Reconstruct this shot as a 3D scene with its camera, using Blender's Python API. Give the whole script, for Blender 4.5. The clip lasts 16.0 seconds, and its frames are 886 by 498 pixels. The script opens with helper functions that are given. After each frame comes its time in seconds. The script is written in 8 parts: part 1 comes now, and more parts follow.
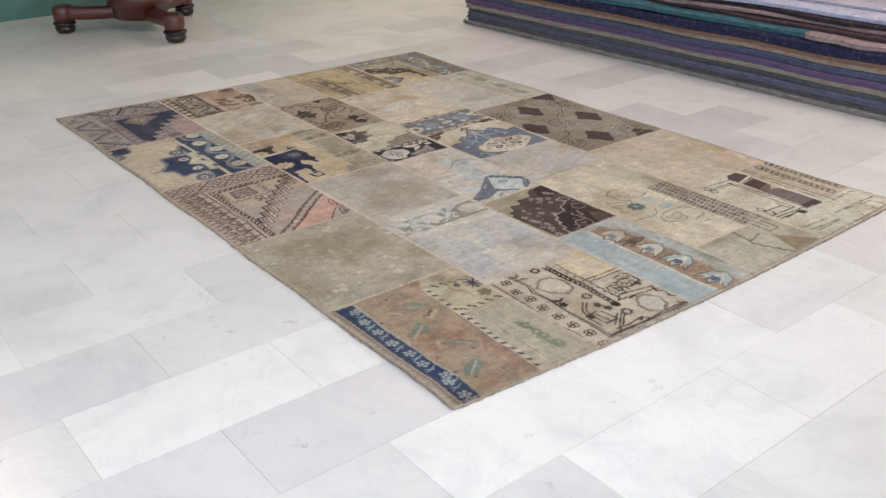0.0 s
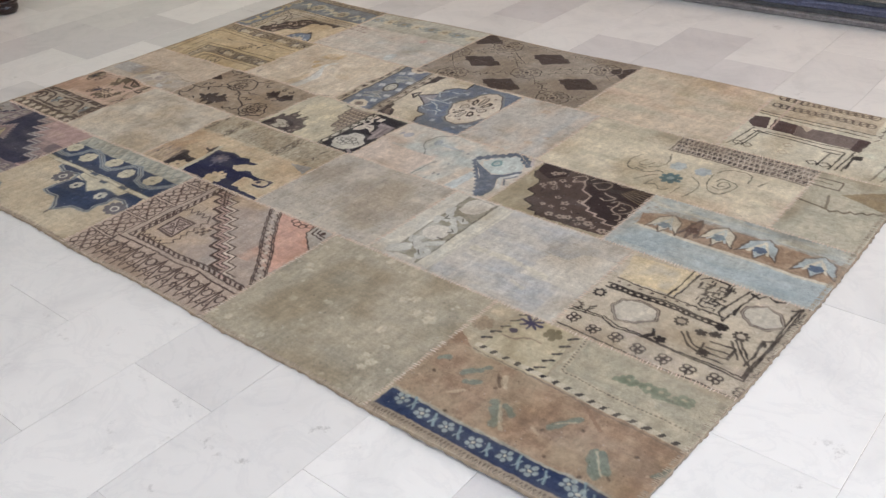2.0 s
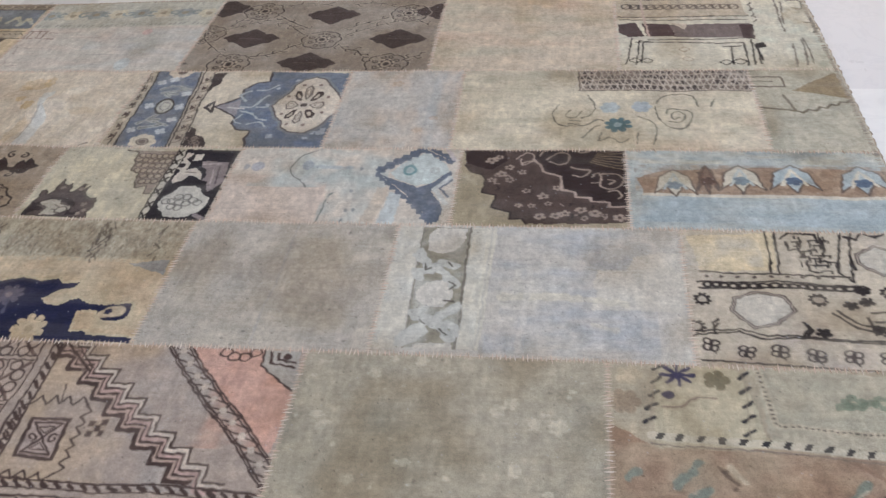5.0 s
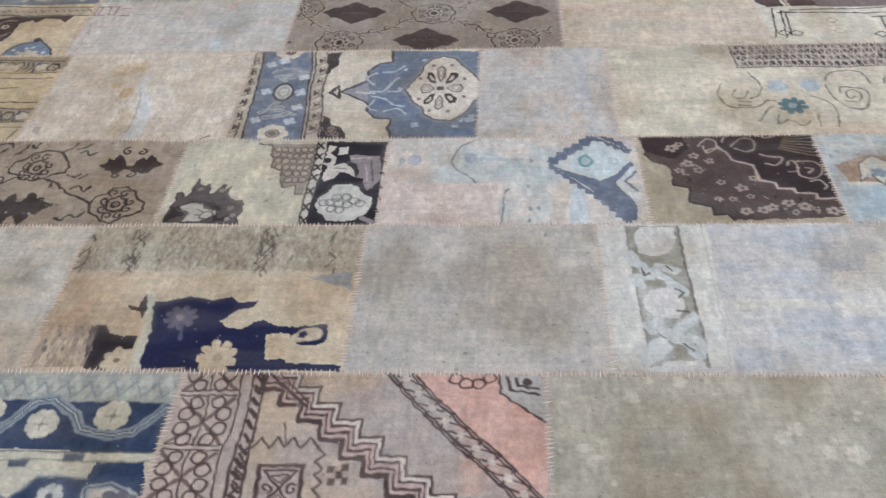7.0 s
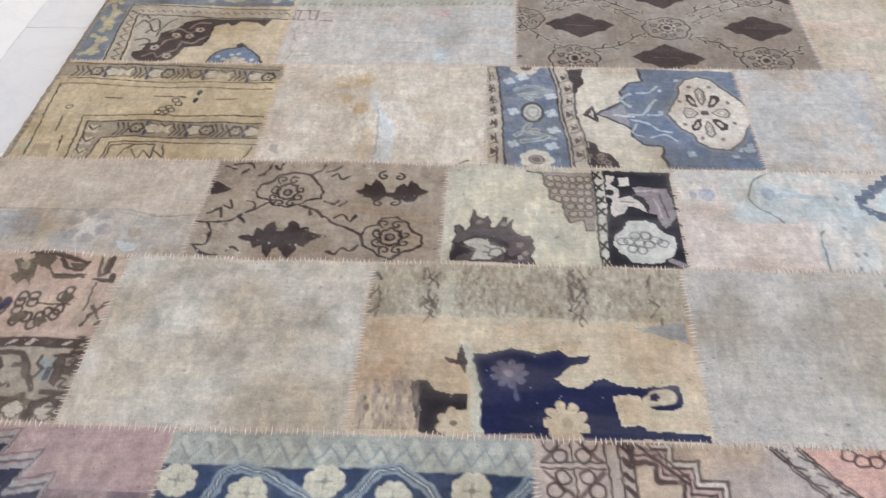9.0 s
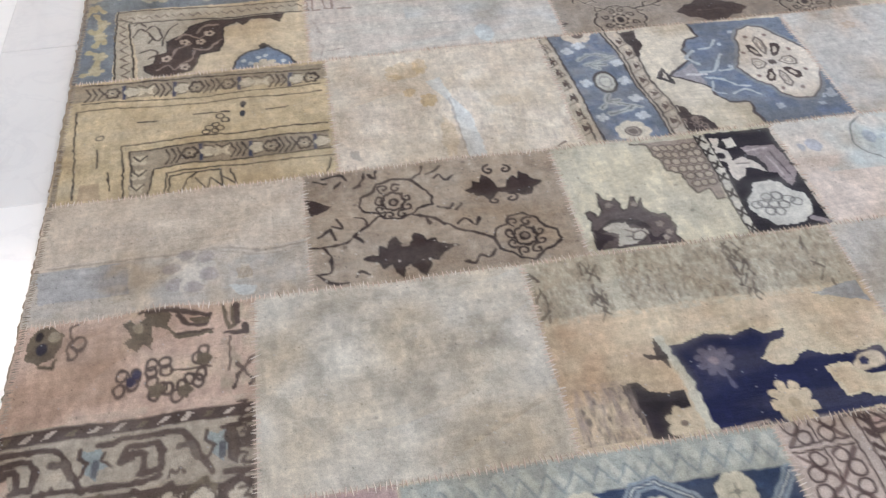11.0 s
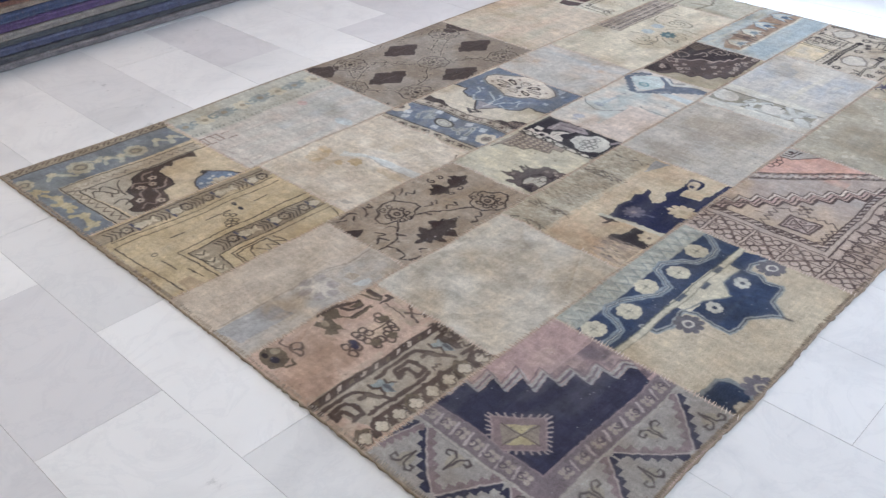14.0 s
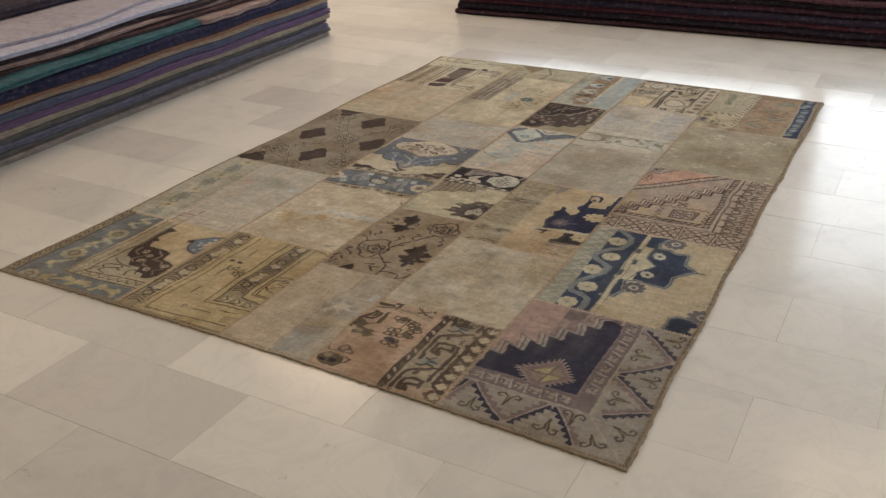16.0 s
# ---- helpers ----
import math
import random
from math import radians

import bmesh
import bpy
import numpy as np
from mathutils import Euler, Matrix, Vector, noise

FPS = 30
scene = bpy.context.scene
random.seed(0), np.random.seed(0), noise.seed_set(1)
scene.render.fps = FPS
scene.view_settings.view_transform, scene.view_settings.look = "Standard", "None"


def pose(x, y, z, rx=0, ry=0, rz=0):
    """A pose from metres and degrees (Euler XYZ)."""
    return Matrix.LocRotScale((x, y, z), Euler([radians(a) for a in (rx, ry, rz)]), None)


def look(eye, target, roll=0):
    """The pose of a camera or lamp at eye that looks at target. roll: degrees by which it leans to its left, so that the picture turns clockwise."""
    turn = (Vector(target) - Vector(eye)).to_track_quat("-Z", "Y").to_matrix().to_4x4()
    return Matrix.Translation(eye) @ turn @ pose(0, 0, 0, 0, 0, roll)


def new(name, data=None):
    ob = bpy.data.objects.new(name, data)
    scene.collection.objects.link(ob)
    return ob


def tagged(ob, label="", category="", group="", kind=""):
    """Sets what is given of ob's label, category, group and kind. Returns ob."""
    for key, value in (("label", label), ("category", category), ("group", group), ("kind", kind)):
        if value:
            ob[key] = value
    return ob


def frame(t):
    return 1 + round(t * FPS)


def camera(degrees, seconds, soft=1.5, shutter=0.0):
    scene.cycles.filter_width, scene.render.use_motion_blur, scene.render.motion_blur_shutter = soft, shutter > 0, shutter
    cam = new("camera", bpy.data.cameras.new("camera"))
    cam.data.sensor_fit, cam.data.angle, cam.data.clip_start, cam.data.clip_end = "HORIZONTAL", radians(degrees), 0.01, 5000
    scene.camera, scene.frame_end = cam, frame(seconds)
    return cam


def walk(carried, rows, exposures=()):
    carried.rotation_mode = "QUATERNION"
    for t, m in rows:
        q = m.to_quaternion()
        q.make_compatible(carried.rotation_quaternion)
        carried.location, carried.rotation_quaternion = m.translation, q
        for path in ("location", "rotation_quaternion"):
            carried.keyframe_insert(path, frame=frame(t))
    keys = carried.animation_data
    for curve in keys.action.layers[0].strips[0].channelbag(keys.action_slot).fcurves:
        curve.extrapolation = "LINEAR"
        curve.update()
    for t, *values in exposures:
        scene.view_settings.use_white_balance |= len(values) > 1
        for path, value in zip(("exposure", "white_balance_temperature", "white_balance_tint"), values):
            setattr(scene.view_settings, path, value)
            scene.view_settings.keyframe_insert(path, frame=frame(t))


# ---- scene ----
cam = camera(51.8, 16.0, soft=1.4)
PATH = [
    (0, (-0.055, 0.027, 1.517), (1.118, 1.393, 0.646), -0.3),
    (0.5, (-0.035, 0.337, 1.518), (1.215, 1.594, 0.593), -0.4),
    (1, (-0.002, 0.567, 1.503), (1.265, 1.777, 0.539), -1.2),
    (1.5, (0.133, 0.803, 1.503), (1.408, 1.973, 0.500), -3.4),
    (2, (0.173, 1.048, 1.493), (1.502, 2.112, 0.444), -3.3),
    (2.5, (0.169, 1.321, 1.482), (1.589, 2.204, 0.386), -5.5),
    (3, (0.256, 1.542, 1.439), (1.694, 2.304, 0.277), -7.1),
    (3.2, (0.330, 1.638, 1.433), (1.782, 2.355, 0.259), -7.9),
    (5.3, (0.620, 2.502, 1.392), (2.162, 2.659, 0.128), -4.4),
    (5.5, (0.667, 2.557, 1.414), (2.194, 2.709, 0.132), -4.7),
    (6, (0.740, 2.661, 1.397), (2.227, 2.818, 0.069), -5.3),
    (6.5, (0.757, 2.817, 1.392), (2.238, 2.960, 0.055), -4.5),
    (7, (0.767, 3.029, 1.394), (2.256, 3.099, 0.062), -3.5),
    (7.5, (0.797, 3.176, 1.375), (2.290, 3.264, 0.047), -3.4),
    (8, (0.933, 3.328, 1.365), (2.420, 3.443, 0.032), -3.8),
    (8.5, (1.006, 3.509, 1.359), (2.478, 3.623, 0.010), -4.0),
    (9, (0.984, 3.749, 1.373), (2.460, 3.794, 0.024), -1.5),
    (9.5, (0.978, 3.928, 1.387), (2.454, 3.913, 0.037), -1.7),
    (10, (1.126, 4.066, 1.348), (2.594, 4.020, -0.009), -1.9),
    (10.2, (1.201, 4.105, 1.342), (2.644, 4.028, -0.040), -2.5),
    (12.5, (1.172, 5.191, 1.430), (2.483, 4.393, 0.147), 1.6),
    (13, (1.114, 5.511, 1.445), (2.352, 4.505, 0.239), -0.3),
    (13.5, (0.992, 5.736, 1.452), (2.164, 4.593, 0.304), 0.1),
    (14, (0.928, 5.943, 1.505), (2.033, 4.686, 0.409), 0.0),
    (14.5, (1.039, 6.215, 1.506), (2.021, 4.792, 0.499), 0.1),
    (15, (1.094, 6.433, 1.515), (1.979, 4.919, 0.554), -0.5),
    (15.5, (1.029, 6.645, 1.528), (1.883, 5.092, 0.601), -0.5),
    (16, (1.050, 6.840, 1.541), (1.855, 5.238, 0.656), -1.2),
]
EXPOSURES = [(0.0, -0.88, 6200, 19), (3.2, -0.98, 6100, 19), (5.3, -0.91, 5700, 19), (7.5, -0.58, 5480, 18), (10.2, -0.38, 5520, 18), (12.5, -0.74, 5440, 18), (14.0, -0.64, 5500, 18), (14.7, -1.05, 6050, 18), (15.3, -1.22, 6500, 18), (16.0, -1.46, 7250, 18)]
walk(cam, [(t, look(eye, target, roll)) for t, eye, target, roll in PATH], EXPOSURES)

# ---- light ----
# Shop front: glass to the south, inferred from floor glare; west window added unseen.
SOUTH, NORTH, WEST, EAST, CEILING = -1.6, 7.85, -2.2, 7.2, 3.1
world = bpy.data.worlds.new("sky")
scene.world = world
world.use_nodes = True
sky = world.node_tree.nodes.new("ShaderNodeTexSky")
sky.sky_type, sky.sun_disc, sky.sun_elevation, sky.sun_rotation = "NISHITA", False, radians(48), radians(160)
world.node_tree.links.new(sky.outputs["Color"], world.node_tree.nodes["Background"].inputs["Color"])
world.node_tree.nodes["Background"].inputs["Strength"].default_value = 0.12


def area_lamp(name, place, target, width, height, watts, colour):
    data = bpy.data.lights.new(name, "AREA")
    data.shape, data.size, data.size_y, data.energy, data.color = "RECTANGLE", width, height, watts, colour
    lamp = new(name, data)
    lamp.matrix_world = look(place, target)
    return lamp


# South openings are unseen; sized to concentrate the daylight glare on the floor.
area_lamp("doorway_daylight", (0.45, SOUTH + 0.04, 1.36), (0.45, 3.0, 1.36), 2.1, 2.55, 186, (0.72, 0.89, 1.0))
area_lamp("shopfront_daylight", (3.15, SOUTH + 0.04, 0.9), (3.15, 3.0, 0.9), 2.9, 0.85, 80, (0.72, 0.89, 1.0))
# Unseen west window lamp, added to fill the room from its west side.
area_lamp("west_daylight", (WEST + 0.04, 3.0, 1.7), (0.0, 3.0, 1.7), 3.0, 1.8, 58, (0.93, 0.97, 1.0))
# Unseen ceiling panels, added to even out the light; size and place assumed.
for cx in (0.6, 5.3):
    for cy in (1.2 if cx < 1 else 0.6, 6.1):
        area_lamp("ceiling_lamp", (cx, cy, CEILING - 0.085), (cx, cy, 0.0), 1.2, 1.2, 28 if cx < 1 else 92, (1.0, 0.80, 0.58))

# ---- materials ----
def lin(r, g, b):
    return tuple(((c / 255 + 0.055) / 1.055) ** 2.4 if c > 10 else c / 255 / 12.92 for c in (r, g, b))


class Nodes:
    """Small helper to write node trees."""
    def __init__(self, name, rough=0.6, metal=0.0):
        self.mat = bpy.data.materials.new(name)
        self.mat.use_nodes = True
        self.tree = self.mat.node_tree
        self.out = self.tree.nodes["Principled BSDF"]
        self.out.inputs["Roughness"].default_value = rough
        self.out.inputs["Metallic"].default_value = metal
        self.coord = None

    def node(self, kind, **settings):
        n = self.tree.nodes.new("ShaderNode" + kind)
        for key, value in settings.items():
            n.inputs[key].default_value = value
        return n

    def link(self, a, b):
        self.tree.links.new(a, b)
        return self

    def place(self, stretch=(1, 1, 1), world=False):
        source = self.tree.nodes.new("ShaderNodeNewGeometry").outputs["Position"] if world else self.tree.nodes.new("ShaderNodeTexCoord").outputs["Object"]
        m = self.node("Mapping", Scale=stretch)
        self.link(source, m.inputs["Vector"])
        return m.outputs["Vector"]

    def noise(self, scale, detail=4.0, rough=0.55, stretch=(1, 1, 1), world=False, distort=0.0):
        n = self.node("TexNoise", Scale=scale, Detail=detail, Roughness=rough, Distortion=distort)
        self.link(self.place(stretch, world), n.inputs["Vector"])
        return n.outputs["Fac"]

    def ramp(self, fac, *stops):
        n = self.tree.nodes.new("ShaderNodeValToRGB")
        while len(n.color_ramp.elements) < len(stops):
            n.color_ramp.elements.new(0.5)
        for e, (at, col) in zip(n.color_ramp.elements, stops):
            e.position, e.color = at, (*col, 1) if len(col) == 3 else col
        self.link(fac, n.inputs["Fac"])
        return n.outputs["Color"]

    def mix(self, fac, a, b, blend="MIX"):
        n = self.tree.nodes.new("ShaderNodeMix")
        n.data_type, n.blend_type = "RGBA", blend
        for socket, value in ((n.inputs[0], fac), (n.inputs[6], a), (n.inputs[7], b)):
            if isinstance(value, bpy.types.NodeSocket):
                self.link(value, socket)
            else:
                socket.default_value = value if not isinstance(value, tuple) else (*value[:3], 1)
        return n.outputs[2]

    def math(self, op, a, b=0.0):
        n = self.tree.nodes.new("ShaderNodeMath")
        n.operation = op
        for socket, value in zip(n.inputs, (a, b)):
            if isinstance(value, bpy.types.NodeSocket):
                self.link(value, socket)
            else:
                socket.default_value = value
        return n.outputs[0]

    def bump(self, height, strength, distance):
        n = self.node("Bump", Strength=strength, Distance=distance)
        self.link(height, n.inputs["Height"])
        self.link(n.outputs["Normal"], self.out.inputs["Normal"])
        return self

    def base(self, colour):
        if isinstance(colour, bpy.types.NodeSocket):
            self.link(colour, self.out.inputs["Base Color"])
        else:
            self.out.inputs["Base Color"].default_value = (*colour, 1)
        return self

    def rough(self, fac):
        self.link(fac, self.out.inputs["Roughness"])
        return self


def marble_material(name, stops):
    n = Nodes(name, 0.2)
    chance = n.tree.nodes.new("ShaderNodeObjectInfo").outputs["Random"]
    tone = n.ramp(chance, *[(at, lin(*c)) for at, c in stops])
    cloud = n.ramp(n.noise(2.6, 6, 0.6, world=True, distort=0.8), (0.3, (0.87, 0.873, 0.88)), (0.5, (0.975, 0.975, 0.975)), (0.7, (1, 1, 1)))
    col = n.mix(1.0, tone, cloud, "MULTIPLY")
    vein = n.ramp(n.noise(5.0, 8, 0.65, (1, 0.8, 1), True, 1.4), (0.46, (1, 1, 1)), (0.5, (0.8, 0.81, 0.83)), (0.54, (1, 1, 1)))
    col = n.mix(0.22, col, vein, "MULTIPLY")
    spots = n.ramp(n.noise(11, 5, 0.7, world=True), (0.0, (1, 1, 1)), (0.62, (1, 1, 1)), (0.7, (0.62, 0.62, 0.61)))
    patch = n.ramp(n.noise(1.3, 3, 0.5, world=True), (0.5, (0, 0, 0)), (0.62, (1, 1, 1)))
    col = n.mix(n.math("MULTIPLY", patch, 0.8), col, n.mix(1.0, col, spots, "MULTIPLY"))
    n.base(col)
    n.rough(n.ramp(n.noise(3.2, 5, 0.6, world=True), (0.3, (0.13,) * 3), (0.7, (0.22,) * 3)))
    n.bump(n.noise(3.0, 3, 0.5, world=True), 0.12, 0.004)
    return n.mat


def plain_material(name, colour, rough, vary=0.12, scale=6.0, bump=0.0, metal=0.0):
    n = Nodes(name, rough, metal)
    lo = tuple(c * (1 - vary) for c in colour)
    hi = tuple(min(1, c * (1 + vary)) for c in colour)
    n.base(n.ramp(n.noise(scale, 6, 0.6, world=True), (0.3, lo), (0.7, hi)))
    if bump:
        n.bump(n.noise(scale * 12, 5, 0.6), bump, 0.004)
    return n.mat


def pile_material(name):
    """Worn wool: the woven colours of the patch, weft lines, mottling and a short uneven pile."""
    n = Nodes(name, 0.9)
    att = n.tree.nodes.new("ShaderNodeAttribute")
    att.attribute_name = "wool"
    fibre = n.ramp(n.noise(420, 3, 0.6), (0.25, (0.74,) * 3), (0.5, (1, 1, 1)), (0.8, (1.2,) * 3))
    weft = n.ramp(n.noise(60, 4, 0.65, (3.2, 0.5, 1)), (0.3, (0.93, 0.93, 0.93)), (0.7, (1.05, 1.05, 1.04)))
    cloud = n.ramp(n.noise(9, 6, 0.7), (0.3, (0.93, 0.925, 0.915)), (0.7, (1.05, 1.05, 1.04)))
    col = n.mix(1.0, att.outputs["Color"], fibre, "MULTIPLY")
    col = n.mix(1.0, col, weft, "MULTIPLY")
    col = n.mix(1.0, col, cloud, "MULTIPLY")
    n.base(col)
    n.out.inputs["Sheen Weight"].default_value = 0.04
    n.out.inputs["Sheen Roughness"].default_value = 0.5
    n.out.inputs["Specular IOR Level"].default_value = 0.22
    n.bump(n.math("ADD", n.noise(380, 3, 0.6), n.noise(70, 3, 0.6, (3, 0.6, 1))), 0.5, 0.003)
    return n.mat


def carpet_edge_material(name, colour, second):
    """The folded edge of a carpet in a stack: woven stripes, knots and dust."""
    n = Nodes(name, 0.95)
    stripe = n.noise(16, 7, 0.72, (0.8, 1, 3))
    col = n.ramp(stripe, (0.35, colour), (0.5, tuple(0.6 * a + 0.4 * b for a, b in zip(colour, second))), (0.66, second))
    fibre = n.ramp(n.noise(170, 3, 0.7), (0.25, (0.5,) * 3), (0.75, (1.4,) * 3))
    dust = n.ramp(n.noise(38, 6, 0.75, (1, 1, 0.6)), (0.52, (0, 0, 0)), (0.68, (0.5,) * 3))
    col = n.mix(dust, col, (0.22, 0.19, 0.20))
    n.base(n.mix(1.0, col, fibre, "MULTIPLY"))
    n.out.inputs["Specular IOR Level"].default_value = 0.15
    n.bump(n.noise(150, 4, 0.7), 0.6, 0.004)
    return n.mat


MARBLE = marble_material("marble", ((0.0, (226, 225, 223)), (0.2, (234, 233, 230)), (0.6, (238, 237, 234)), (1.0, (243, 242, 239))))
MARBLE_GREY = marble_material("grey_marble", ((0.0, (222, 220, 219)), (1.0, (228, 226, 225))))
MARBLE_BRIGHT = marble_material("bright_marble", ((0.0, (243, 242, 239)), (1.0, (248, 247, 244))))
GROUT = plain_material("grout", lin(198, 194, 188), 0.8, 0.1, 14)
WHITE_WALL = plain_material("white_plaster", lin(232, 230, 224), 0.85, 0.03, 3, 0.1)
GREEN_WALL = plain_material("green_paint", lin(78, 116, 108), 0.55, 0.25, 4, 0.1)
CEILING_PAINT = plain_material("ceiling_paint", lin(238, 236, 232), 0.9, 0.03, 3)
FRAME_METAL = plain_material("window_metal", lin(120, 122, 124), 0.45, 0.06, 9, metal=0.6)
PILE = pile_material("worn_wool")
BACKING = plain_material("rug_backing", lin(158, 142, 122), 0.95, 0.3, 60, 0.4)

# ---- building helpers ----
def mesh_of(name, verts, faces, material=None, smooth=False):
    me = bpy.data.meshes.new(name)
    me.from_pydata(verts, [], faces)
    if material:
        me.materials.append(material)
    if smooth:
        me.shade_smooth()
    me.update()
    return me


def part(name, bm, material, parent=None, label=""):
    """Links a bmesh as one mesh object under a thing or a part."""
    me = bpy.data.meshes.new(name)
    bmesh.ops.recalc_face_normals(bm, faces=bm.faces)
    bm.to_mesh(me)
    bm.free()
    me.materials.append(material)
    ob = new(name, me)
    ob.parent = parent
    return tagged(ob, label)


def thing(name, label, category, place=(0, 0, 0), group="", kind=""):
    ob = new(name)
    ob.empty_display_size = 0.1
    ob.location = place
    return tagged(ob, label, category, group, kind)


def box(bm, x0, y0, z0, x1, y1, z1, bevel=0.0):
    made = bmesh.ops.create_cube(bm, size=1.0)["verts"]
    bmesh.ops.transform(bm, matrix=Matrix.LocRotScale(((x0 + x1) / 2, (y0 + y1) / 2, (z0 + z1) / 2), None, (x1 - x0, y1 - y0, z1 - z0)), verts=made)
    if bevel:
        edges = list({e for v in made for e in v.link_edges})
        bmesh.ops.bevel(bm, geom=edges, offset=bevel, segments=2, affect="EDGES", profile=0.5)
    return bm


def turned(bm, profile, place=(0, 0, 0), steps=28):
    """A body of revolution about z from (radius, height) pairs."""
    rings = []
    for r, h in profile:
        rings.append([bm.verts.new((place[0] + r * math.cos(2 * math.pi * i / steps), place[1] + r * math.sin(2 * math.pi * i / steps), place[2] + h)) for i in range(steps)])
    for a, b in zip(rings, rings[1:]):
        for i in range(steps):
            bm.faces.new((a[i], a[(i + 1) % steps], b[(i + 1) % steps], b[i]))
    bm.faces.new(rings[0])
    bm.faces.new(rings[-1])
    return bm


def structure(name, material, label, *boxes):
    bm = bmesh.new()
    for b in boxes:
        box(bm, *b)
    return tagged(part(name, bm, material), label, "", "", "structure")


# ---- room ----
structure("wall_north", GREEN_WALL, "dark green painted plaster wall", (WEST - 0.2, NORTH, 0, EAST + 0.2, NORTH + 0.2, CEILING))
structure("wall_east", WHITE_WALL, "plain white plaster wall", (EAST, SOUTH, 0, EAST + 0.2, NORTH, CEILING))
structure("wall_west", WHITE_WALL, "plain white plaster wall with an opening added for side light",
          (WEST - 0.2, SOUTH, 0, WEST, 1.5, CEILING), (WEST - 0.2, 4.5, 0, WEST, NORTH, CEILING),
          (WEST - 0.2, 1.5, 0, WEST, 4.5, 0.8), (WEST - 0.2, 1.5, 2.6, WEST, 4.5, CEILING))
structure("wall_south", WHITE_WALL, "white plaster wall with a glass door and a low show window",
          (WEST - 0.2, SOUTH - 0.2, 0, -0.65, SOUTH, CEILING), (-0.65, SOUTH - 0.2, 2.7, 1.55, SOUTH, CEILING),
          (1.55, SOUTH - 0.2, 0, 1.68, SOUTH, CEILING), (1.68, SOUTH - 0.2, 0, 4.62, SOUTH, 0.45),
          (1.68, SOUTH - 0.2, 1.35, 4.62, SOUTH, CEILING), (4.62, SOUTH - 0.2, 0, EAST + 0.2, SOUTH, CEILING))
structure("ceiling", CEILING_PAINT, "plain white painted ceiling", (WEST - 0.2, SOUTH - 0.2, CEILING, EAST + 0.2, NORTH + 0.2, CEILING + 0.2))


def window(name, label, along, start, end, low, high, fixed, bays):
    """A fixed glazed front: a frame and mullions with one pane in each bay."""
    top = tagged(new(name), label, "", "", "structure")
    def bar(a0, a1, z0, z1, depth=0.06, title="window_frame"):
        bm = bmesh.new()
        if along == "x":
            box(bm, a0, fixed - depth / 2, z0, a1, fixed + depth / 2, z1, 0.004)
        else:
            box(bm, fixed - depth / 2, a0, z0, fixed + depth / 2, a1, z1, 0.004)
        return part(title, bm, FRAME_METAL, top)
    bar(start, end, low, low + 0.07)
    bar(start, end, high - 0.07, high)
    for i in range(bays + 1):
        a = start + (end - start) * i / bays
        bar(max(start, a - 0.03), min(end, a + 0.03), low + 0.07, high - 0.07, 0.056, "mullion")


# Door and low window are assumed shapes, cut to match the two south lamps.
window("door_1", "tall glazed shop door with a grey metal frame", "x", -0.65, 1.55, 0.0, 2.7, SOUTH - 0.12, 2)
window("window_1", "low glazed show window with a grey metal frame", "x", 1.68, 4.62, 0.45, 1.35, SOUTH - 0.12, 3)
# Unseen frame in the opening added for the west fill.
window("window_2", "unseen glazed side window with a grey metal frame, added for light", "y", 1.5, 4.5, 0.8, 2.6, WEST - 0.12, 2)
structure("ground", plain_material("paving", lin(150, 146, 140), 0.9, 0.15, 1.0, 0.2), "pale paving outside the shop front", (-60, -80, -0.3, 60, SOUTH - 0.2, -0.06))

# floor bed; the marble tiles that lie in it are set at the end of the file
TILE, ROW, SLANT = 0.3235, 0.3257, -0.04
bed = structure("floor", GROUT, "white and pale grey polished marble tile floor", (WEST, SOUTH, -0.2, EAST, NORTH, -0.0025))

# ---- the patchwork rug ----
# Rug coordinates: p across (0 to 1, 2.38 m), q along (0 to 1, 3.40 m).
LP, LQ, KNOT = 2.38, 3.40, 0.0030
SEAM_P = (0.0, 0.232, 0.423, 0.570, 0.764, 1.0)
SEAM_Q = ((0, 0.2, 0.387, 0.6, 0.795, 1), (0, 0.148, 0.348, 0.506, 0.702, 0.863, 1), (0, 0.181, 0.311, 0.499, 0.659, 0.829, 1),
          (0, 0.072, 0.322, 0.431, 0.634, 0.804, 1), (0, 0.180, 0.357, 0.61, 0.815, 1))
CORNERS = [np.array(c) for c in ((1.333, 1.60), (3.712, 1.522), (3.866, 4.885), (1.465, 5.01))]


def bell(p, q, p0, q0, p1, q1, wide):
    """A fold of the cloth along a line, fading at its ends; distances in metres."""
    px, qx = (p - p0) * LP, (q - q0) * LQ
    dx, dq = (p1 - p0) * LP, (q1 - q0) * LQ
    size = dx * dx + dq * dq
    along = (px * dx + qx * dq) / size
    off = (px * dq - qx * dx) / math.sqrt(size)
    return np.exp(-(off / wide) ** 2) * np.exp(-((along - 0.5) / 0.45) ** 4)


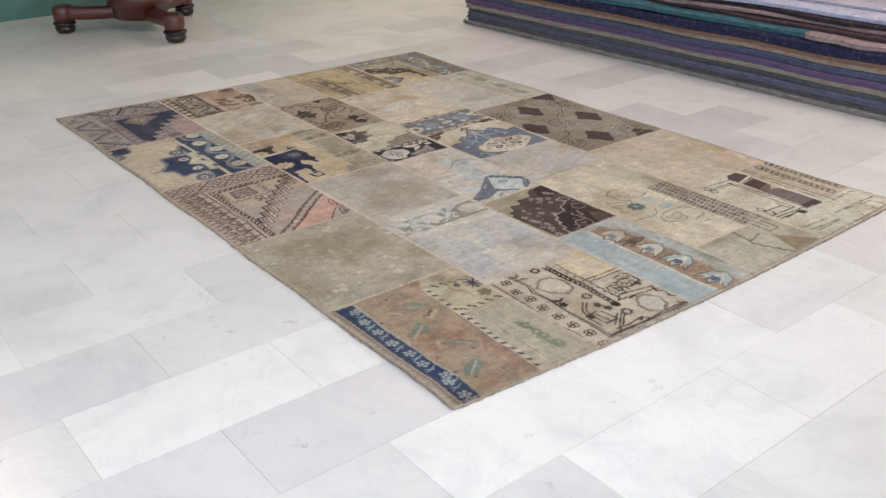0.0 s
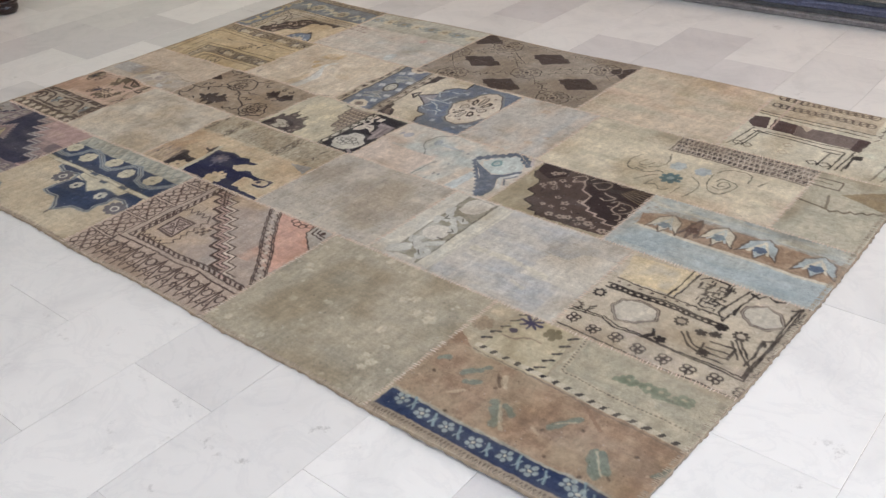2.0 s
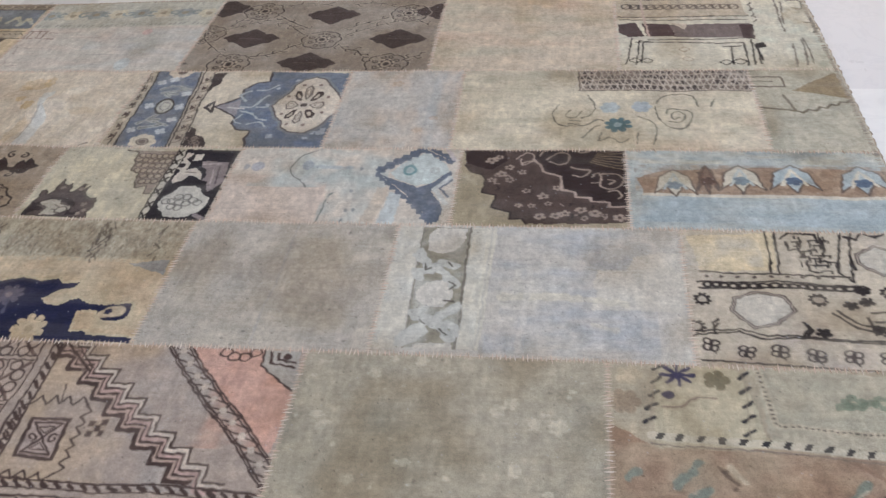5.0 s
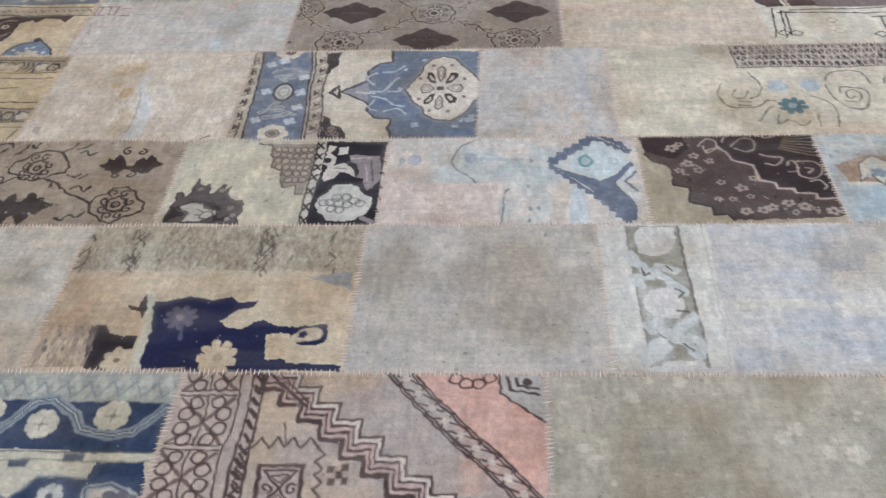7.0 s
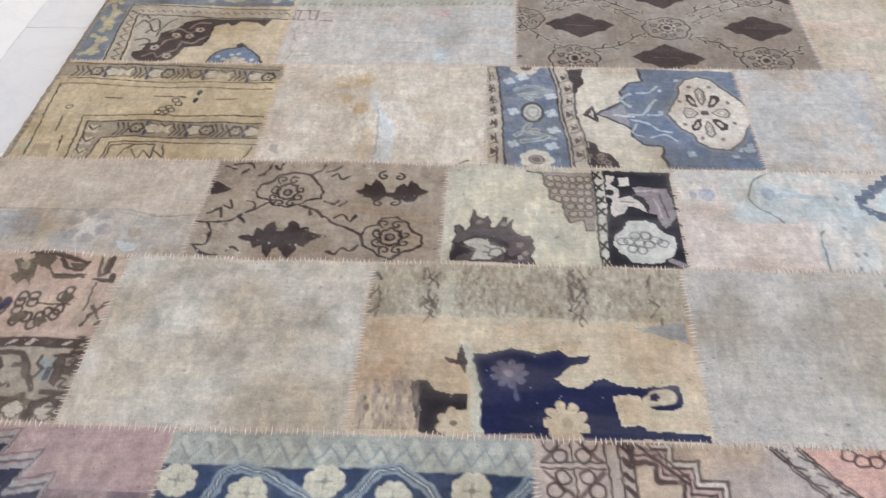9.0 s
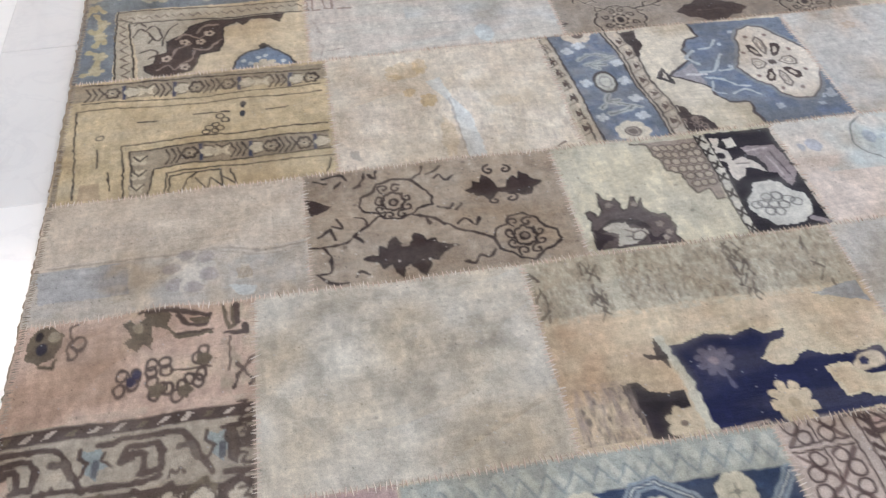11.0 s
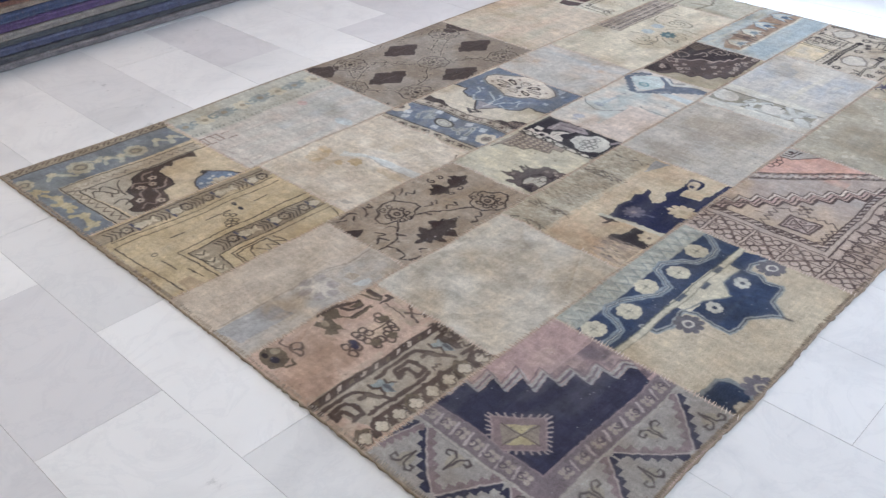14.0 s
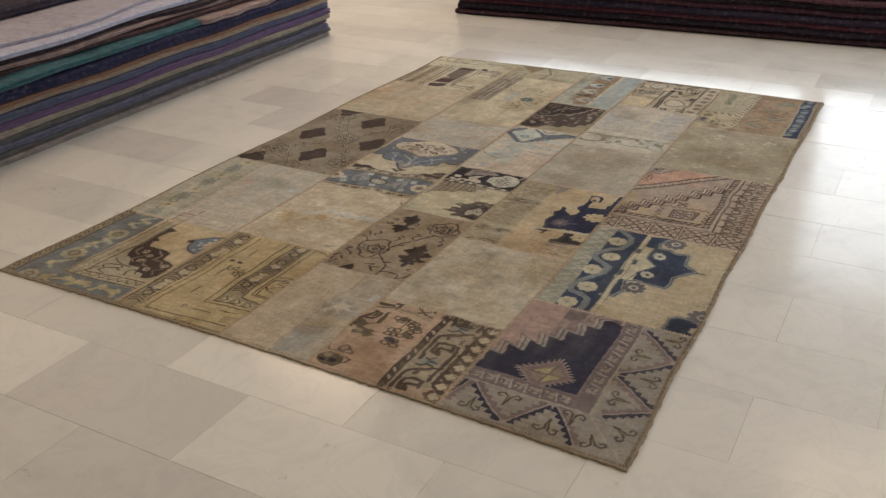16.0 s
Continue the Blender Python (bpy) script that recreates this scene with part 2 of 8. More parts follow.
def rug_height(p, q):
    z = 0.0085 + 0.0016 * np.sin(p * 9 + 1.3 + 2 * np.sin(q * 6)) * np.sin(q * 13 + 0.4)
    z = z + 0.006 * bell(p, q, 0.63, 0.73, 0.74, 0.69, 0.035)
    z = z + 0.008 * bell(p, q, 0.45, 0.86, 0.39, 0.97, 0.028)
    z = z + 0.006 * bell(p, q, 0.30, 0.74, 0.36, 0.83, 0.035)
    z = z + 0.005 * bell(p, q, 0.60, 0.57, 0.66, 0.66, 0.03)
    z = z + 0.005 * bell(p, q, 0.55, 0.30, 0.60, 0.40, 0.03)
    z = z + 0.004 * bell(p, q, 0.10, 0.62, 0.16, 0.70, 0.03)
    for pc, qc, rp, rq, deep in ((0.33, 0.78, 0.10, 0.09, 0.0042), (0.66, 0.72, 0.09, 0.08, 0.0040), (0.48, 0.92, 0.08, 0.08, 0.0046), (0.49, 0.74, 0.08, 0.08, 0.0030), (0.66, 0.55, 0.10, 0.10, 0.0024), (0.5, 0.4, 0.2, 0.2, 0.0012)):
        zone = np.exp(-((p - pc) / rp) ** 2 - ((q - qc) / rq) ** 2)
        z = z + 1.1 * deep * zone * (np.sin(p * 62 + q * 38 + 2.2 * np.sin(q * 29)) + 0.7 * np.sin(q * 74 - p * 33 + 1.7 * np.sin(p * 41)))
    for pc, qc, rp, rq, high in ((0.33, 0.78, 0.12, 0.09, 0.006), (0.66, 0.72, 0.10, 0.09, 0.006), (0.50, 0.75, 0.08, 0.09, 0.005), (0.35, 0.94, 0.10, 0.07, 0.004), (0.68, 0.36, 0.1, 0.07, 0.002)):
        zone = np.exp(-((p - pc) / rp) ** 4 - ((q - qc) / rq) ** 4)
        crease = 1 - np.abs(np.sin(p * 34 + q * 21 + 1.9 * np.sin(q * 23 + p * 9) + 0.8 * np.sin(p * 47)))
        cross = 1 - np.abs(np.sin(q * 45 - p * 17 + 1.6 * np.sin(p * 31 - q * 14)))
        z = z + 0.6 * high * zone * (crease ** 2.6 + 0.6 * cross ** 3.6)
    lift = np.exp(-(p / 0.02) ** 2) * np.exp(-((q - 0.1) / 0.09) ** 4)
    return np.maximum(z, 0.0045) + 0.009 * lift


def rug_place(p, q):
    """World x, y, z of the rug's upper face."""
    p, q = np.asarray(p, float), np.asarray(q, float)
    pp = p + (0.004 * np.sin(np.pi * np.clip(q, 0, 1)) + 0.0016 * np.sin(q * 31)) * np.abs(1 - p) ** 8 - 0.003 * np.sin(q * 17) * np.abs(p) ** 8 + 0.009 * np.abs(1 - q) ** 6 * np.clip(p, 0, 1) ** 8
    qq = q - 0.012 * np.sin(np.pi * np.clip(p, 0, 1) ** 0.9) * np.abs(1 - q) ** 9 - 0.006 * np.sin(np.pi * np.clip(p, 0, 1)) * np.abs(q) ** 9 - 0.015 * np.clip(p, 0, 1) ** 1.5 * np.abs(1 - q) ** 9
    w = [(1 - pp) * (1 - qq), pp * (1 - qq), pp * qq, (1 - pp) * qq]
    return sum(a * c[0] for a, c in zip(w, CORNERS)), sum(a * c[1] for a, c in zip(w, CORNERS)), rug_height(p, q)


def value_noise(rng, shape, across, along):
    """Smooth noise of about the given cell counts, from 0 to 1."""
    grid = rng.random((int(across) + 3, int(along) + 3))
    def axis(n, cells):
        t = np.linspace(0.01, cells + 0.99, n)
        i = t.astype(int)
        f = t - i
        return i, f * f * (3 - 2 * f)
    (i, fi), (j, fj) = axis(shape[0], int(across)), axis(shape[1], int(along))
    a = grid[i][:, j] * (1 - fj) + grid[i][:, j + 1] * fj
    b = grid[i + 1][:, j] * (1 - fj) + grid[i + 1][:, j + 1] * fj
    return a * (1 - fi[:, None]) + b * fi[:, None]


class Piece:
    """The woven face of one patch. u runs along the rug, v across it (0 to 1); widths and radii are in centimetres."""
    def __init__(self, band, index, ground, second=None):
        self.p0, self.p1 = SEAM_P[band:band + 2]
        self.q0, self.q1 = SEAM_Q[band][index:index + 2]
        self.w, self.h = (self.q1 - self.q0) * LQ, (self.p1 - self.p0) * LP
        self.rng = np.random.default_rng(100 * band + index + 7)
        nu, nv = round(self.w / KNOT), round(self.h / KNOT)
        self.shape = (nv + 1, nu + 1)
        self.u, self.v = np.meshgrid(np.linspace(0, 1, nu + 1), np.linspace(0, 1, nv + 1))
        wob = [value_noise(self.rng, self.shape, self.h / 0.012, self.w / 0.012) - 0.5 for _ in range(2)]
        low = [value_noise(self.rng, self.shape, self.h / 0.12, self.w / 0.12) - 0.5 for _ in range(2)]
        self.x = self.u * self.w + wob[0] * 0.0045 + low[0] * 0.012
        self.y = self.v * self.h + wob[1] * 0.0045 + low[1] * 0.012
        self.col = np.ones(self.shape + (3,)) * np.array(lin(*ground))
        if second:
            self.mottle(second, 0.10, 0.9)

    def cloud(self, size, stretch=1.0):
        n = sum(value_noise(self.rng, self.shape, max(2, k * self.h / size), max(2, k * self.w / size / stretch)) / k for k in (1, 2, 4))
        return (n - n.min()) / (n.max() - n.min())

    def lay(self, mask, colour, much=1.0):
        m = (np.clip(mask, 0, 1) * much)[..., None]
        self.col = self.col * (1 - m) + np.array(lin(*colour)) * m
        return self

    def mottle(self, colour, size=0.08, much=0.6, stretch=1.0, where=None):
        m = np.clip((self.cloud(size, stretch) - 0.4) * 2.6, 0, 1)
        return self.lay(m if where is None else m * where, colour, much)

    def inside(self, u0, v0, u1, v1):
        return ((self.u >= u0) & (self.u <= u1) & (self.v >= v0) & (self.v <= v1)).astype(float)

    def field(self, u0, v0, u1, v1, colour, much=1.0):
        e = 1.4 * KNOT
        m = np.clip(np.minimum(np.minimum(self.x - u0 * self.w, u1 * self.w - self.x), np.minimum(self.y - v0 * self.h, v1 * self.h - self.y)) / e + 0.5, 0, 1)
        return self.lay(m, colour, much)

    def stroke(self, points, wide, colour, close=False, much=1.0, ragged=0.0):
        pts = [(a * self.w, b * self.h) for a, b in points]
        if close:
            pts.append(pts[0])
        far = np.full(self.shape, 9.0)
        for (ax, ay), (bx, by) in zip(pts, pts[1:]):
            dx, dy = bx - ax, by - ay
            t = np.clip(((self.x - ax) * dx + (self.y - ay) * dy) / (dx * dx + dy * dy + 1e-12), 0, 1)
            far = np.minimum(far, np.hypot(self.x - ax - t * dx, self.y - ay - t * dy))
        half = (wide * 0.8 if wide < 1.2 else wide) / 200
        if ragged:
            half = half * (1 - ragged + 2 * ragged * value_noise(self.rng, self.shape, self.h / 0.014, self.w / 0.014))
        return self.lay((half - far) / KNOT + 0.5, colour, much)

    def fill(self, points, colour, much=1.0):
        pts = [(a * self.w, b * self.h) for a, b in points]
        odd = np.zeros(self.shape, bool)
        for (ax, ay), (bx, by) in zip(pts, pts[1:] + pts[:1]):
            if ay != by:
                odd ^= ((ay > self.y) != (by > self.y)) & (self.x < (bx - ax) * (self.y - ay) / (by - ay) + ax)
        return self.lay(odd.astype(float), colour, much)

    def oval(self, c, rx, ry, colour, ring=0.0, much=1.0):
        dx, dy = (self.x - c[0] * self.w) / (rx / 100), (self.y - c[1] * self.h) / (ry / 100)
        far = (np.hypot(dx, dy) - 1) * min(rx, ry) / 100
        return self.lay((0.8 * ring / 200 - np.abs(far) if ring else -far) / KNOT + 0.5, colour, much)

    def blossom(self, c, r, petals, colour, depth=0.28, turn=0.0, tall=1.0, much=1.0, ring=0.0):
        dx, dy = self.x - c[0] * self.w, (self.y - c[1] * self.h) / tall
        a = np.arctan2(dy, dx) + turn
        far = np.hypot(dx, dy) - r / 100 * (1 - depth + depth * np.sqrt(np.abs(np.cos(a * petals / 2)) + 1e-6))
        return self.lay((0.8 * ring / 200 - np.abs(far) if ring else -far) / KNOT + 0.5, colour, much)

    def curl(self, c, r, colour, wide=0.8, turn=0.0, flip=1):
        pts = [(c[0] + flip * r * (1 - i / 13) / 100 / self.w * math.cos(turn + i * 0.62), c[1] + r * (1 - i / 13) / 100 / self.h * math.sin(turn + i * 0.62)) for i in range(11)]
        return self.stroke(pts, wide, colour)

    def ticks(self, a, b, count, long, wide, colour, slope=0.6, much=1.0):
        """Short slanting marks along a line."""
        du, dv = b[0] - a[0], b[1] - a[1]
        for i in range(count):
            t = (i + 0.5) / count
            c = (a[0] + du * t, a[1] + dv * t)
            s = long / 200
            self.stroke([(c[0] - s * slope / self.w, c[1] - s / self.h), (c[0] + s * slope / self.w, c[1] + s / self.h)], wide, colour, much=much)
        return self

    def motes(self, count, low, high, colour, much=0.8):
        for _ in range(count):
            c = self.rng.random(2)
            r = self.rng.uniform(low, high)
            self.blossom(c, r, 5, colour, 0.4, self.rng.random() * 6, self.rng.uniform(0.6, 1.2), much)
        return self

    def scrolls(self, count, u0, v0, u1, v1, r, colour, wide=0.7):
        for _ in range(count):
            c = (self.rng.uniform(u0, u1), self.rng.uniform(v0, v1))
            self.curl(c, self.rng.uniform(0.6, 1.2) * r, colour, wide, self.rng.random() * 6, self.rng.choice([-1, 1]))
        return self

    def worn(self, much=0.28):
        """Faded dyes, threadbare stretches along the weft, and dark and light specks."""
        grey = self.col.mean(axis=2, keepdims=True)
        self.col = (self.col * 0.74 + grey * np.array((1.05, 1.0, 0.91)) * 0.26) * np.array((1.0, 1.0, 0.975))
        self.col = self.col * (0.78 + 0.22 * np.clip(grey / 0.3, 0, 1))
        soft = self.col
        for axis in (0, 1, 0, 1):
            pad = [(3, 3) if a == axis else (0, 0) for a in range(3)]
            wide = np.pad(soft, pad, mode="edge")
            n = soft.shape[axis]
            soft = sum(np.take(wide, range(k, k + n), axis) for k in range(7)) / 7
        thin = np.clip((self.cloud(0.07, 2.0) - 0.42) * 3, 0, 1)[..., None] * much
        self.col = self.col * (1 - thin) + soft * thin
        streak = np.clip((self.cloud(0.05, 5.0) - 0.5) * 3, 0, 1)[..., None] * 0.22
        pale = self.col * 0.5 + (self.col.mean(axis=2, keepdims=True) * 0.5 + 0.22) * np.array((1.04, 1.0, 0.93)) * 0.5
        self.col = self.col * (1 - streak) + pale * streak
        dirt = np.clip((self.cloud(0.2) - 0.5) * 3, 0, 1)[..., None] * 0.24
        self.col = self.col * (1 - dirt * np.array((0.8, 1.0, 1.25)))
        rub = np.clip((self.cloud(0.035, 0.35) - 0.5) * 3, -0.6, 1)[..., None] * 0.10
        self.col = self.col * (1 + rub)
        for size, deep in ((0.0045, 0.22), (0.010, 0.16), (0.022, 0.12), (0.05, 0.10)):
            self.col *= (1 - deep / 2 + deep * value_noise(self.rng, self.shape, self.h / size, self.w / size))[..., None]
        weft = value_noise(self.rng, self.shape, self.h / 0.007, self.w / 0.11) - 0.5
        warp = value_noise(self.rng, self.shape, self.h / 0.11, self.w / 0.007) - 0.5
        self.col *= (1 + 0.10 * weft + 0.06 * warp)[..., None]
        edge = np.minimum(np.minimum(self.u, 1 - self.u) * self.w, np.minimum(self.v, 1 - self.v) * self.h)
        fray = np.clip(1.1 - edge / 0.007, 0, 1) * (0.25 + 0.6 * value_noise(self.rng, self.shape, self.h / 0.012, self.w / 0.012))
        self.lay(fray, (204, 186, 166), 0.6)
        knots = self.rng.random(self.shape)
        self.col[knots < 0.0016] *= 0.5
        self.col[knots > 0.9985] = self.col[knots > 0.9985] * 0.6 + 0.22
        return self

    def make(self, parent, label):
        self.worn()
        nv, nu = self.shape
        p = self.p0 + (self.p1 - self.p0) * self.v
        q = self.q1 - (self.q1 - self.q0) * self.u
        x, y, z = rug_place(p, q)
        edge = np.minimum(np.minimum(self.u, 1 - self.u) * self.w, np.minimum(self.v, 1 - self.v) * self.h)
        z = z - 0.0005 * np.exp(-(edge / 0.004) ** 2)
        z = z + 0.0006 * (value_noise(self.rng, self.shape, self.h / 0.02, self.w / 0.02) - 0.5)
        me = bpy.data.meshes.new("patch")
        me.vertices.add(nv * nu)
        me.vertices.foreach_set("co", np.stack([x, y, z], -1).astype(np.float32).ravel())
        i = np.arange(nv * nu).reshape(nv, nu)
        quads = np.stack([i[:-1, :-1], i[:-1, 1:], i[1:, 1:], i[1:, :-1]], -1).reshape(-1, 4)[:, ::-1]
        # u runs against q and v along p, so this winding turns the faces upwards
        me.loops.add(quads.size)
        me.loops.foreach_set("vertex_index", np.ascontiguousarray(quads).ravel().astype(np.int32))
        me.polygons.add(len(quads))
        me.polygons.foreach_set("loop_start", np.arange(0, quads.size, 4, dtype=np.int32))
        me.update(calc_edges=True)
        if me.polygons[0].normal.z < 0:
            me.flip_normals()
        att = me.color_attributes.new("wool", "FLOAT_COLOR", "POINT")
        att.data.foreach_set("color", np.concatenate([np.clip(self.col, 0, 1), np.ones((nv, nu, 1))], -1).astype(np.float32).ravel())
        me.shade_smooth()
        me.materials.append(PILE)
        ob = new("patch", me)
        ob.parent = parent
        return tagged(ob, label)


rug = thing("patchwork_rug", "faded patchwork rug of worn patterned carpet pieces on marble floor", "rug")
INK, NAVY = (50, 38, 38), (20, 28, 88)


def zigzag(a, b, teeth, deep_u, deep_v):
    pts = []
    for i in range(2 * teeth + 1):
        t = i / (2 * teeth)
        k = i % 2
        pts.append((a[0] + (b[0] - a[0]) * t + k * deep_u, a[1] + (b[1] - a[1]) * t + k * deep_v))
    return pts


def dotted(s, a, b, count, wide, colour):
    for i in range(count):
        t = (i + 0.5) / count
        s.oval((a[0] + (b[0] - a[0]) * t, a[1] + (b[1] - a[1]) * t), wide, wide * 0.7, colour)


def bend(points, n=6):
    """A smooth curve through the points."""
    pts = [points[0]] + list(points) + [points[-1]]
    out = []
    for a, b, c, d in zip(pts, pts[1:], pts[2:], pts[3:]):
        for i in range(n):
            t = i / n
            out.append(tuple(0.5 * (2 * b[k] + (c[k] - a[k]) * t + (2 * a[k] - 5 * b[k] + 4 * c[k] - d[k]) * t * t + (3 * b[k] - a[k] - 3 * c[k] + d[k]) * t ** 3) for k in (0, 1)))
    return out + [points[-1]]


def vine(s, points, colour, wide=0.7, size=2.0, pale=None):
    """A curving stem with short hooked twigs to either side, worn through in places."""
    line = bend(points)
    twigs = []
    for i in range(1, len(line) - 1, 3):
        dx, dy = (line[i + 1][0] - line[i][0]) * s.w, (line[i + 1][1] - line[i][1]) * s.h
        d = math.hypot(dx, dy) + 1e-9
        k = 1 if len(twigs) % 2 else -1
        ex, ey = dx / d * 0.5 - dy / d * k, dy / d * 0.5 + dx / d * k
        hx, hy = ex + dx / d * 0.5, ey + dy / d * 0.5
        z = size * s.rng.uniform(0.7, 1.2) / 100
        twigs.append([line[i], (line[i][0] + ex * z / s.w, line[i][1] + ey * z / s.h), (line[i][0] + hx * z / s.w, line[i][1] + hy * z / s.h)])
    if pale:
        for w in [line] + twigs:
            s.stroke(w, wide + 0.75, pale, much=0.55)
    s.stroke(line, wide * 1.05, colour, ragged=0.6)
    for w in twigs:
        s.stroke(w, wide, colour, ragged=0.5)


def serrated(s, a, b, teeth, deep, colour, side=1, much=1.0):
    """A bar with one straight and one saw-toothed edge; deep in centimetres."""
    ax, ay, bx, by = a[0] * s.w, a[1] * s.h, b[0] * s.w, b[1] * s.h
    size = math.hypot(bx - ax, by - ay)
    nx, ny = -(by - ay) / size * side, (bx - ax) / size * side
    pts = [b, a]
    for i in range(2 * teeth + 1):
        t, d = i / (2 * teeth), deep / 100 * (1.0 if i % 2 else 0.45)
        pts.append(((ax + (bx - ax) * t + nx * d) / s.w, (ay + (by - ay) * t + ny * d) / s.h))
    return s.fill(pts, colour, much)


def ram(s, c, size, colour, turn=0.0, wide=0.6):
    """A stem that ends in two hooked horns; size in centimetres."""
    co, si = math.cos(turn), math.sin(turn)
    for k in (-1, 1):
        horn = [(0, -1.0), (0.12 * k, -0.2), (0.15 * k, 0.35), (0.6 * k, 0.75), (1.0 * k, 0.55), (0.95 * k, 0.15), (0.6 * k, 0.2)]
        s.stroke([(c[0] + (x * co - y * si) * size / 100 / s.w, c[1] + (x * si + y * co) * size / 100 / s.h) for x, y in horn], wide, colour, ragged=0.3)


# -- first band, along the west edge --
s = Piece(0, 0, (182, 168, 142), (172, 156, 132))
s.fill([(0.004, 0.696), (0.13, 0.611), (0.354, 0.603), (0.725, 0.608), (1.024, 0.584), (1.02, 0.225), (0.835, 0.18), (0.472, 0.195), (0.032, 0.201), (-0.119, 0.225), (-0.114, 0.745)], (164, 132, 106))
s.mottle((188, 160, 132), 0.04, 0.6, where=s.inside(0, 0.19, 1, 0.62)).mottle((140, 112, 92), 0.025, 0.5, where=s.inside(0, 0.19, 1, 0.62)).mottle((170, 152, 124), 0.07, 0.5, where=s.inside(0, 0.19, 1, 0.62))
for line, col, wide in (([(0.174, 0.452), (0.241, 0.552)], (116, 138, 130), 1.8), ([(0.214, 0.409), (0.258, 0.436)], (112, 134, 126), 1.6), ([(0.364, 0.363), (0.428, 0.254)], (116, 136, 126), 2.2), ([(0.403, 0.372), (0.452, 0.341)], (116, 138, 128), 1.6), ([(0.388, 0.358), (0.458, 0.244)], (196, 184, 158), 1.0), ([(0.592, 0.375), (0.652, 0.495)], (116, 140, 130), 2.2), ([(0.595, 0.398), (0.65, 0.463)], (190, 180, 156), 0.7), ([(0.768, 0.354), (0.823, 0.241)], (112, 136, 126), 2.4), ([(0.798, 0.368), (0.852, 0.282)], (112, 136, 126), 2.0), ([(0.782, 0.367), (0.841, 0.255)], (194, 184, 160), 0.8), ([(0.044, 0.471), (0.074, 0.503)], (122, 138, 128), 1.8), ([(0.979, 0.397), (1.003, 0.45)], (122, 140, 130), 1.8), ([(0.285, 0.537), (0.328, 0.461)], (108, 86, 70), 0.9), ([(0.314, 0.54), (0.35, 0.471)], (192, 174, 146), 1.2), ([(0.196, 0.302), (0.237, 0.354)], (196, 172, 142), 1.1), ([(0.543, 0.323), (0.574, 0.307)], (198, 176, 146), 1.0), ([(0.621, 0.593), (0.732, 0.486)], (150, 116, 92), 1.2), ([(0.483, 0.22), (0.547, 0.309)], (182, 150, 124), 1.2)):
    s.stroke(line, wide, col, much=0.85, ragged=0.5)
for c in ((0.302, 0.517), (0.321, 0.441), (0.077, 0.382), (0.25, 0.202), (0.646, 0.226), (0.575, 0.337), (0.691, 0.436), (0.892, 0.441), (0.867, 0.262), (0.792, 0.199)):
    s.oval(c, 0.55, 0.5, (84, 66, 56), much=0.8)
s.motes(18, 0.3, 0.7, (196, 170, 142), 0.5).field(0, 0, 1, 0.05, (158, 142, 124)).ticks((0, 0.03), (1, 0.03), 60, 0.5, 0.5, (104, 92, 82), 0.3)
s.field(0.015, 0.052, 1, 0.178, (26, 52, 100)).mottle((40, 70, 116), 0.012, 0.5, where=s.inside(0.015, 0.055, 1, 0.175)).field(0.015, 0.178, 1, 0.19, (160, 158, 146))
for c in ((0.087, 0.148), (0.199, 0.123), (0.309, 0.124), (0.429, 0.115), (0.548, 0.129), (0.655, 0.12), (0.784, 0.143), (0.83, 0.112), (0.945, 0.112)):
    for k in range(5):
        s.oval((c[0] + 0.021 * math.cos(k * 1.257), c[1] + 0.028 * math.sin(k * 1.257)), 0.72, 0.75, (152, 168, 170), much=0.9)
    s.oval(c, 0.5, 0.5, (196, 190, 168)).stroke(bend([(c[0] + 0.04, c[1] + 0.04), (c[0] + 0.055, c[1]), (c[0] + 0.07, c[1] - 0.035)]), 0.8, (120, 150, 162), ragged=0.4).stroke([(c[0] + 0.045, c[1] - 0.03), (c[0] + 0.06, c[1] + 0.02)], 0.5, (138, 160, 166), ragged=0.4)
s.fill([(0.127, 0.617), (0.352, 0.609), (0.426, 0.624), (0.386, 0.959), (0.272, 1.033), (0.138, 0.976)], (192, 180, 150)).fill([(0.426, 0.624), (1.023, 0.59), (1.02, 0.94), (0.423, 1.015)], (178, 168, 146)).mottle((188, 176, 150), 0.04, 0.5, where=s.inside(0.45, 0.68, 1, 1)).mottle((152, 152, 134), 0.05, 0.4, where=s.inside(0.4, 0.68, 1, 1))
(ua, va), (ub, vb) = [(0.116, 0.65), (1.032, 0.588)]
s.stroke([(ua, va - 0.022), (ub, vb - 0.022)], 0.5, (130, 114, 102)).stroke([(ua, va + 0.01), (ub, vb + 0.01)], 1.8, (200, 190, 168))
for i in range(17):
    t = (i + 0.5) / 17
    u, v = ua + (ub - ua) * t, va + (vb - va) * t + 0.01
    s.fill([(u - 0.014, v - 0.012), (u + 0.004, v - 0.012), (u + 0.016, v + 0.016), (u - 0.002, v + 0.016)], (48, 46, 54))
for a, b, n in (((0.112, 0.693), (0.151, 1.003), 5), ((0.378, 0.656), (0.391, 0.981), 5)):
    for i in range(n):
        t = (i + 0.5) / n
        c = (a[0] + (b[0] - a[0]) * t, a[1] + (b[1] - a[1]) * t)
        s.stroke([(c[0] - 0.012, c[1] - 0.01), (c[0] + 0.014, c[1] + 0.015)], 1.0, (56, 54, 62), ragged=0.3)
    s.stroke([a, b], 0.4, (150, 136, 116), much=0.6)
corner = [(0.431, 0.999), (0.446, 0.729), (0.732, 0.704), (1.018, 0.694)]
s.stroke(corner, 1.4, (186, 174, 150))
for a, b in zip(corner, corner[1:]):
    dotted(s, a, b, int(math.hypot((b[0] - a[0]) * s.w, (b[1] - a[1]) * s.h) / 0.011), 0.3, (88, 78, 72))
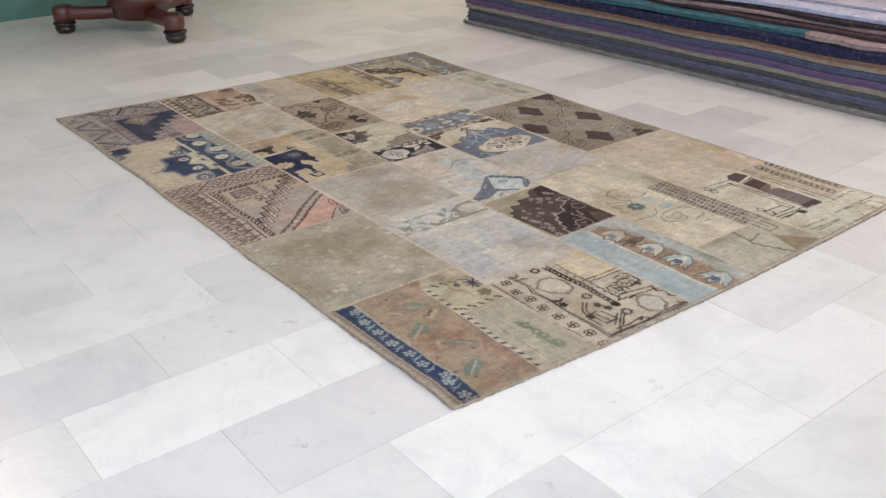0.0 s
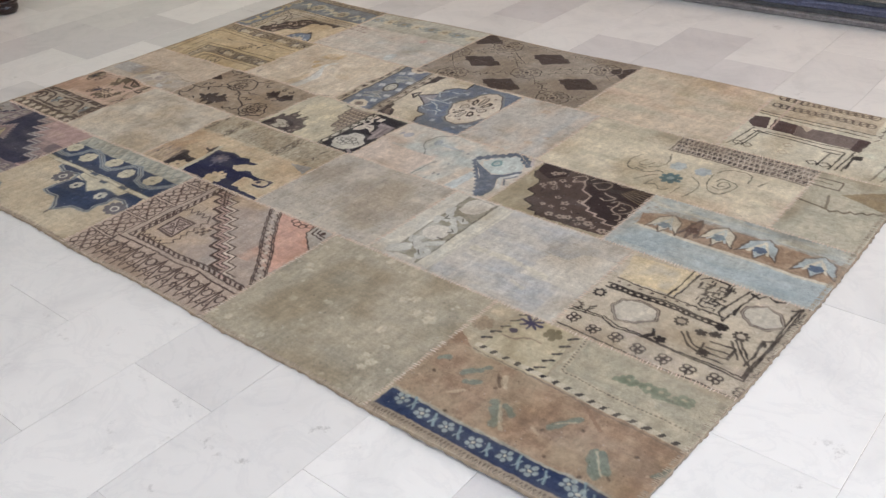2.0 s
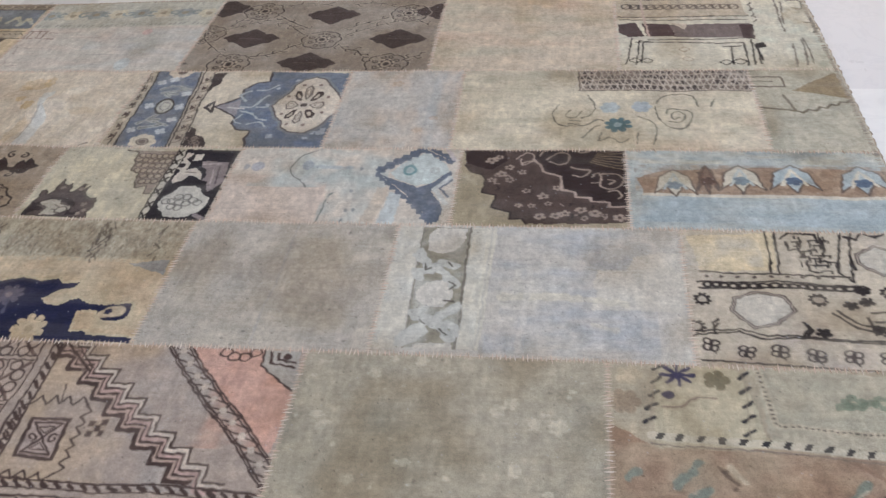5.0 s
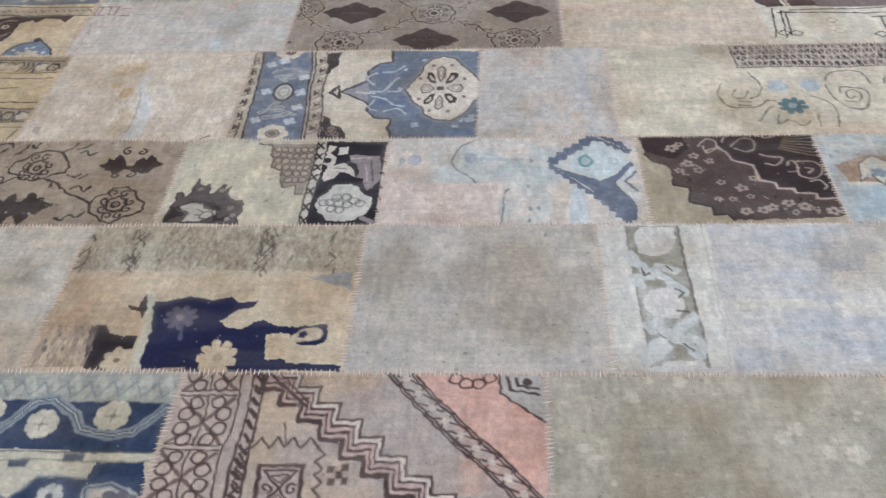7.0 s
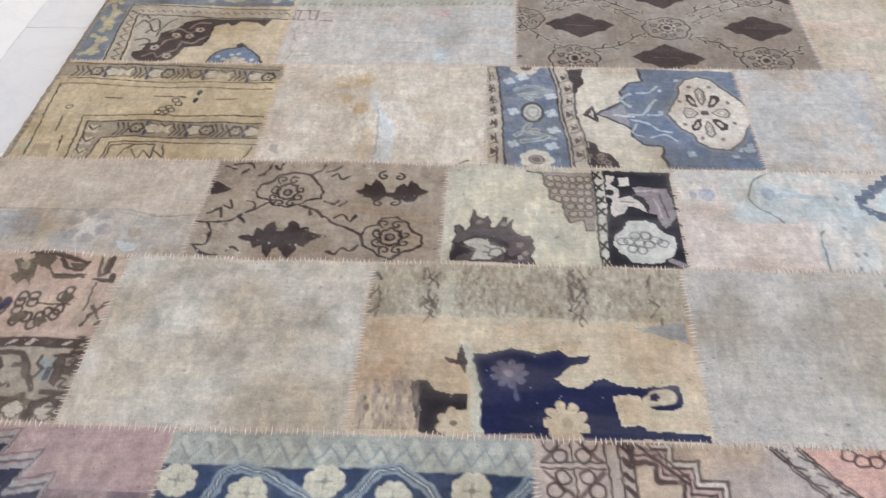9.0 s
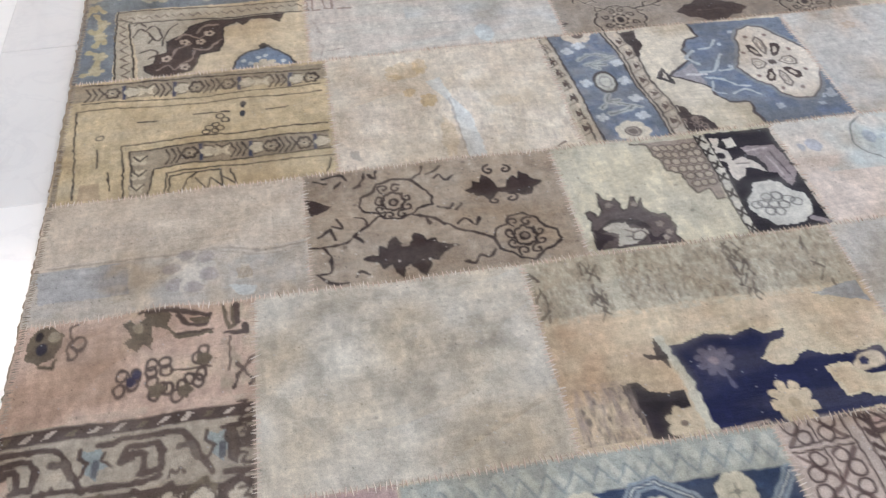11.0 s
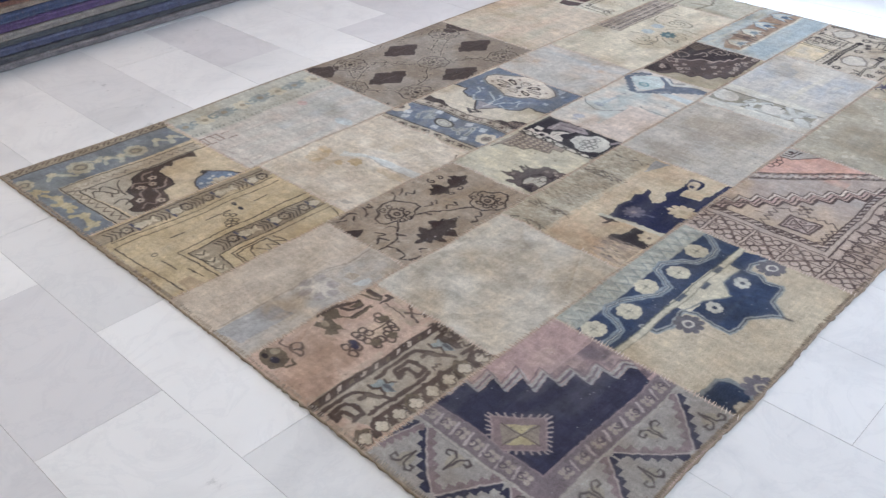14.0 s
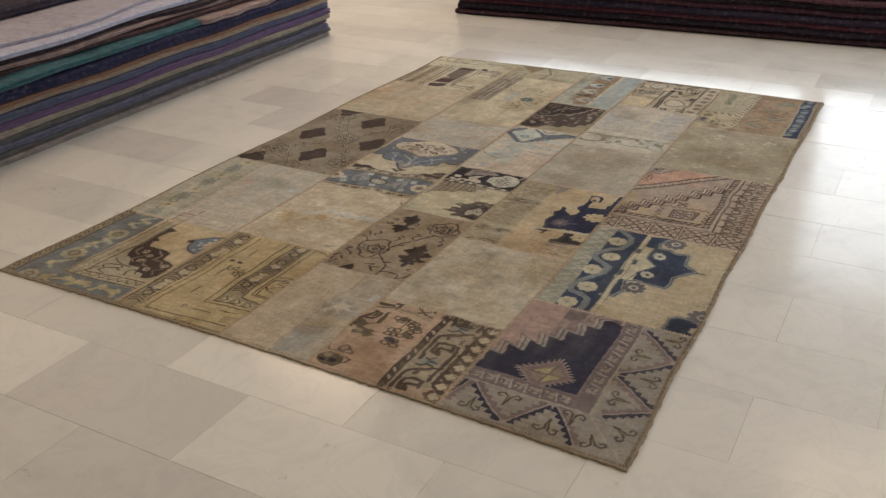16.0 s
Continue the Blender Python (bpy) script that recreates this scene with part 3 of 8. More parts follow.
for k in range(8):
    a, c = k * 0.8, (0.203, 0.942)
    s.stroke([c, (c[0] + 0.045 * math.cos(a), c[1] + 0.05 * math.sin(a))], 1.0, (62, 56, 104), ragged=0.5)
s.oval((0.174, 0.848), 1.2, 1.0, (54, 50, 96)).stroke(bend([(0.155, 0.789), (0.205, 0.795), (0.253, 0.843), (0.304, 0.846)]), 0.6, (140, 116, 104), ragged=0.4).blossom((0.312, 0.928), 2.6, 5, (134, 124, 96), 0.5)
for c in ((0.667, 0.848), (0.795, 0.848), (0.877, 0.86), (0.75, 0.849)):
    s.blossom(c, 2.6, 5, (122, 136, 114), 0.4, c[0] * 9, 0.8, 0.85).oval(c, 0.7, 0.6, (176, 166, 140))
s.stroke([(0.624, 0.829), (0.722, 0.85)], 1.6, (120, 134, 112), much=0.8, ragged=0.5).stroke([(0.786, 0.802), (0.896, 0.834)], 1.4, (124, 136, 116), much=0.8, ragged=0.5)
s.blossom((0.05, 0.8), 3.4, 6, (154, 128, 102), 0.4, 0, 1, 0.7).blossom((0.06, 0.93), 2.8, 5, (190, 172, 142), 0.4)
s.make(rug, "faded orange-brown piece with a blue flowered strip and dashed cream border")

s = Piece(0, 1, (177, 167, 146), (160, 152, 133))
s.mottle((178, 166, 142), 0.03, 0.5).motes(26, 0.9, 2.0, (202, 194, 172), 0.75).motes(30, 0.3, 0.7, (206, 198, 178), 0.7).motes(20, 0.3, 0.6, (110, 98, 86), 0.5)
s.make(rug, "plain grey-olive piece with scattered pale worn spots")

s = Piece(0, 2, (186, 166, 152), (176, 158, 148))
RUST = (88, 66, 62)
s.mottle((200, 172, 138), 0.10, 0.7, where=s.inside(0.24, 0.32, 0.62, 1)).mottle((178, 168, 164), 0.08, 0.7, where=s.inside(0.5, 0.3, 1, 1))
s.fill([(0.635, 0.992), (0.876, 0.995), (0.884, 0.903), (0.916, 0.867), (1.002, 0.761), (0.994, 0.496), (0.98, 0.495), (0.869, 0.645), (0.751, 0.816)], (212, 164, 148)).mottle((210, 150, 124), 0.05, 0.5, where=s.inside(0.75, 0.5, 0.97, 1))
s.fill([(0.876, 0.995), (0.991, 0.996), (1.002, 0.761), (0.916, 0.867), (0.884, 0.903)], (176, 170, 164)).stroke([(0.876, 0.995), (0.881, 0.908), (0.916, 0.867), (0.992, 0.779)], 0.6, RUST, ragged=0.4)
s.stroke([(0.899, 0.985), (0.906, 0.924), (0.981, 0.904)], 0.8, RUST, ragged=0.4).stroke([(0.922, 0.975), (0.926, 0.944), (0.982, 0.935)], 0.8, RUST, ragged=0.4).oval((0.952, 0.962), 1.0, 0.9, RUST)
for c in ((0.754, 0.973), (0.785, 0.95), (0.82, 0.95), (0.85, 0.974)):
    s.oval(c, 1.3, 1.2, RUST, 0.6)
low, high = [(0.352, 0.786), (0.42, 0.78), (0.417, 0.717), (0.486, 0.713), (0.478, 0.649), (0.55, 0.644), (0.542, 0.568), (0.606, 0.563)], [(0.409, 0.923), (0.397, 0.852), (0.457, 0.858), (0.456, 0.792), (0.523, 0.793), (0.517, 0.727), (0.594, 0.729), (0.585, 0.649), (0.65, 0.65), (0.644, 0.57), (0.724, 0.571)]
du, dv = (low[7][0] - low[1][0]) / 3, (low[7][1] - low[1][1]) / 3
gap = (high[3][0] - low[2][0], high[3][1] - low[2][1])
for f, wide, col in ((0.0, 1.5, RUST), (0.17, 0.9, (196, 166, 152)), (0.33, 0.8, RUST), (0.5, 1.0, (200, 164, 156)), (0.66, 0.8, RUST), (0.83, 1.0, (216, 200, 186)), (1.0, 0.7, RUST)):
    pts = []
    for k in range(-3, 12):
        u, v = low[1][0] + du * k + gap[0] * f, low[1][1] + dv * k + gap[1] * f
        if v > 0.31 and v < 1.02:
            pts += [(u - du, v), (u, v)] if not pts else [(pts[-1][0], v), (u, v)]
    s.stroke(pts, wide, col, ragged=0.15)
s.fill([(0.243, 0.994), (0.272, 0.994), (0.366, 0.852), (0.346, 0.834)], (150, 128, 118), 0.6).stroke([(0.242, 0.999), (0.367, 0.842)], 0.8, RUST).stroke([(0.278, 0.994), (0.373, 0.857)], 0.5, RUST)
(a0, b0), (a1, b1) = [(0.554, 0.991), (0.897, 0.494)]
(c0, d0), (c1, d1) = [(0.635, 0.992), (0.98, 0.495)]
end = 1.75
for o in (0.0, 0.012):
    s.stroke([(a0 + o, b0), (a0 + (a1 - a0) * end + o, b0 + (b1 - b0) * end)], 0.55, RUST, ragged=0.3).stroke([(c0 - o, d0), (c0 + (c1 - c0) * end - o, d0 + (d1 - d0) * end)], 0.55, RUST, ragged=0.3)
for i in range(15):
    t, w = i * end / 15, (i + 1) * end / 15
    p, q, r, z = (a0 + (a1 - a0) * t, b0 + (b1 - b0) * t), (c0 + (c1 - c0) * t, d0 + (d1 - d0) * t), (a0 + (a1 - a0) * w, b0 + (b1 - b0) * w), (c0 + (c1 - c0) * w, d0 + (d1 - d0) * w)
    s.stroke([p, z], 0.5, RUST, ragged=0.3).stroke([q, r], 0.5, RUST, ragged=0.3).oval(((p[0] + z[0]) / 2, (p[1] + z[1]) / 2), 0.8, 0.8, (200, 184, 170))
s.field(0.62, 0, 1, 0.3, (186, 166, 152), 0.4)
box7 = [(0.277, 0.608), (0.386, 0.61), (0.394, 0.483), (0.28, 0.48)]
w7, m7 = (box7[1][0] + box7[0][0]) / 2, box7[0][1]
hw, tall = (box7[1][0] - box7[0][0]) / 2, 0.19
s.field(w7 - hw, m7 - tall, w7 + hw, m7, (182, 160, 152)).stroke([(w7 - hw, m7), (w7 + hw, m7), (w7 + hw, m7 - tall), (w7 - hw, m7 - tall)], 1.1, RUST, True)
for f in (1, -1):
    y = m7 - tall / 2
    s.stroke([(w7 - hw * 0.75, y + f * tall * 0.4), (w7 + hw * 0.75, y + f * tall * 0.4), (w7, y)], 0.7, RUST, True).stroke([(w7 - hw * 0.4, y + f * tall * 0.3), (w7 + hw * 0.4, y + f * tall * 0.3), (w7, y + f * tall * 0.12)], 0.4, RUST, True).curl((w7 + f * hw * 0.6, y), 1.3, RUST, 0.6, f)
e0, e1, e2 = (0.245, 0.657), (0.415, 0.66), (0.322, 0.676)
s.stroke(zigzag((e0[0], e2[1]), (e1[0], e2[1]), 4, 0, 0.035), 0.6, RUST).stroke(zigzag((e0[0] - 0.01, e2[1]), (e0[0] - 0.01, m7 - tall - 0.06), 6, -0.02, 0), 0.6, RUST).stroke(zigzag((e1[0], e2[1]), (e1[0], m7 - tall - 0.06), 6, 0.02, 0), 0.6, RUST).stroke(zigzag((e0[0], m7 - tall - 0.06), (e1[0], m7 - tall - 0.06), 4, 0, -0.035), 0.6, RUST).stroke([(0.321, 0.769), (0.332, 0.692)], 0.4, RUST)
for c in ((0.457, 0.59), (0.493, 0.595), (0.479, 0.569), (0.46, 0.545), (0.495, 0.545)):
    s.field(c[0] - 0.009, c[1] - 0.014, c[0] + 0.009, c[1] + 0.014, RUST)
s.field(0, 0, 0.175, 1, (190, 168, 154)).field(0.165, 0, 1, 0.25, (184, 162, 148))
s.stroke([(0.172, 1), (0.172, 0.27)], 0.5, RUST).stroke([(0.205, 1), (0.205, 0.30)], 0.6, RUST).stroke([(0.24, 1), (0.24, 0.325), (1, 0.325)], 0.7, RUST).stroke([(0.205, 0.29), (1, 0.29)], 0.5, RUST).stroke([(0.17, 0.255), (1, 0.255)], 0.8, RUST)
for i in range(14):
    v = 0.98 - 0.05 * i
    s.stroke([(0.214, v), (0.232, v - 0.03)], 1.1, RUST, ragged=0.4)
for i in range(20):
    s.stroke([(0.25 + 0.038 * i, 0.315), (0.268 + 0.038 * i, 0.298)], 1.1, RUST, ragged=0.4)
first, step = (0.027, 0.9)[1], (0.027, 0.9)[1] - (0.059, 0.669)[1]
for i in range(-1, 6):
    y = first - step * (i + 0.5)
    for k in (0.016, -0.006):
        s.stroke([(0.01, first - step * i + k), (0.165, first - step * i + k)], 0.5, RUST)
    s.stroke([(0.015, y - step * 0.42), (0.16, y + step * 0.42)], 1.0, (124, 100, 92), ragged=0.4).stroke([(0.16, y - step * 0.42), (0.015, y + step * 0.42)], 1.0, (124, 100, 92), ragged=0.4).stroke([(0.088, y - step * 0.45), (0.088, y + step * 0.45)], 0.5, RUST)
    for f, g in ((-1, 1), (1, 1), (-1, -1), (1, -1)):
        s.oval((0.088 + f * 0.05, y + g * step * 0.14), 1.4, 1.5, RUST, 0.6).oval((0.088 + f * 0.03, y + g * step * 0.34), 1.3, 1.3, RUST, 0.6)
for i in range(9):
    u = 0.17 + 0.095 * i
    s.stroke([(u, 0.02), (u, 0.24)], 0.8, RUST).stroke([(u, 0.24), (u + 0.048, 0.03), (u + 0.095, 0.24)], 0.6, RUST)
    s.oval((u + 0.048, 0.17), 1.5, 1.8, RUST, 0.7).curl((u + 0.022, 0.09), 1.4, RUST, 0.6, i).curl((u + 0.074, 0.09), 1.4, RUST, 0.6, i + 2, -1).curl((u + 0.02, 0.19), 1.1, RUST, 0.5, i, -1).curl((u + 0.075, 0.19), 1.1, RUST, 0.5, i + 1)
s.make(rug, "faded pinkish piece with dark brown stepped zigzags and lattice border")

s = Piece(0, 3, (206, 192, 164), (196, 180, 152))
DEEP, MIST, BONE = (42, 66, 108), (134, 150, 164), (206, 200, 176)
s.mottle((182, 166, 138), 0.14, 0.5, where=s.inside(0.2, 0, 1, 0.3)).mottle((204, 182, 148), 0.05, 0.4)
s.field(0, 0.845, 1, 1, (164, 168, 160)).stroke(zigzag((0.0, 0.88), (1, 0.88), 14, 0, 0.09), 1.2, (192, 192, 178), much=0.7).stroke(zigzag((0.03, 0.95), (1, 0.95), 14, 0, -0.07), 0.5, (122, 136, 142), much=0.7).stroke([(0, 0.85), (1, 0.85)], 0.9, BONE)
low, high = (0.19, 0.643)[1], (-0.027, 0.859)[1]
s.field(0, low, 1, high, DEEP).mottle((58, 84, 126), 0.02, 0.5, where=s.inside(0, low + 0.01, 1, high - 0.01))
wave = [(-0.015, 0.701), (0.081, 0.695), (0.129, 0.703), (0.16, 0.761), (0.172, 0.825), (0.216, 0.857), (0.308, 0.824), (0.365, 0.78), (0.43, 0.727), (0.5, 0.719), (0.534, 0.768), (0.586, 0.859), (0.641, 0.873), (0.719, 0.808), (0.754, 0.741), (0.839, 0.712), (0.911, 0.729), (0.953, 0.782), (0.99, 0.842), (1.065, 0.85)]
s.stroke(wave, 2.3, MIST).stroke(wave, 1.0, DEEP).stroke(wave, 0.35, (196, 202, 198))
for c in ((0.054, 0.798), (0.251, 0.757), (0.443, 0.808), (0.633, 0.762), (0.835, 0.798)):
    s.blossom(c, 3.6, 8, BONE, 0.14, 0.4, 1.0).oval(c, 0.5, 0.5, (120, 124, 120)).stroke([(c[0] - 0.02, c[1]), (c[0] + 0.02, c[1])], 0.35, (150, 148, 134)).stroke([(c[0], c[1] - 0.025), (c[0], c[1] + 0.025)], 0.35, (150, 148, 134))
body = [(0.206, 0.651), (0.216, 0.577), (0.283, 0.54), (0.399, 0.568), (0.422, 0.507), (0.409, 0.446), (0.405, 0.4), (0.402, 0.316), (0.459, 0.303), (0.532, 0.314), (0.624, 0.216), (0.641, 0.174), (0.714, 0.275), (0.804, 0.285), (0.843, 0.299), (0.83, 0.379), (0.856, 0.426), (0.847, 0.492), (0.906, 0.518), (0.966, 0.485), (1.024, 0.393), (0.993, 0.548), (0.968, 0.637), (0.389, 0.663)]
s.fill(body, DEEP).mottle((58, 82, 124), 0.02, 0.5, where=s.inside(0.1, 0.1, 1, low - 0.05) * (s.col[..., 0] < 0.1)).stroke(body[:-3], 1.5, (150, 158, 162), ragged=0.3).stroke(body[:-3], 0.5, (74, 84, 104), ragged=0.3)
s.fill([(0.407, 0.654), (0.408, 0.574), (0.417, 0.538), (0.514, 0.541), (0.633, 0.456), (0.695, 0.539), (0.831, 0.539), (0.837, 0.604), (0.755, 0.65)], BONE).stroke([(0.402, 0.57), (0.514, 0.541), (0.633, 0.451), (0.695, 0.539), (0.834, 0.536)], 0.7, (130, 138, 140))
s.field(0, low - 0.035, 1, low, BONE).stroke([(0, low), (1, low)], 0.5, (116, 120, 114)).stroke([(0, low - 0.035), (1, low - 0.035)], 0.5, (150, 146, 130))
for c in ((0.471, 0.64), (0.619, 0.592), (0.769, 0.623)):
    s.field(c[0] - 0.03, c[1] - 0.014, c[0] + 0.03, c[1] + 0.014, (84, 98, 122))
for c in ((0.513, 0.473), (0.751, 0.463)):
    s.blossom(c, 2.6, 7, (200, 200, 190), 0.25).oval(c, 0.8, 0.8, (56, 70, 104))
for c in ((0.34, 0.489), (0.936, 0.427)):
    s.blossom(c, 4.2, 9, (110, 106, 118), 0.3).oval(c, 1.4, 1.4, (200, 196, 186), 0.8)
s.stroke([(0.641, 0.174), (0.648, 0.131)], 0.9, (110, 100, 100), ragged=0.4)
blob = [(-0.03, 0.249), (0.012, 0.187), (0.075, 0.19), (0.125, 0.19), (0.161, 0.152), (0.154, 0.093), (0.154, 0.053), (0.11, 0.005), (0.05, -0.001), (-0.011, 0.026)]
s.fill(blob, (38, 56, 90)).stroke(blob[:-1], 1.2, (128, 134, 138), ragged=0.3)
flower = (0.198, 0.03)
s.blossom(flower, 4.8, 9, (112, 106, 118), 0.4).oval(flower, 1.5, 1.3, (180, 170, 150), 0.7).blossom((0.058, 0.009), 2.6, 6, (182, 172, 154), 0.3).field(0, 0, 1, 0.015, (146, 128, 106))
s.make(rug, "cream piece with dark blue stepped medallion and rosette border")

s = Piece(0, 4, (184, 152, 150), (174, 144, 144))
PLUM, STONE, MAUVE = (54, 55, 86), (158, 152, 148), (138, 118, 124)
s.mottle((192, 166, 156), 0.04, 0.5)
saw = [(0.3, 1.042), (0.41, 1.069), (0.4, 0.978), (0.494, 0.997), (0.485, 0.899), (0.583, 0.918), (0.558, 0.809), (0.667, 0.836), (0.628, 0.723), (0.727, 0.752), (0.711, 0.661), (0.802, 0.666), (0.79, 0.574), (0.884, 0.598), (0.879, 0.511), (0.961, 0.513), (0.978, 0.475)]
s.fill(saw + [(0.93, 0.349), (0.29, 0.352), (0.19, 0.92)], PLUM).mottle((70, 66, 98), 0.05, 0.6, where=s.inside(0.34, 0.42, 1, 0.75)).mottle((46, 46, 76), 0.02, 0.5, where=s.inside(0.36, 0.42, 1, 0.7))
for off, wide, col in ((0.010, 0.9, (160, 160, 162)), (0.024, 0.6, (112, 98, 118)), (0.036, 0.9, (172, 168, 164)), (0.052, 0.5, (134, 112, 120))):
    s.stroke([(a + off * 0.3, b + off * 1.2) for a, b in saw], wide, col)
d = [(0.421, 0.762), (0.553, 0.6), (0.435, 0.475), (0.31, 0.629)]
mid = (0.43, 0.618)
for a, b in zip(d, d[1:] + d[:1]):
    for k in range(8):
        t = (k + 0.5) / 8
        m = (a[0] + (b[0] - a[0]) * t, a[1] + (b[1] - a[1]) * t)
        s.stroke([m, (m[0] + (m[0] - mid[0]) * 0.22, m[1] + (m[1] - mid[1]) * 0.22)], 0.6, (176, 160, 156))
s.fill(d, (140, 118, 122)).stroke(d, 0.6, (160, 138, 140), True).fill([(0.419, 0.707), (0.51, 0.598), (0.438, 0.516), (0.349, 0.623)], (150, 138, 124)).fill([(0.432, 0.69), (0.501, 0.61), (0.433, 0.614)], (180, 166, 122)).fill([(0.358, 0.611), (0.432, 0.524), (0.429, 0.61)], (180, 166, 122)).stroke([(0.424, 0.706), (0.435, 0.516)], 0.4, (100, 86, 88)).stroke([(0.512, 0.596), (0.349, 0.623)], 0.4, (100, 86, 88))
s.field(0.245, 0.29, 0.335, 1, (128, 114, 122)).field(0.245, 0.29, 1, 0.395, (128, 114, 122))
s.stroke([(0.335, 1), (0.335, 0.395), (1, 0.395)], 0.5, (150, 130, 136)).stroke([(0.24, 1), (0.24, 0.285), (1, 0.285)], 1.0, (170, 164, 156))
for i in range(7):
    u, v = 0.40 + 0.09 * i, 0.44 + 0.085 * i
    for k in range(4):
        s.oval((u + 0.016 * math.cos(k * 1.57 + 0.7), 0.342 + 0.02 * math.sin(k * 1.57 + 0.7)), 0.75, 0.75, (168, 156, 146))
        s.oval((0.29 + 0.016 * math.cos(k * 1.57 + 0.7), v + 0.02 * math.sin(k * 1.57 + 0.7)), 0.75, 0.75, (168, 156, 146))
    s.stroke([(u + 0.037, 0.315), (u + 0.055, 0.37)], 0.8, (178, 164, 164), ragged=0.4).stroke([(0.26, v + 0.037), (0.315, v + 0.052)], 0.8, (178, 164, 164), ragged=0.4).curl((u + 0.02, 0.345), 1.2, (96, 84, 100), 0.5, i).curl((0.285, v + 0.02), 1.2, (96, 84, 100), 0.5, i)
s.field(0, 0, 0.235, 1, STONE).field(0, 0, 1, 0.278, STONE)
legs = [((0.955, 0.27), (0.765, 0.03)), ((0.575, 0.27), (0.745, 0.03)), ((0.545, 0.27), (0.385, 0.03)), ((0.265, 0.24), (0.365, 0.03)), ((0.225, 0.91), (0.035, 0.66)), ((0.225, 0.50), (0.035, 0.64)), ((0.225, 0.46), (0.035, 0.27)), ((0.225, 0.945), (0.06, 1.0))]
for i, (a, b) in enumerate(legs):
    side = 1 if i in (0, 2, 5) else -1
    serrated(s, a, b, 6, 2.3, PLUM, side)
    serrated(s, (a[0] + 0.004, a[1]), b, 6, 2.5, MAUVE, -side)
    s.stroke([a, b], 0.5, (180, 168, 164))
for c, turn in (((0.75, 0.215), 0), ((0.58, 0.09), 3.1), ((0.39, 0.20), 0), ((0.92, 0.08), 3.1), ((0.185, 0.70), -1.6), ((0.085, 0.85), 1.6), ((0.19, 0.36), -1.6), ((0.09, 0.45), 1.6), ((0.2, 0.1), 2.6), ((0.09, 0.2), 2.0)):
    s.oval(c, 2.4, 1.9, (162, 150, 122), much=0.5)
    ram(s, c, 3.3, (88, 76, 80), turn, 0.7)
s.stroke([(0.24, 0.285), (0.02, 0.03)], 0.8, (170, 162, 156))
s.field(0, 0, 1, 0.018, (136, 122, 108)).field(0, 0, 0.012, 1, (136, 122, 108))
s.make(rug, "corner piece with plum field, comb-edged diamond and serrated triangle border")

# -- second band --
s = Piece(1, 0, (198, 184, 162), (188, 174, 156))
s.mottle((186, 168, 160), 0.05, 0.5, where=s.inside(0, 0, 1, 0.25)).fill([(0.025, 0.947), (0.415, 1), (0.379, 0.687), (0.057, 0.66)], (216, 196, 156)).mottle((188, 184, 178), 0.06, 0.6, where=s.inside(0, 0.7, 0.34, 0.95))
for line in ([(0.057, 0.66), (0.358, 0.651), (0.629, 0.649), (0.686, 0.642)], [(0.039, 0.582), (0.386, 0.593), (0.724, 0.575)], [(0.045, 0.538), (0.398, 0.542), (0.743, 0.545)], [(0.383, 1.007), (0.356, 0.662)], [(0.421, 1.002), (0.388, 0.65)], [(0.687, 0.991), (0.652, 0.674), (0.697, 0.608)], [(0.725, 0.987), (0.697, 0.608)], [(-0.001, 0.189), (0.187, 0.243), (0.287, 0.183), (0.477, 0.19), (0.97, 0.158), (0.936, 0.974)], [(0.02, 0.218), (0.196, 0.262), (0.295, 0.207), (0.61, 0.192), (0.954, 0.184), (0.971, 0.958)], [(0.017, 0.04), (0.276, 0.016), (0.65, -0.003), (1.028, 0.004)], [(0.948, 0.99), (0.966, 0.707), (0.959, 0.599), (0.947, 0.321), (0.954, 0.184)]):
    s.stroke(line, 0.65, INK, ragged=0.25)
(ua, va), (ub, vb) = [(0.068, 0.564), (0.733, 0.557)]
for i in range(17):
    t = (i + 0.5) / 17
    s.oval((ua + (ub - ua) * t, va + (vb - va) * t), 1.0, 0.7, INK, 0.75)
(ua, va), (ub, vb) = [(0.052, 0.622), (0.659, 0.638)]
for i in range(9):
    t = (i + 0.5) / 9
    s.oval((ua + (ub - ua) * t, va + (vb - va) * t), 0.5, 0.5, (98, 80, 74))
for hexa in ([(0.177, 0.384), (0.199, 0.469), (0.289, 0.513), (0.387, 0.467), (0.427, 0.375), (0.346, 0.282), (0.251, 0.267)], [(0.737, 0.743), (0.738, 0.817), (0.811, 0.883), (0.899, 0.847), (0.945, 0.743), (0.886, 0.656), (0.814, 0.651)]):
    s.fill(hexa, (194, 186, 172)).stroke(hexa, 1.1, (84, 68, 66), True, ragged=0.3).stroke(hexa, 0.35, (180, 164, 150), True)
for line in ([(0.441, 0.947), (0.477, 0.99), (0.584, 0.967)], [(0.461, 0.924), (0.461, 0.851), (0.507, 0.868), (0.516, 0.795)], [(0.527, 0.769), (0.532, 0.686), (0.582, 0.676)], [(0.603, 0.944), (0.613, 0.858)], [(0.607, 0.769), (0.651, 0.757), (0.652, 0.674)]):
    s.stroke(line, 0.7, INK, ragged=0.4)
mid = (0.559, 0.839)
for k in range(40):
    c = (mid[0] + s.rng.uniform(-0.065, 0.065), mid[1] + s.rng.uniform(-0.15, 0.13))
    d = s.rng.uniform(0.01, 0.025)
    s.stroke([(c[0] - d, c[1]), (c[0] + d, c[1]), (c[0] + d, c[1] - d)] if k % 2 else [(c[0], c[1] - d), (c[0], c[1] + d)], 0.55, INK, ragged=0.4)
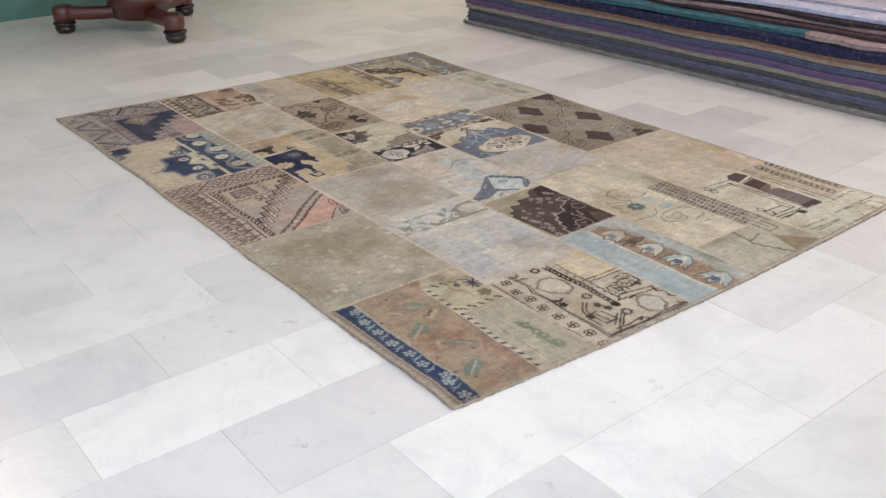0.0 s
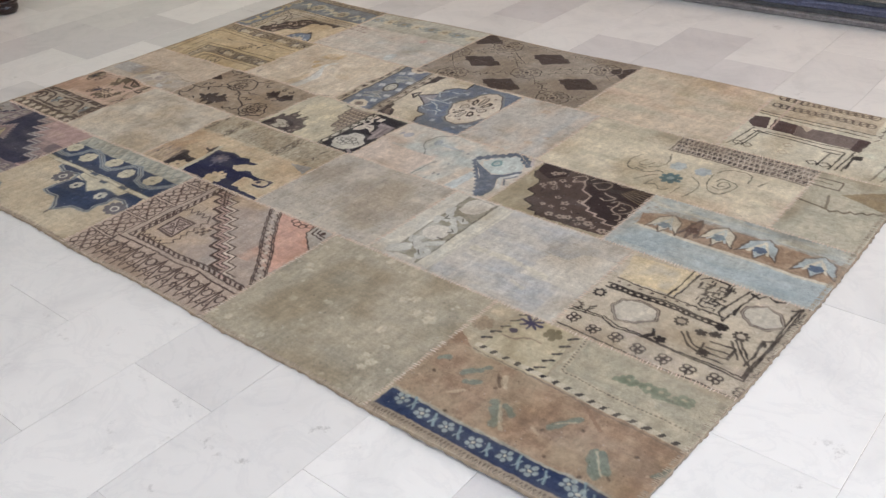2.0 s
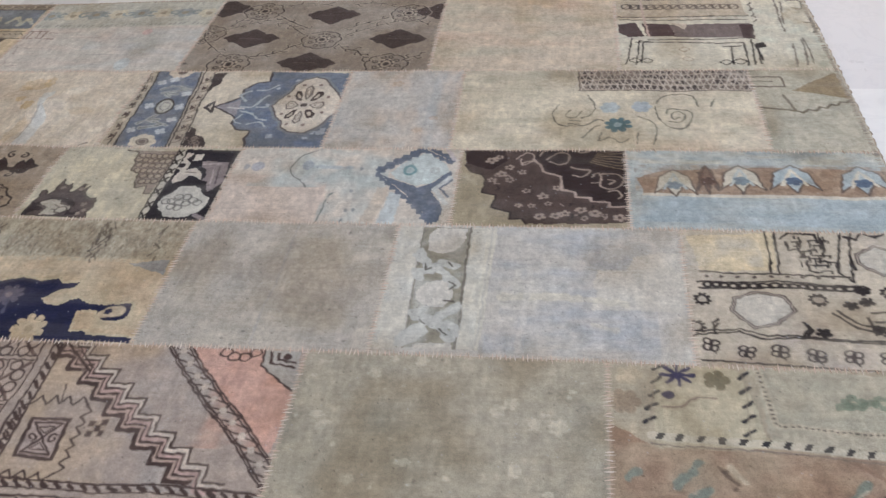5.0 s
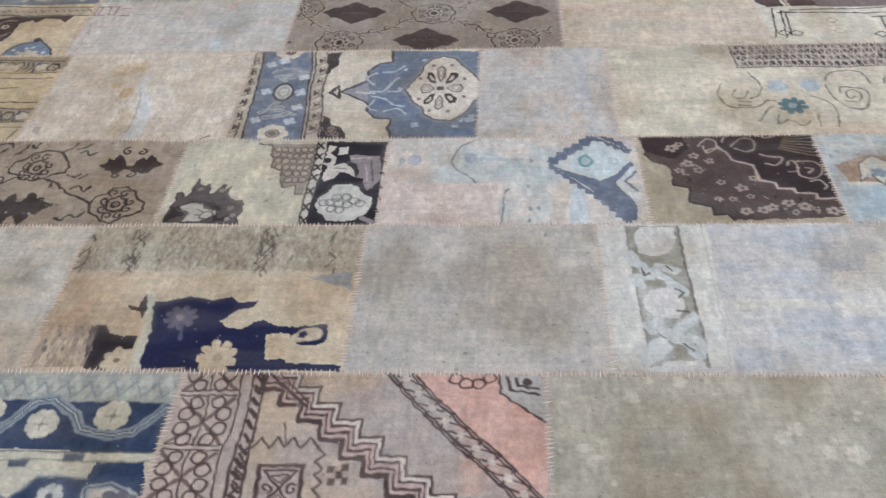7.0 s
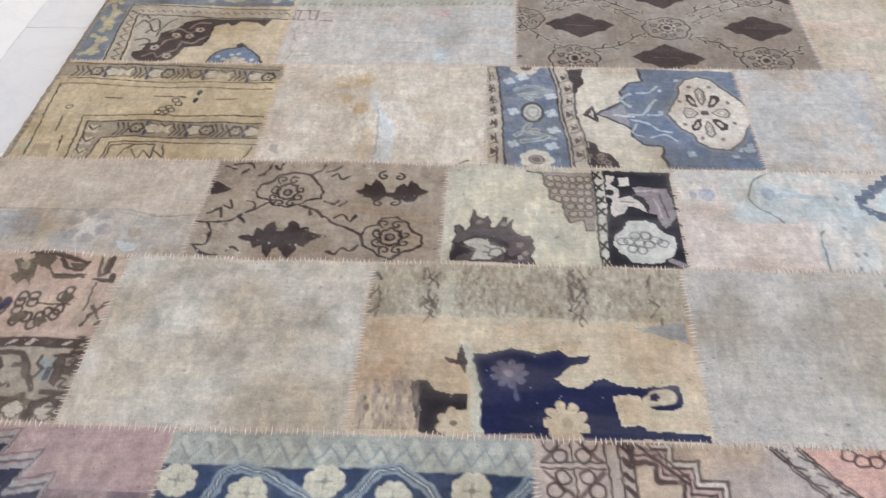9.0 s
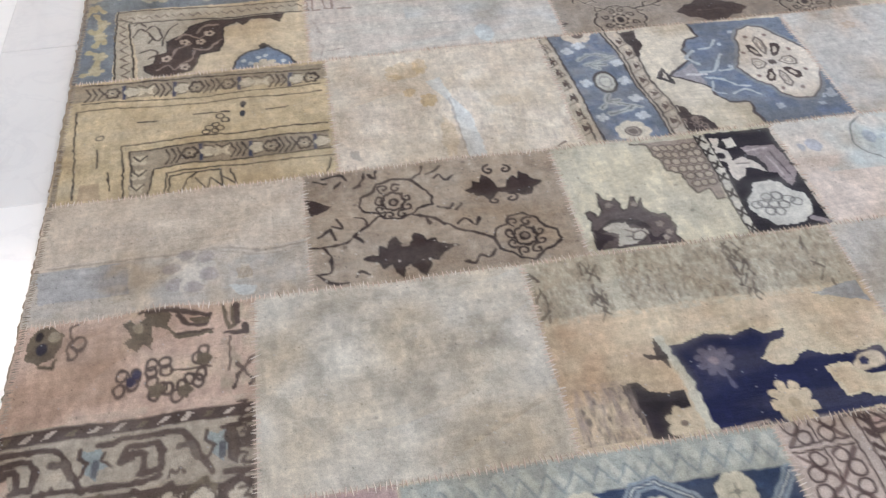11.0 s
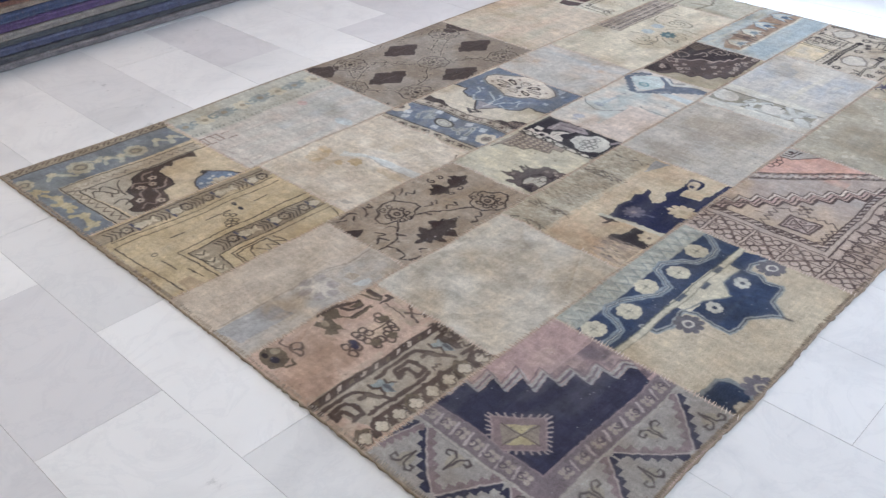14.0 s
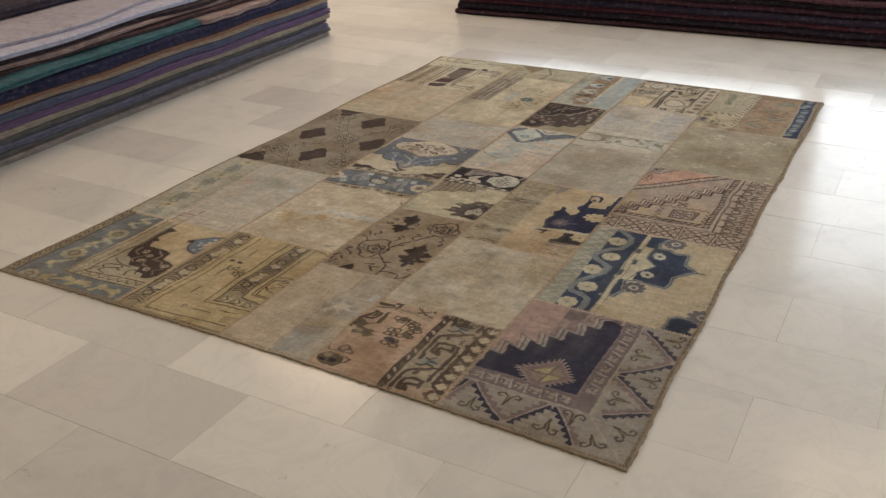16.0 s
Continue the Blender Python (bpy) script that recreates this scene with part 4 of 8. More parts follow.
for c, r in (((0.054, 0.455), 2.2), ((0.532, 0.467), 2.2), ((0.814, 0.519), 2.2), ((0.024, 0.252), 2.0)):
    s.blossom(c, r, 9, INK, 0.45, 0.2).oval(c, r * 0.5, r * 0.45, (190, 174, 154))
for line in ([(0.091, 0.223), (0.093, 0.288), (0.114, 0.317)], [(0.092, 0.25), (0.112, 0.284)], [(0.457, 0.283), (0.48, 0.241), (0.46, 0.208)], [(0.435, 0.199), (0.476, 0.255), (0.453, 0.297)], [(0.572, 0.377), (0.645, 0.279), (0.703, 0.252)], [(0.591, 0.395), (0.668, 0.298), (0.723, 0.284)], [(0.809, 0.466), (0.892, 0.348), (0.937, 0.303)], [(0.824, 0.487), (0.912, 0.356)], [(0.794, 0.445), (0.877, 0.318)], [(0.717, 0.316), (0.832, 0.325)], [(0.726, 0.27), (0.84, 0.28)], [(0.734, 0.225), (0.835, 0.23)], [(0.719, 0.382), (0.835, 0.39), (0.84, 0.28)], [(0.698, 0.349), (0.707, 0.229)], [(0.913, 0.556), (0.925, 0.385), (0.922, 0.288)], [(0.959, 0.599), (0.918, 0.558), (0.932, 0.513)], [(0.701, 0.96), (0.747, 0.936), (0.762, 0.982)], [(0.765, 1.001), (0.827, 0.964), (0.876, 1.011)], [(0.712, 0.808), (0.717, 0.697)], [(0.914, 0.937), (0.949, 0.979)]):
    s.stroke(line, 0.8, INK, ragged=0.35)
for c in ((0.656, 0.434), (0.718, 0.458), (0.718, 0.536), (0.517, 0.23), (0.727, 0.261)):
    s.blossom(c, 1.6, 5, INK, 0.5, c[0] * 20)
for c in ((0.068, 0.136), (0.207, 0.097), (0.336, 0.102), (0.468, 0.08), (0.601, 0.084), (0.731, 0.074), (0.859, 0.087), (0.996, 0.065), (1.008, 0.831), (1.021, 0.622), (1.018, 0.445), (1.025, 0.257)):
    for k in range(4):
        a = k * 1.57 + 0.6
        s.oval((c[0] + 0.02 * math.cos(a), c[1] + 0.026 * math.sin(a)), 0.85, 0.8, (62, 46, 48), 0.6)
    s.stroke([(c[0], c[1] - 0.01), (c[0] + 0.012, c[1] - 0.055)], 0.45, INK)
s.make(rug, "pale piece with dark brown outlined hexagons and clover border")

s = Piece(1, 1, (194, 190, 182), (186, 186, 186))
s.mottle((196, 190, 182), 0.14, 0.7).mottle((168, 176, 188), 0.05, 0.6, 3.0, where=s.inside(0.36, 0.02, 0.9, 1)).mottle((160, 170, 184), 0.05, 0.5, 2.0, where=s.inside(0.4, 0.02, 0.85, 0.45)).mottle((204, 198, 190), 0.02, 0.5, 2.0)
s.fill([(0.712, 0.645), (0.81, 0.653), (0.835, 0.764), (0.925, 0.805), (1.053, 0.804), (0.982, 0.35), (0.685, 0.349), (0.711, 0.493), (0.692, 0.53)], (208, 202, 190), 0.8).stroke([(0.41, 0.419), (0.599, 0.438), (0.795, 0.402)], 2.4, (208, 202, 184), much=0.7, ragged=0.5).stroke([(0.496, 0.607), (0.482, 0.278), (0.464, 0.047)], 1.4, (206, 202, 196), much=0.6, ragged=0.5).stroke([(0.452, 0.607), (0.449, 0.456)], 1.6, (204, 200, 190), much=0.6, ragged=0.5).stroke([(0.699, 0.245), (0.765, 0.212)], 1.5, (210, 204, 186), much=0.6, ragged=0.5)
s.fill([(0.006, 0.99), (0.096, 0.989), (0.103, 0.027), (-0.001, 0.026)], (206, 202, 190)).fill([(0.096, 0.989), (0.273, 0.988), (0.268, 0.038), (0.103, 0.027)], (150, 144, 126)).fill([(0.273, 0.988), (0.371, 0.987), (0.343, 0.03), (0.268, 0.038)], (208, 204, 190)).mottle((198, 202, 200), 0.05, 0.5, where=s.inside(0, 0, 0.33, 1))
s.stroke([(0.096, 0.989), (0.103, 0.027)], 0.5, (140, 134, 122)).stroke([(0.273, 0.988), (0.268, 0.038)], 0.7, (124, 118, 108)).stroke([(0.356, 0.987), (0.33, 0.03)], 0.5, (190, 188, 180))
PETAL = (206, 202, 194)
s.fill([(0.119, 0.915), (0.143, 0.98), (0.257, 0.979), (0.258, 0.871), (0.23, 0.787), (0.182, 0.767), (0.129, 0.788)], PETAL).fill([(0.111, 0.437), (0.143, 0.511), (0.207, 0.538), (0.237, 0.492), (0.24, 0.4), (0.204, 0.329), (0.145, 0.329), (0.115, 0.382)], PETAL).fill([(0.138, 0.059), (0.253, 0.077), (0.261, 0.038), (0.127, 0.027)], PETAL)
for line in ([(0.101, 0.788), (0.137, 0.666), (0.202, 0.587), (0.246, 0.492)], [(0.089, 0.747), (0.152, 0.626)], [(0.234, 0.646), (0.184, 0.686), (0.151, 0.607), (0.097, 0.599), (0.111, 0.549)], [(0.094, 0.107), (0.151, 0.208), (0.226, 0.294), (0.257, 0.347)], [(0.098, 0.059), (0.155, 0.157)], [(0.124, 0.276), (0.163, 0.242), (0.208, 0.191), (0.248, 0.109)], [(0.138, 0.242), (0.116, 0.283), (0.143, 0.311)], [(0.226, 0.208), (0.257, 0.192), (0.26, 0.142)]):
    s.stroke(line, 2.5, (192, 194, 190), ragged=0.4)
for line in ([(0.128, 0.666), (0.133, 0.615), (0.153, 0.638)], [(0.211, 0.686), (0.226, 0.646)], [(0.137, 0.235), (0.155, 0.208)], [(0.206, 0.174), (0.235, 0.135)], [(0.223, 0.522), (0.246, 0.492), (0.226, 0.463)], [(0.209, 0.382), (0.243, 0.375)]):
    s.stroke(line, 0.6, (104, 98, 90), ragged=0.3)
s.make(rug, "washed-out blue piece with an olive and cream crossed border")

s = Piece(1, 2, (189, 181, 168), (178, 172, 164))
s.mottle((192, 184, 176), 0.05, 0.5, 4.0).motes(26, 0.2, 0.5, (110, 104, 104), 0.6)
s.stroke([(0.06, 0), (0.07, 1)], 0.5, (196, 188, 180), much=0.6).stroke([(0.5, 0), (0.52, 1)], 0.5, (168, 166, 168), much=0.6)
s.make(rug, "plain lilac-grey worn piece")

s = Piece(1, 3, (208, 186, 152), (200, 172, 138))
s.mottle((214, 200, 168), 0.05, 0.5, where=s.inside(0.3, 0.1, 1, 0.65)).mottle((206, 166, 126), 0.08, 0.6, where=s.inside(0, 0.2, 0.35, 0.65))
s.field(0, 0.655, 1, 1, (176, 162, 138)).mottle((140, 124, 102), 0.02, 0.7, 0.4, where=s.inside(0, 0.66, 1, 1)).mottle((198, 190, 166), 0.012, 0.8, 0.5, where=s.inside(0, 0.62, 1, 1))
for u, n in ((0.185, 3), (0.2, 4), (0.645, 5), (0.67, 4), (0.02, 3), (0.9, 2)):
    for k in range(n * 3):
        v = s.rng.uniform(0.66, 0.98)
        s.stroke([(u + s.rng.uniform(-0.02, 0.02), v), (u + s.rng.uniform(-0.02, 0.02), v - s.rng.uniform(0.02, 0.09))], 0.55, (92, 76, 66), much=0.8, ragged=0.6)
for k in range(60):
    u, v = s.rng.uniform(0.28, 0.97), s.rng.uniform(0.67, 0.97)
    s.stroke([(u, v), (u + s.rng.uniform(-0.012, 0.012), v - s.rng.uniform(0.01, 0.05))], 0.4, (124, 110, 92), much=0.7, ragged=0.6)
s.field(0.235, 0.66, 0.275, 1, (196, 188, 164), 0.8).fill([(0.831, 0.616), (0.98, 0.656), (0.991, 0.521), (0.912, 0.568)], (140, 150, 162), 0.8)
ground = [(0.33, 0.44), (0.39, 0.444), (0.459, 0.482), (0.54, 0.452), (0.602, 0.475), (0.628, 0.429), (0.691, 0.448), (0.676, 0.396), (0.626, 0.377), (0.605, 0.333), (0.586, 0.304), (0.612, 0.257), (0.655, 0.25), (0.693, 0.297), (0.724, 0.312), (0.75, 0.283), (0.823, 0.276), (0.921, 0.291), (0.933, 0.2), (0.908, 0.159), (0.846, 0.158), (0.818, 0.199), (0.81, 0.234), (0.739, 0.226), (0.746, 0.073), (0.813, 0.071), (0.821, 0.044), (0.997, 0.049), (1, 0.007), (0.358, 0)]
s.stroke(ground, 1.6, (210, 194, 160), True, ragged=0.5).fill(ground, (20, 28, 84)).mottle((34, 44, 98), 0.03, 0.5, where=s.inside(0.3, 0, 1, 0.5) * (s.col[..., 0] < 0.06))
for c, r in (((0.843, 0.21), 1.5), ((0.879, 0.227), 1.9), ((0.858, 0.234), 1.4)):
    s.oval(c, r * 1.2, r, (206, 186, 156))
s.blossom((0.852, 0.227), 1.0, 5, NAVY, 0.4)
s.blossom((0.453, 0.328), 4.0, 9, (112, 106, 132), 0.45).oval((0.453, 0.328), 1.0, 1.0, (160, 142, 150)).stroke([(0.461, 0.285), (0.479, 0.186)], 0.9, (96, 96, 130), ragged=0.5).motes(10, 0.15, 0.3, (120, 124, 160), 0.5)
s.blossom((0.604, 0.085), 4.1, 9, (214, 194, 160), 0.45, 0.3, 1.1).oval((0.604, 0.085), 1.0, 1.0, (196, 176, 140)).fill([(0.56, 0.061), (0.636, 0.062), (0.637, -0.01), (0.564, -0.01)], (208, 186, 150))
s.stroke([(0.329, 0.482), (0.365, 0.007)], 1.9, (204, 200, 180), ragged=0.4).stroke([(0.385, 0.01), (0.515, 0.018)], 0.9, (176, 158, 150))
s.fill([(0.258, 0.413), (0.296, 0.402), (0.318, 0.497), (0.329, 0.391), (0.321, 0.317), (0.303, 0.368), (0.27, 0.383)], (62, 44, 46))
s.fill([(0.198, 0.005), (0.173, 0.159), (0.166, 0.265), (0.212, 0.273), (0.235, 0.223), (0.268, 0.206), (0.326, 0.209), (0.329, 0.126), (0.279, 0.133), (0.269, 0.059), (0.281, 0.006)], (50, 40, 50)).blossom((0.297, 0.065), 3.6, 7, (206, 186, 152), 0.4).oval((0.297, 0.065), 0.7, 0.7, (120, 100, 90))
s.mottle((122, 108, 100), 0.02, 0.9, 0.3, where=s.inside(0.02, 0.02, 0.2, 0.27)).mottle((170, 150, 140), 0.03, 0.7, 0.3, where=s.inside(0.02, 0.02, 0.2, 0.3))
s.make(rug, "tan piece with navy broken medallion and olive top")

s = Piece(1, 4, (207, 199, 185), (194, 188, 175))
s.mottle((214, 194, 162), 0.16, 0.55).mottle((174, 166, 152), 0.03, 0.6).mottle((212, 202, 184), 0.06, 0.45).motes(24, 0.2, 0.5, (128, 124, 122), 0.5)
s.make(rug, "plain off-white worn piece with grey mottling")

s = Piece(1, 5, (204, 172, 152), (194, 162, 142))
OLIVE, RIND = (118, 102, 82), (98, 79, 72)
s.mottle((214, 192, 160), 0.08, 0.7, where=s.inside(0.45, 0.55, 1, 1)).mottle((190, 156, 140), 0.05, 0.4).mottle((160, 150, 124), 0.04, 0.6, 0.4, where=s.inside(0.86, 0.5, 1, 1))
s.fill([(0.06, 0.926), (0.092, 0.976), (0.15, 0.992), (0.205, 0.938), (0.199, 0.88), (0.168, 0.828), (0.107, 0.791), (0.046, 0.826)], OLIVE).oval((0.165, 0.932), 1.2, 1.3, (164, 150, 126)).oval((0.115, 0.873), 1.0, 1.5, (50, 48, 72)).oval((0.104, 0.941), 0.8, 1.0, (54, 46, 50)).stroke([(0.11, 0.784), (0.162, 0.773), (0.177, 0.814)], 0.8, OLIVE, ragged=0.4)
s.stroke(bend([(0.264, 0.988), (0.232, 0.971), (0.238, 0.913), (0.227, 0.886), (0.226, 0.813), (0.261, 0.825), (0.232, 0.886)]), 0.7, RIND).oval((0.269, 0.878), 1.4, 1.7, RIND, 0.7)
s.fill([(0.465, 0.837), (0.492, 0.87), (0.456, 0.929), (0.489, 0.945), (0.514, 0.916), (0.545, 0.95), (0.551, 0.995), (0.607, 1.003), (0.648, 0.956), (0.631, 0.906), (0.666, 0.864), (0.805, 0.866), (0.819, 0.832), (0.679, 0.83), (0.628, 0.889), (0.573, 0.908), (0.577, 0.847), (0.582, 0.791), (0.539, 0.825), (0.521, 0.783), (0.502, 0.81)], OLIVE).oval((0.52, 0.903), 1.0, 1.1, (170, 152, 126)).stroke([(0.53, 0.978), (0.667, 0.984), (0.799, 0.951), (0.785, 0.9), (0.715, 0.903), (0.673, 0.956)], 1.2, RIND, ragged=0.4).stroke([(0.671, 0.86), (0.819, 0.858)], 0.8, RIND).fill([(0.713, 0.944), (0.796, 0.941), (0.805, 0.899), (0.735, 0.902)], OLIVE)
s.stroke([(0.862, 1.008), (0.89, 0.846), (0.916, 0.862), (0.908, 0.964), (0.919, 0.999)], 1.1, OLIVE, ragged=0.4).stroke([(0.88, 0.823), (0.962, 0.813), (0.96, 0.86)], 1.2, RIND, ragged=0.4).stroke([(0.93, 1.02), (0.927, 0.878)], 1.2, RIND, ragged=0.4)
for c in ((0.468, 0.673), (0.524, 0.668), (0.508, 0.626), (0.458, 0.603), (0.584, 0.71), (0.635, 0.715), (0.584, 0.672), (0.641, 0.67), (0.588, 0.623), (0.621, 0.585), (0.595, 0.562), (0.646, 0.578), (0.76, 0.71), (0.783, 0.745), (0.787, 0.697), (0.703, 0.583), (0.731, 0.612), (0.77, 0.595), (0.684, 0.538), (0.779, 0.626)):
    s.oval(c, 1.0, 1.25, RIND, 0.7)
for c in ((0.503, 0.635), (0.528, 0.671)):
    s.oval(c, 0.9, 1.1, (62, 58, 96))
for c in ((0.604, 0.58), (0.716, 0.558), (0.785, 0.703)):
    s.blossom(c, 1.6, 5, OLIVE, 0.4)
s.stroke([(0.655, 0.664), (0.814, 0.658)], 0.6, RIND).stroke([(0.892, 0.796), (0.894, 0.637)], 0.6, RIND, ragged=0.3)
for line in ([(0.919, 0.551), (0.931, 0.605), (0.955, 0.635), (0.981, 0.671)], [(0.948, 0.635), (0.927, 0.661)], [(0.957, 0.629), (0.981, 0.588), (1.007, 0.572)], [(0.978, 0.665), (1.002, 0.69)], [(0.987, 0.558), (1.016, 0.587), (1.021, 0.536)], [(1.007, 0.633), (1.033, 0.645)]):
    s.stroke(bend(line), 1.0, RIND, ragged=0.5)
s.fill([(0.081, 0.476), (1.023, 0.451), (1.023, 0.383), (1.037, 0.008), (0.175, 0.01), (0.008, 0.43)], (170, 156, 138)).mottle((188, 174, 154), 0.03, 0.5, where=s.inside(0, 0, 1, 0.5))
top, low = (0.451, 0.458)[1], (0.466, 0.41)[1]
s.field(0, low - 0.008, 1, top + 0.008, RIND)
for i in range(12):
    u = 0.02 + 0.085 * i
    s.fill([(u, low + 0.008), (u + 0.03, low + 0.008), (u + 0.055, top - 0.008), (u + 0.03, top - 0.008)], (186, 168, 154) if i % 3 else (120, 104, 82))
for i in range(3):
    u = (0.572, 0.275)[0] + 0.47 * (i - 1)
    o = (0.572, 0.275)[0]
    def shift(line, by=u - o):
        return [(a + by, b) for a, b in line]
    s.stroke(shift([(0.404, 0.356), (0.47, 0.359), (0.488, 0.373), (0.713, 0.365), (0.742, 0.337), (0.788, 0.242), (0.839, 0.162)]), 1.3, RIND, ragged=0.3)
    s.stroke(shift([(0.504, 0.264), (0.514, 0.325), (0.623, 0.327), (0.648, 0.286), (0.646, 0.207), (0.572, 0.201)]), 1.4, RIND, ragged=0.3).stroke(shift([(0.504, 0.264), (0.534, 0.271), (0.535, 0.289), (0.568, 0.291)]), 1.4, RIND).stroke(shift([(0.582, 0.28), (0.588, 0.222), (0.572, 0.201)]), 1.2, RIND)
    s.fill(shift([(0.34, 0.35), (0.38, 0.329), (0.41, 0.339), (0.436, 0.306), (0.416, 0.285), (0.458, 0.257), (0.42, 0.24), (0.411, 0.201), (0.381, 0.228), (0.354, 0.242), (0.363, 0.281), (0.331, 0.309)]), (146, 158, 160)).stroke(shift([(0.34, 0.35), (0.338, 0.309), (0.371, 0.276), (0.352, 0.229), (0.335, 0.216)]), 0.9, RIND).stroke(shift([(0.432, 0.319), (0.421, 0.285), (0.462, 0.252)]), 0.8, RIND).stroke(shift([(0.402, 0.275), (0.405, 0.227)]), 1.3, (96, 98, 110))
    s.stroke(shift([(0.68, 0.162), (0.686, 0.193), (0.708, 0.176), (0.72, 0.197), (0.735, 0.171)]), 0.7, RIND, ragged=0.3).stroke(shift([(0.708, 0.297), (0.752, 0.296), (0.785, 0.229)]), 1.3, (120, 104, 94), ragged=0.4)
s.fill([(0.885, 0.341), (0.923, 0.35), (0.94, 0.312), (0.935, 0.211), (0.924, 0.185), (0.905, 0.212), (0.903, 0.278)], (112, 94, 82)).stroke([(0.889, 0.341), (0.887, 0.292), (0.901, 0.27), (0.902, 0.207), (0.926, 0.185), (0.937, 0.224), (0.935, 0.312)], 0.7, RIND)
s.stroke([(0.194, 0.177), (0.583, 0.165), (0.643, 0.178)], 1.2, RIND, ragged=0.2).stroke([(0.888, 0.156), (0.995, 0.152)], 1.2, RIND).stroke([(0.214, 0.126), (0.789, 0.108)], 1.5, RIND).stroke([(0.865, 0.099), (1.001, 0.1)], 1.4, RIND)
for i in range(8):
    u = 0.06 + 0.125 * i
    s.stroke([(u - 0.05, 0.03), (u - 0.04, 0.1), (u, 0.13), (u + 0.04, 0.1)], 1.3, RIND if i % 3 else OLIVE, ragged=0.4).blossom((u, 0.065), 2.0, 4, (204, 190, 168), 0.4).blossom((u, 0.065), 2.1, 4, RIND, 0.4, 0, 1, 1, 0.5).fill([(u + 0.035, 0.02), (u + 0.06, 0.1), (u + 0.085, 0.02)], (96, 80, 72))
for i in range(7):
    c = (1.0 - 0.01 * (i % 2), 0.46 - 0.065 * i)
    s.stroke([(c[0] - 0.07, c[1] + 0.02), (c[0] - 0.03, c[1] + 0.02), (c[0] - 0.05, c[1] - 0.015), (c[0], c[1] - 0.02)], 0.8, RIND, ragged=0.4)
s.make(rug, "pink flowered piece with dark brown hooked border")

# -- third band --
s = Piece(2, 0, (176, 184, 182), (166, 176, 178))
line_low, line_top = [(0.067, 0.408), (1.051, 0.398)], [(0.049, 0.668), (1.051, 0.749)]
s.fill([(0.057, 0.384), (1.052, 0.382), (1.054, 0.027), (0.032, 0.07)], (162, 178, 186)).mottle((186, 188, 180), 0.05, 0.6, 3.0, where=s.inside(0, 0, 1, 0.4)).mottle((146, 166, 176), 0.04, 0.5, 3.0, where=s.inside(0, 0, 1, 0.4))
s.fill([(0.041, 0.634), (0.153, 0.721), (0.579, 0.769), (0.833, 0.765), (1.054, 0.707), (1.056, 0.4), (0.62, 0.413), (0.067, 0.408)], (164, 134, 108)).mottle((186, 160, 132), 0.025, 0.6, where=s.inside(0.03, 0.45, 1, 0.8)).mottle((140, 108, 84), 0.02, 0.5, where=s.inside(0.03, 0.45, 1, 0.8)).stroke(line_low, 1.3, (204, 196, 176))
for c, k in (((0.196, 0.541), 0), ((0.324, 0.589), 2), ((0.457, 0.594), 0), ((0.648, 0.605), 1), ((0.896, 0.596), 1)):
    wide = (0.085, 0.09, 0.04)[k]
    fan = [(c[0] - wide, c[1] - 0.12), (c[0] - wide * 0.7, c[1] + 0.1), (c[0], c[1] + 0.2), (c[0] + wide * 0.7, c[1] + 0.1), (c[0] + wide, c[1] - 0.12), (c[0] + wide * 0.4, c[1] - 0.02), (c[0], c[1] - 0.16), (c[0] - wide * 0.4, c[1] - 0.02)]
    s.fill(fan, ((200, 192, 172), (164, 180, 188), (124, 92, 74))[k]).stroke(fan, 0.6, (112, 92, 80), True, ragged=0.5)
    s.stroke([(c[0] - wide * 0.5, c[1] - 0.06), (c[0], c[1] + 0.14), (c[0] + wide * 0.5, c[1] - 0.06)], 1.0, ((176, 186, 186), (206, 198, 178), (150, 118, 96))[k], ragged=0.4).blossom((c[0], c[1] - 0.01), 2.0, 5, ((120, 138, 150), (84, 108, 140), (104, 76, 64))[k], 0.4)
s.mottle((120, 140, 150), 0.02, 0.5, 2.0, where=s.inside(0, 0.85, 1, 1)).mottle((196, 186, 160), 0.03, 0.6, 2.0, where=s.inside(0, 0.82, 1, 1))
s.make(rug, "pale blue piece with an orange-brown lotus border")

s = Piece(2, 1, (172, 158, 128), (160, 146, 118))
COCOA, LACE = (90, 70, 64), (172, 152, 138)
s.fill([(0.028, 1.006), (1.046, 1.043), (0.995, 0.046), (0.439, 0.039), (0.419, 0.098), (0.346, 0.098), (0.347, 0.176), (0.224, 0.237), (0.243, 0.392), (0.161, 0.425), (0.173, 0.587), (0.149, 0.654), (0.079, 0.689), (0.035, 0.793)], COCOA).stroke([(0.034, 0.779), (0.079, 0.682), (0.149, 0.654), (0.173, 0.587), (0.16, 0.419), (0.243, 0.392), (0.224, 0.237), (0.347, 0.176), (0.346, 0.098), (0.419, 0.098), (0.439, 0.039)], 0.7, (58, 42, 40), ragged=0.3)
night = [(0.193, 1.003), (0.488, 1.011), (0.452, 0.869), (0.504, 0.784), (0.521, 0.682), (0.623, 0.633), (0.626, 0.463), (0.697, 0.437), (0.701, 0.374), (0.784, 0.366), (0.788, 0.323), (0.898, 0.309), (0.892, 0.248), (1.009, 0.247), (1.046, 1.043)]
s.fill([(0.028, 1.006), (0.26, 1.016), (0.288, 0.844), (0.194, 0.721), (0.043, 0.806)], (62, 42, 40)).fill(night, (58, 38, 38)).stroke(night[2:14], 0.9, (176, 154, 142), ragged=0.2)
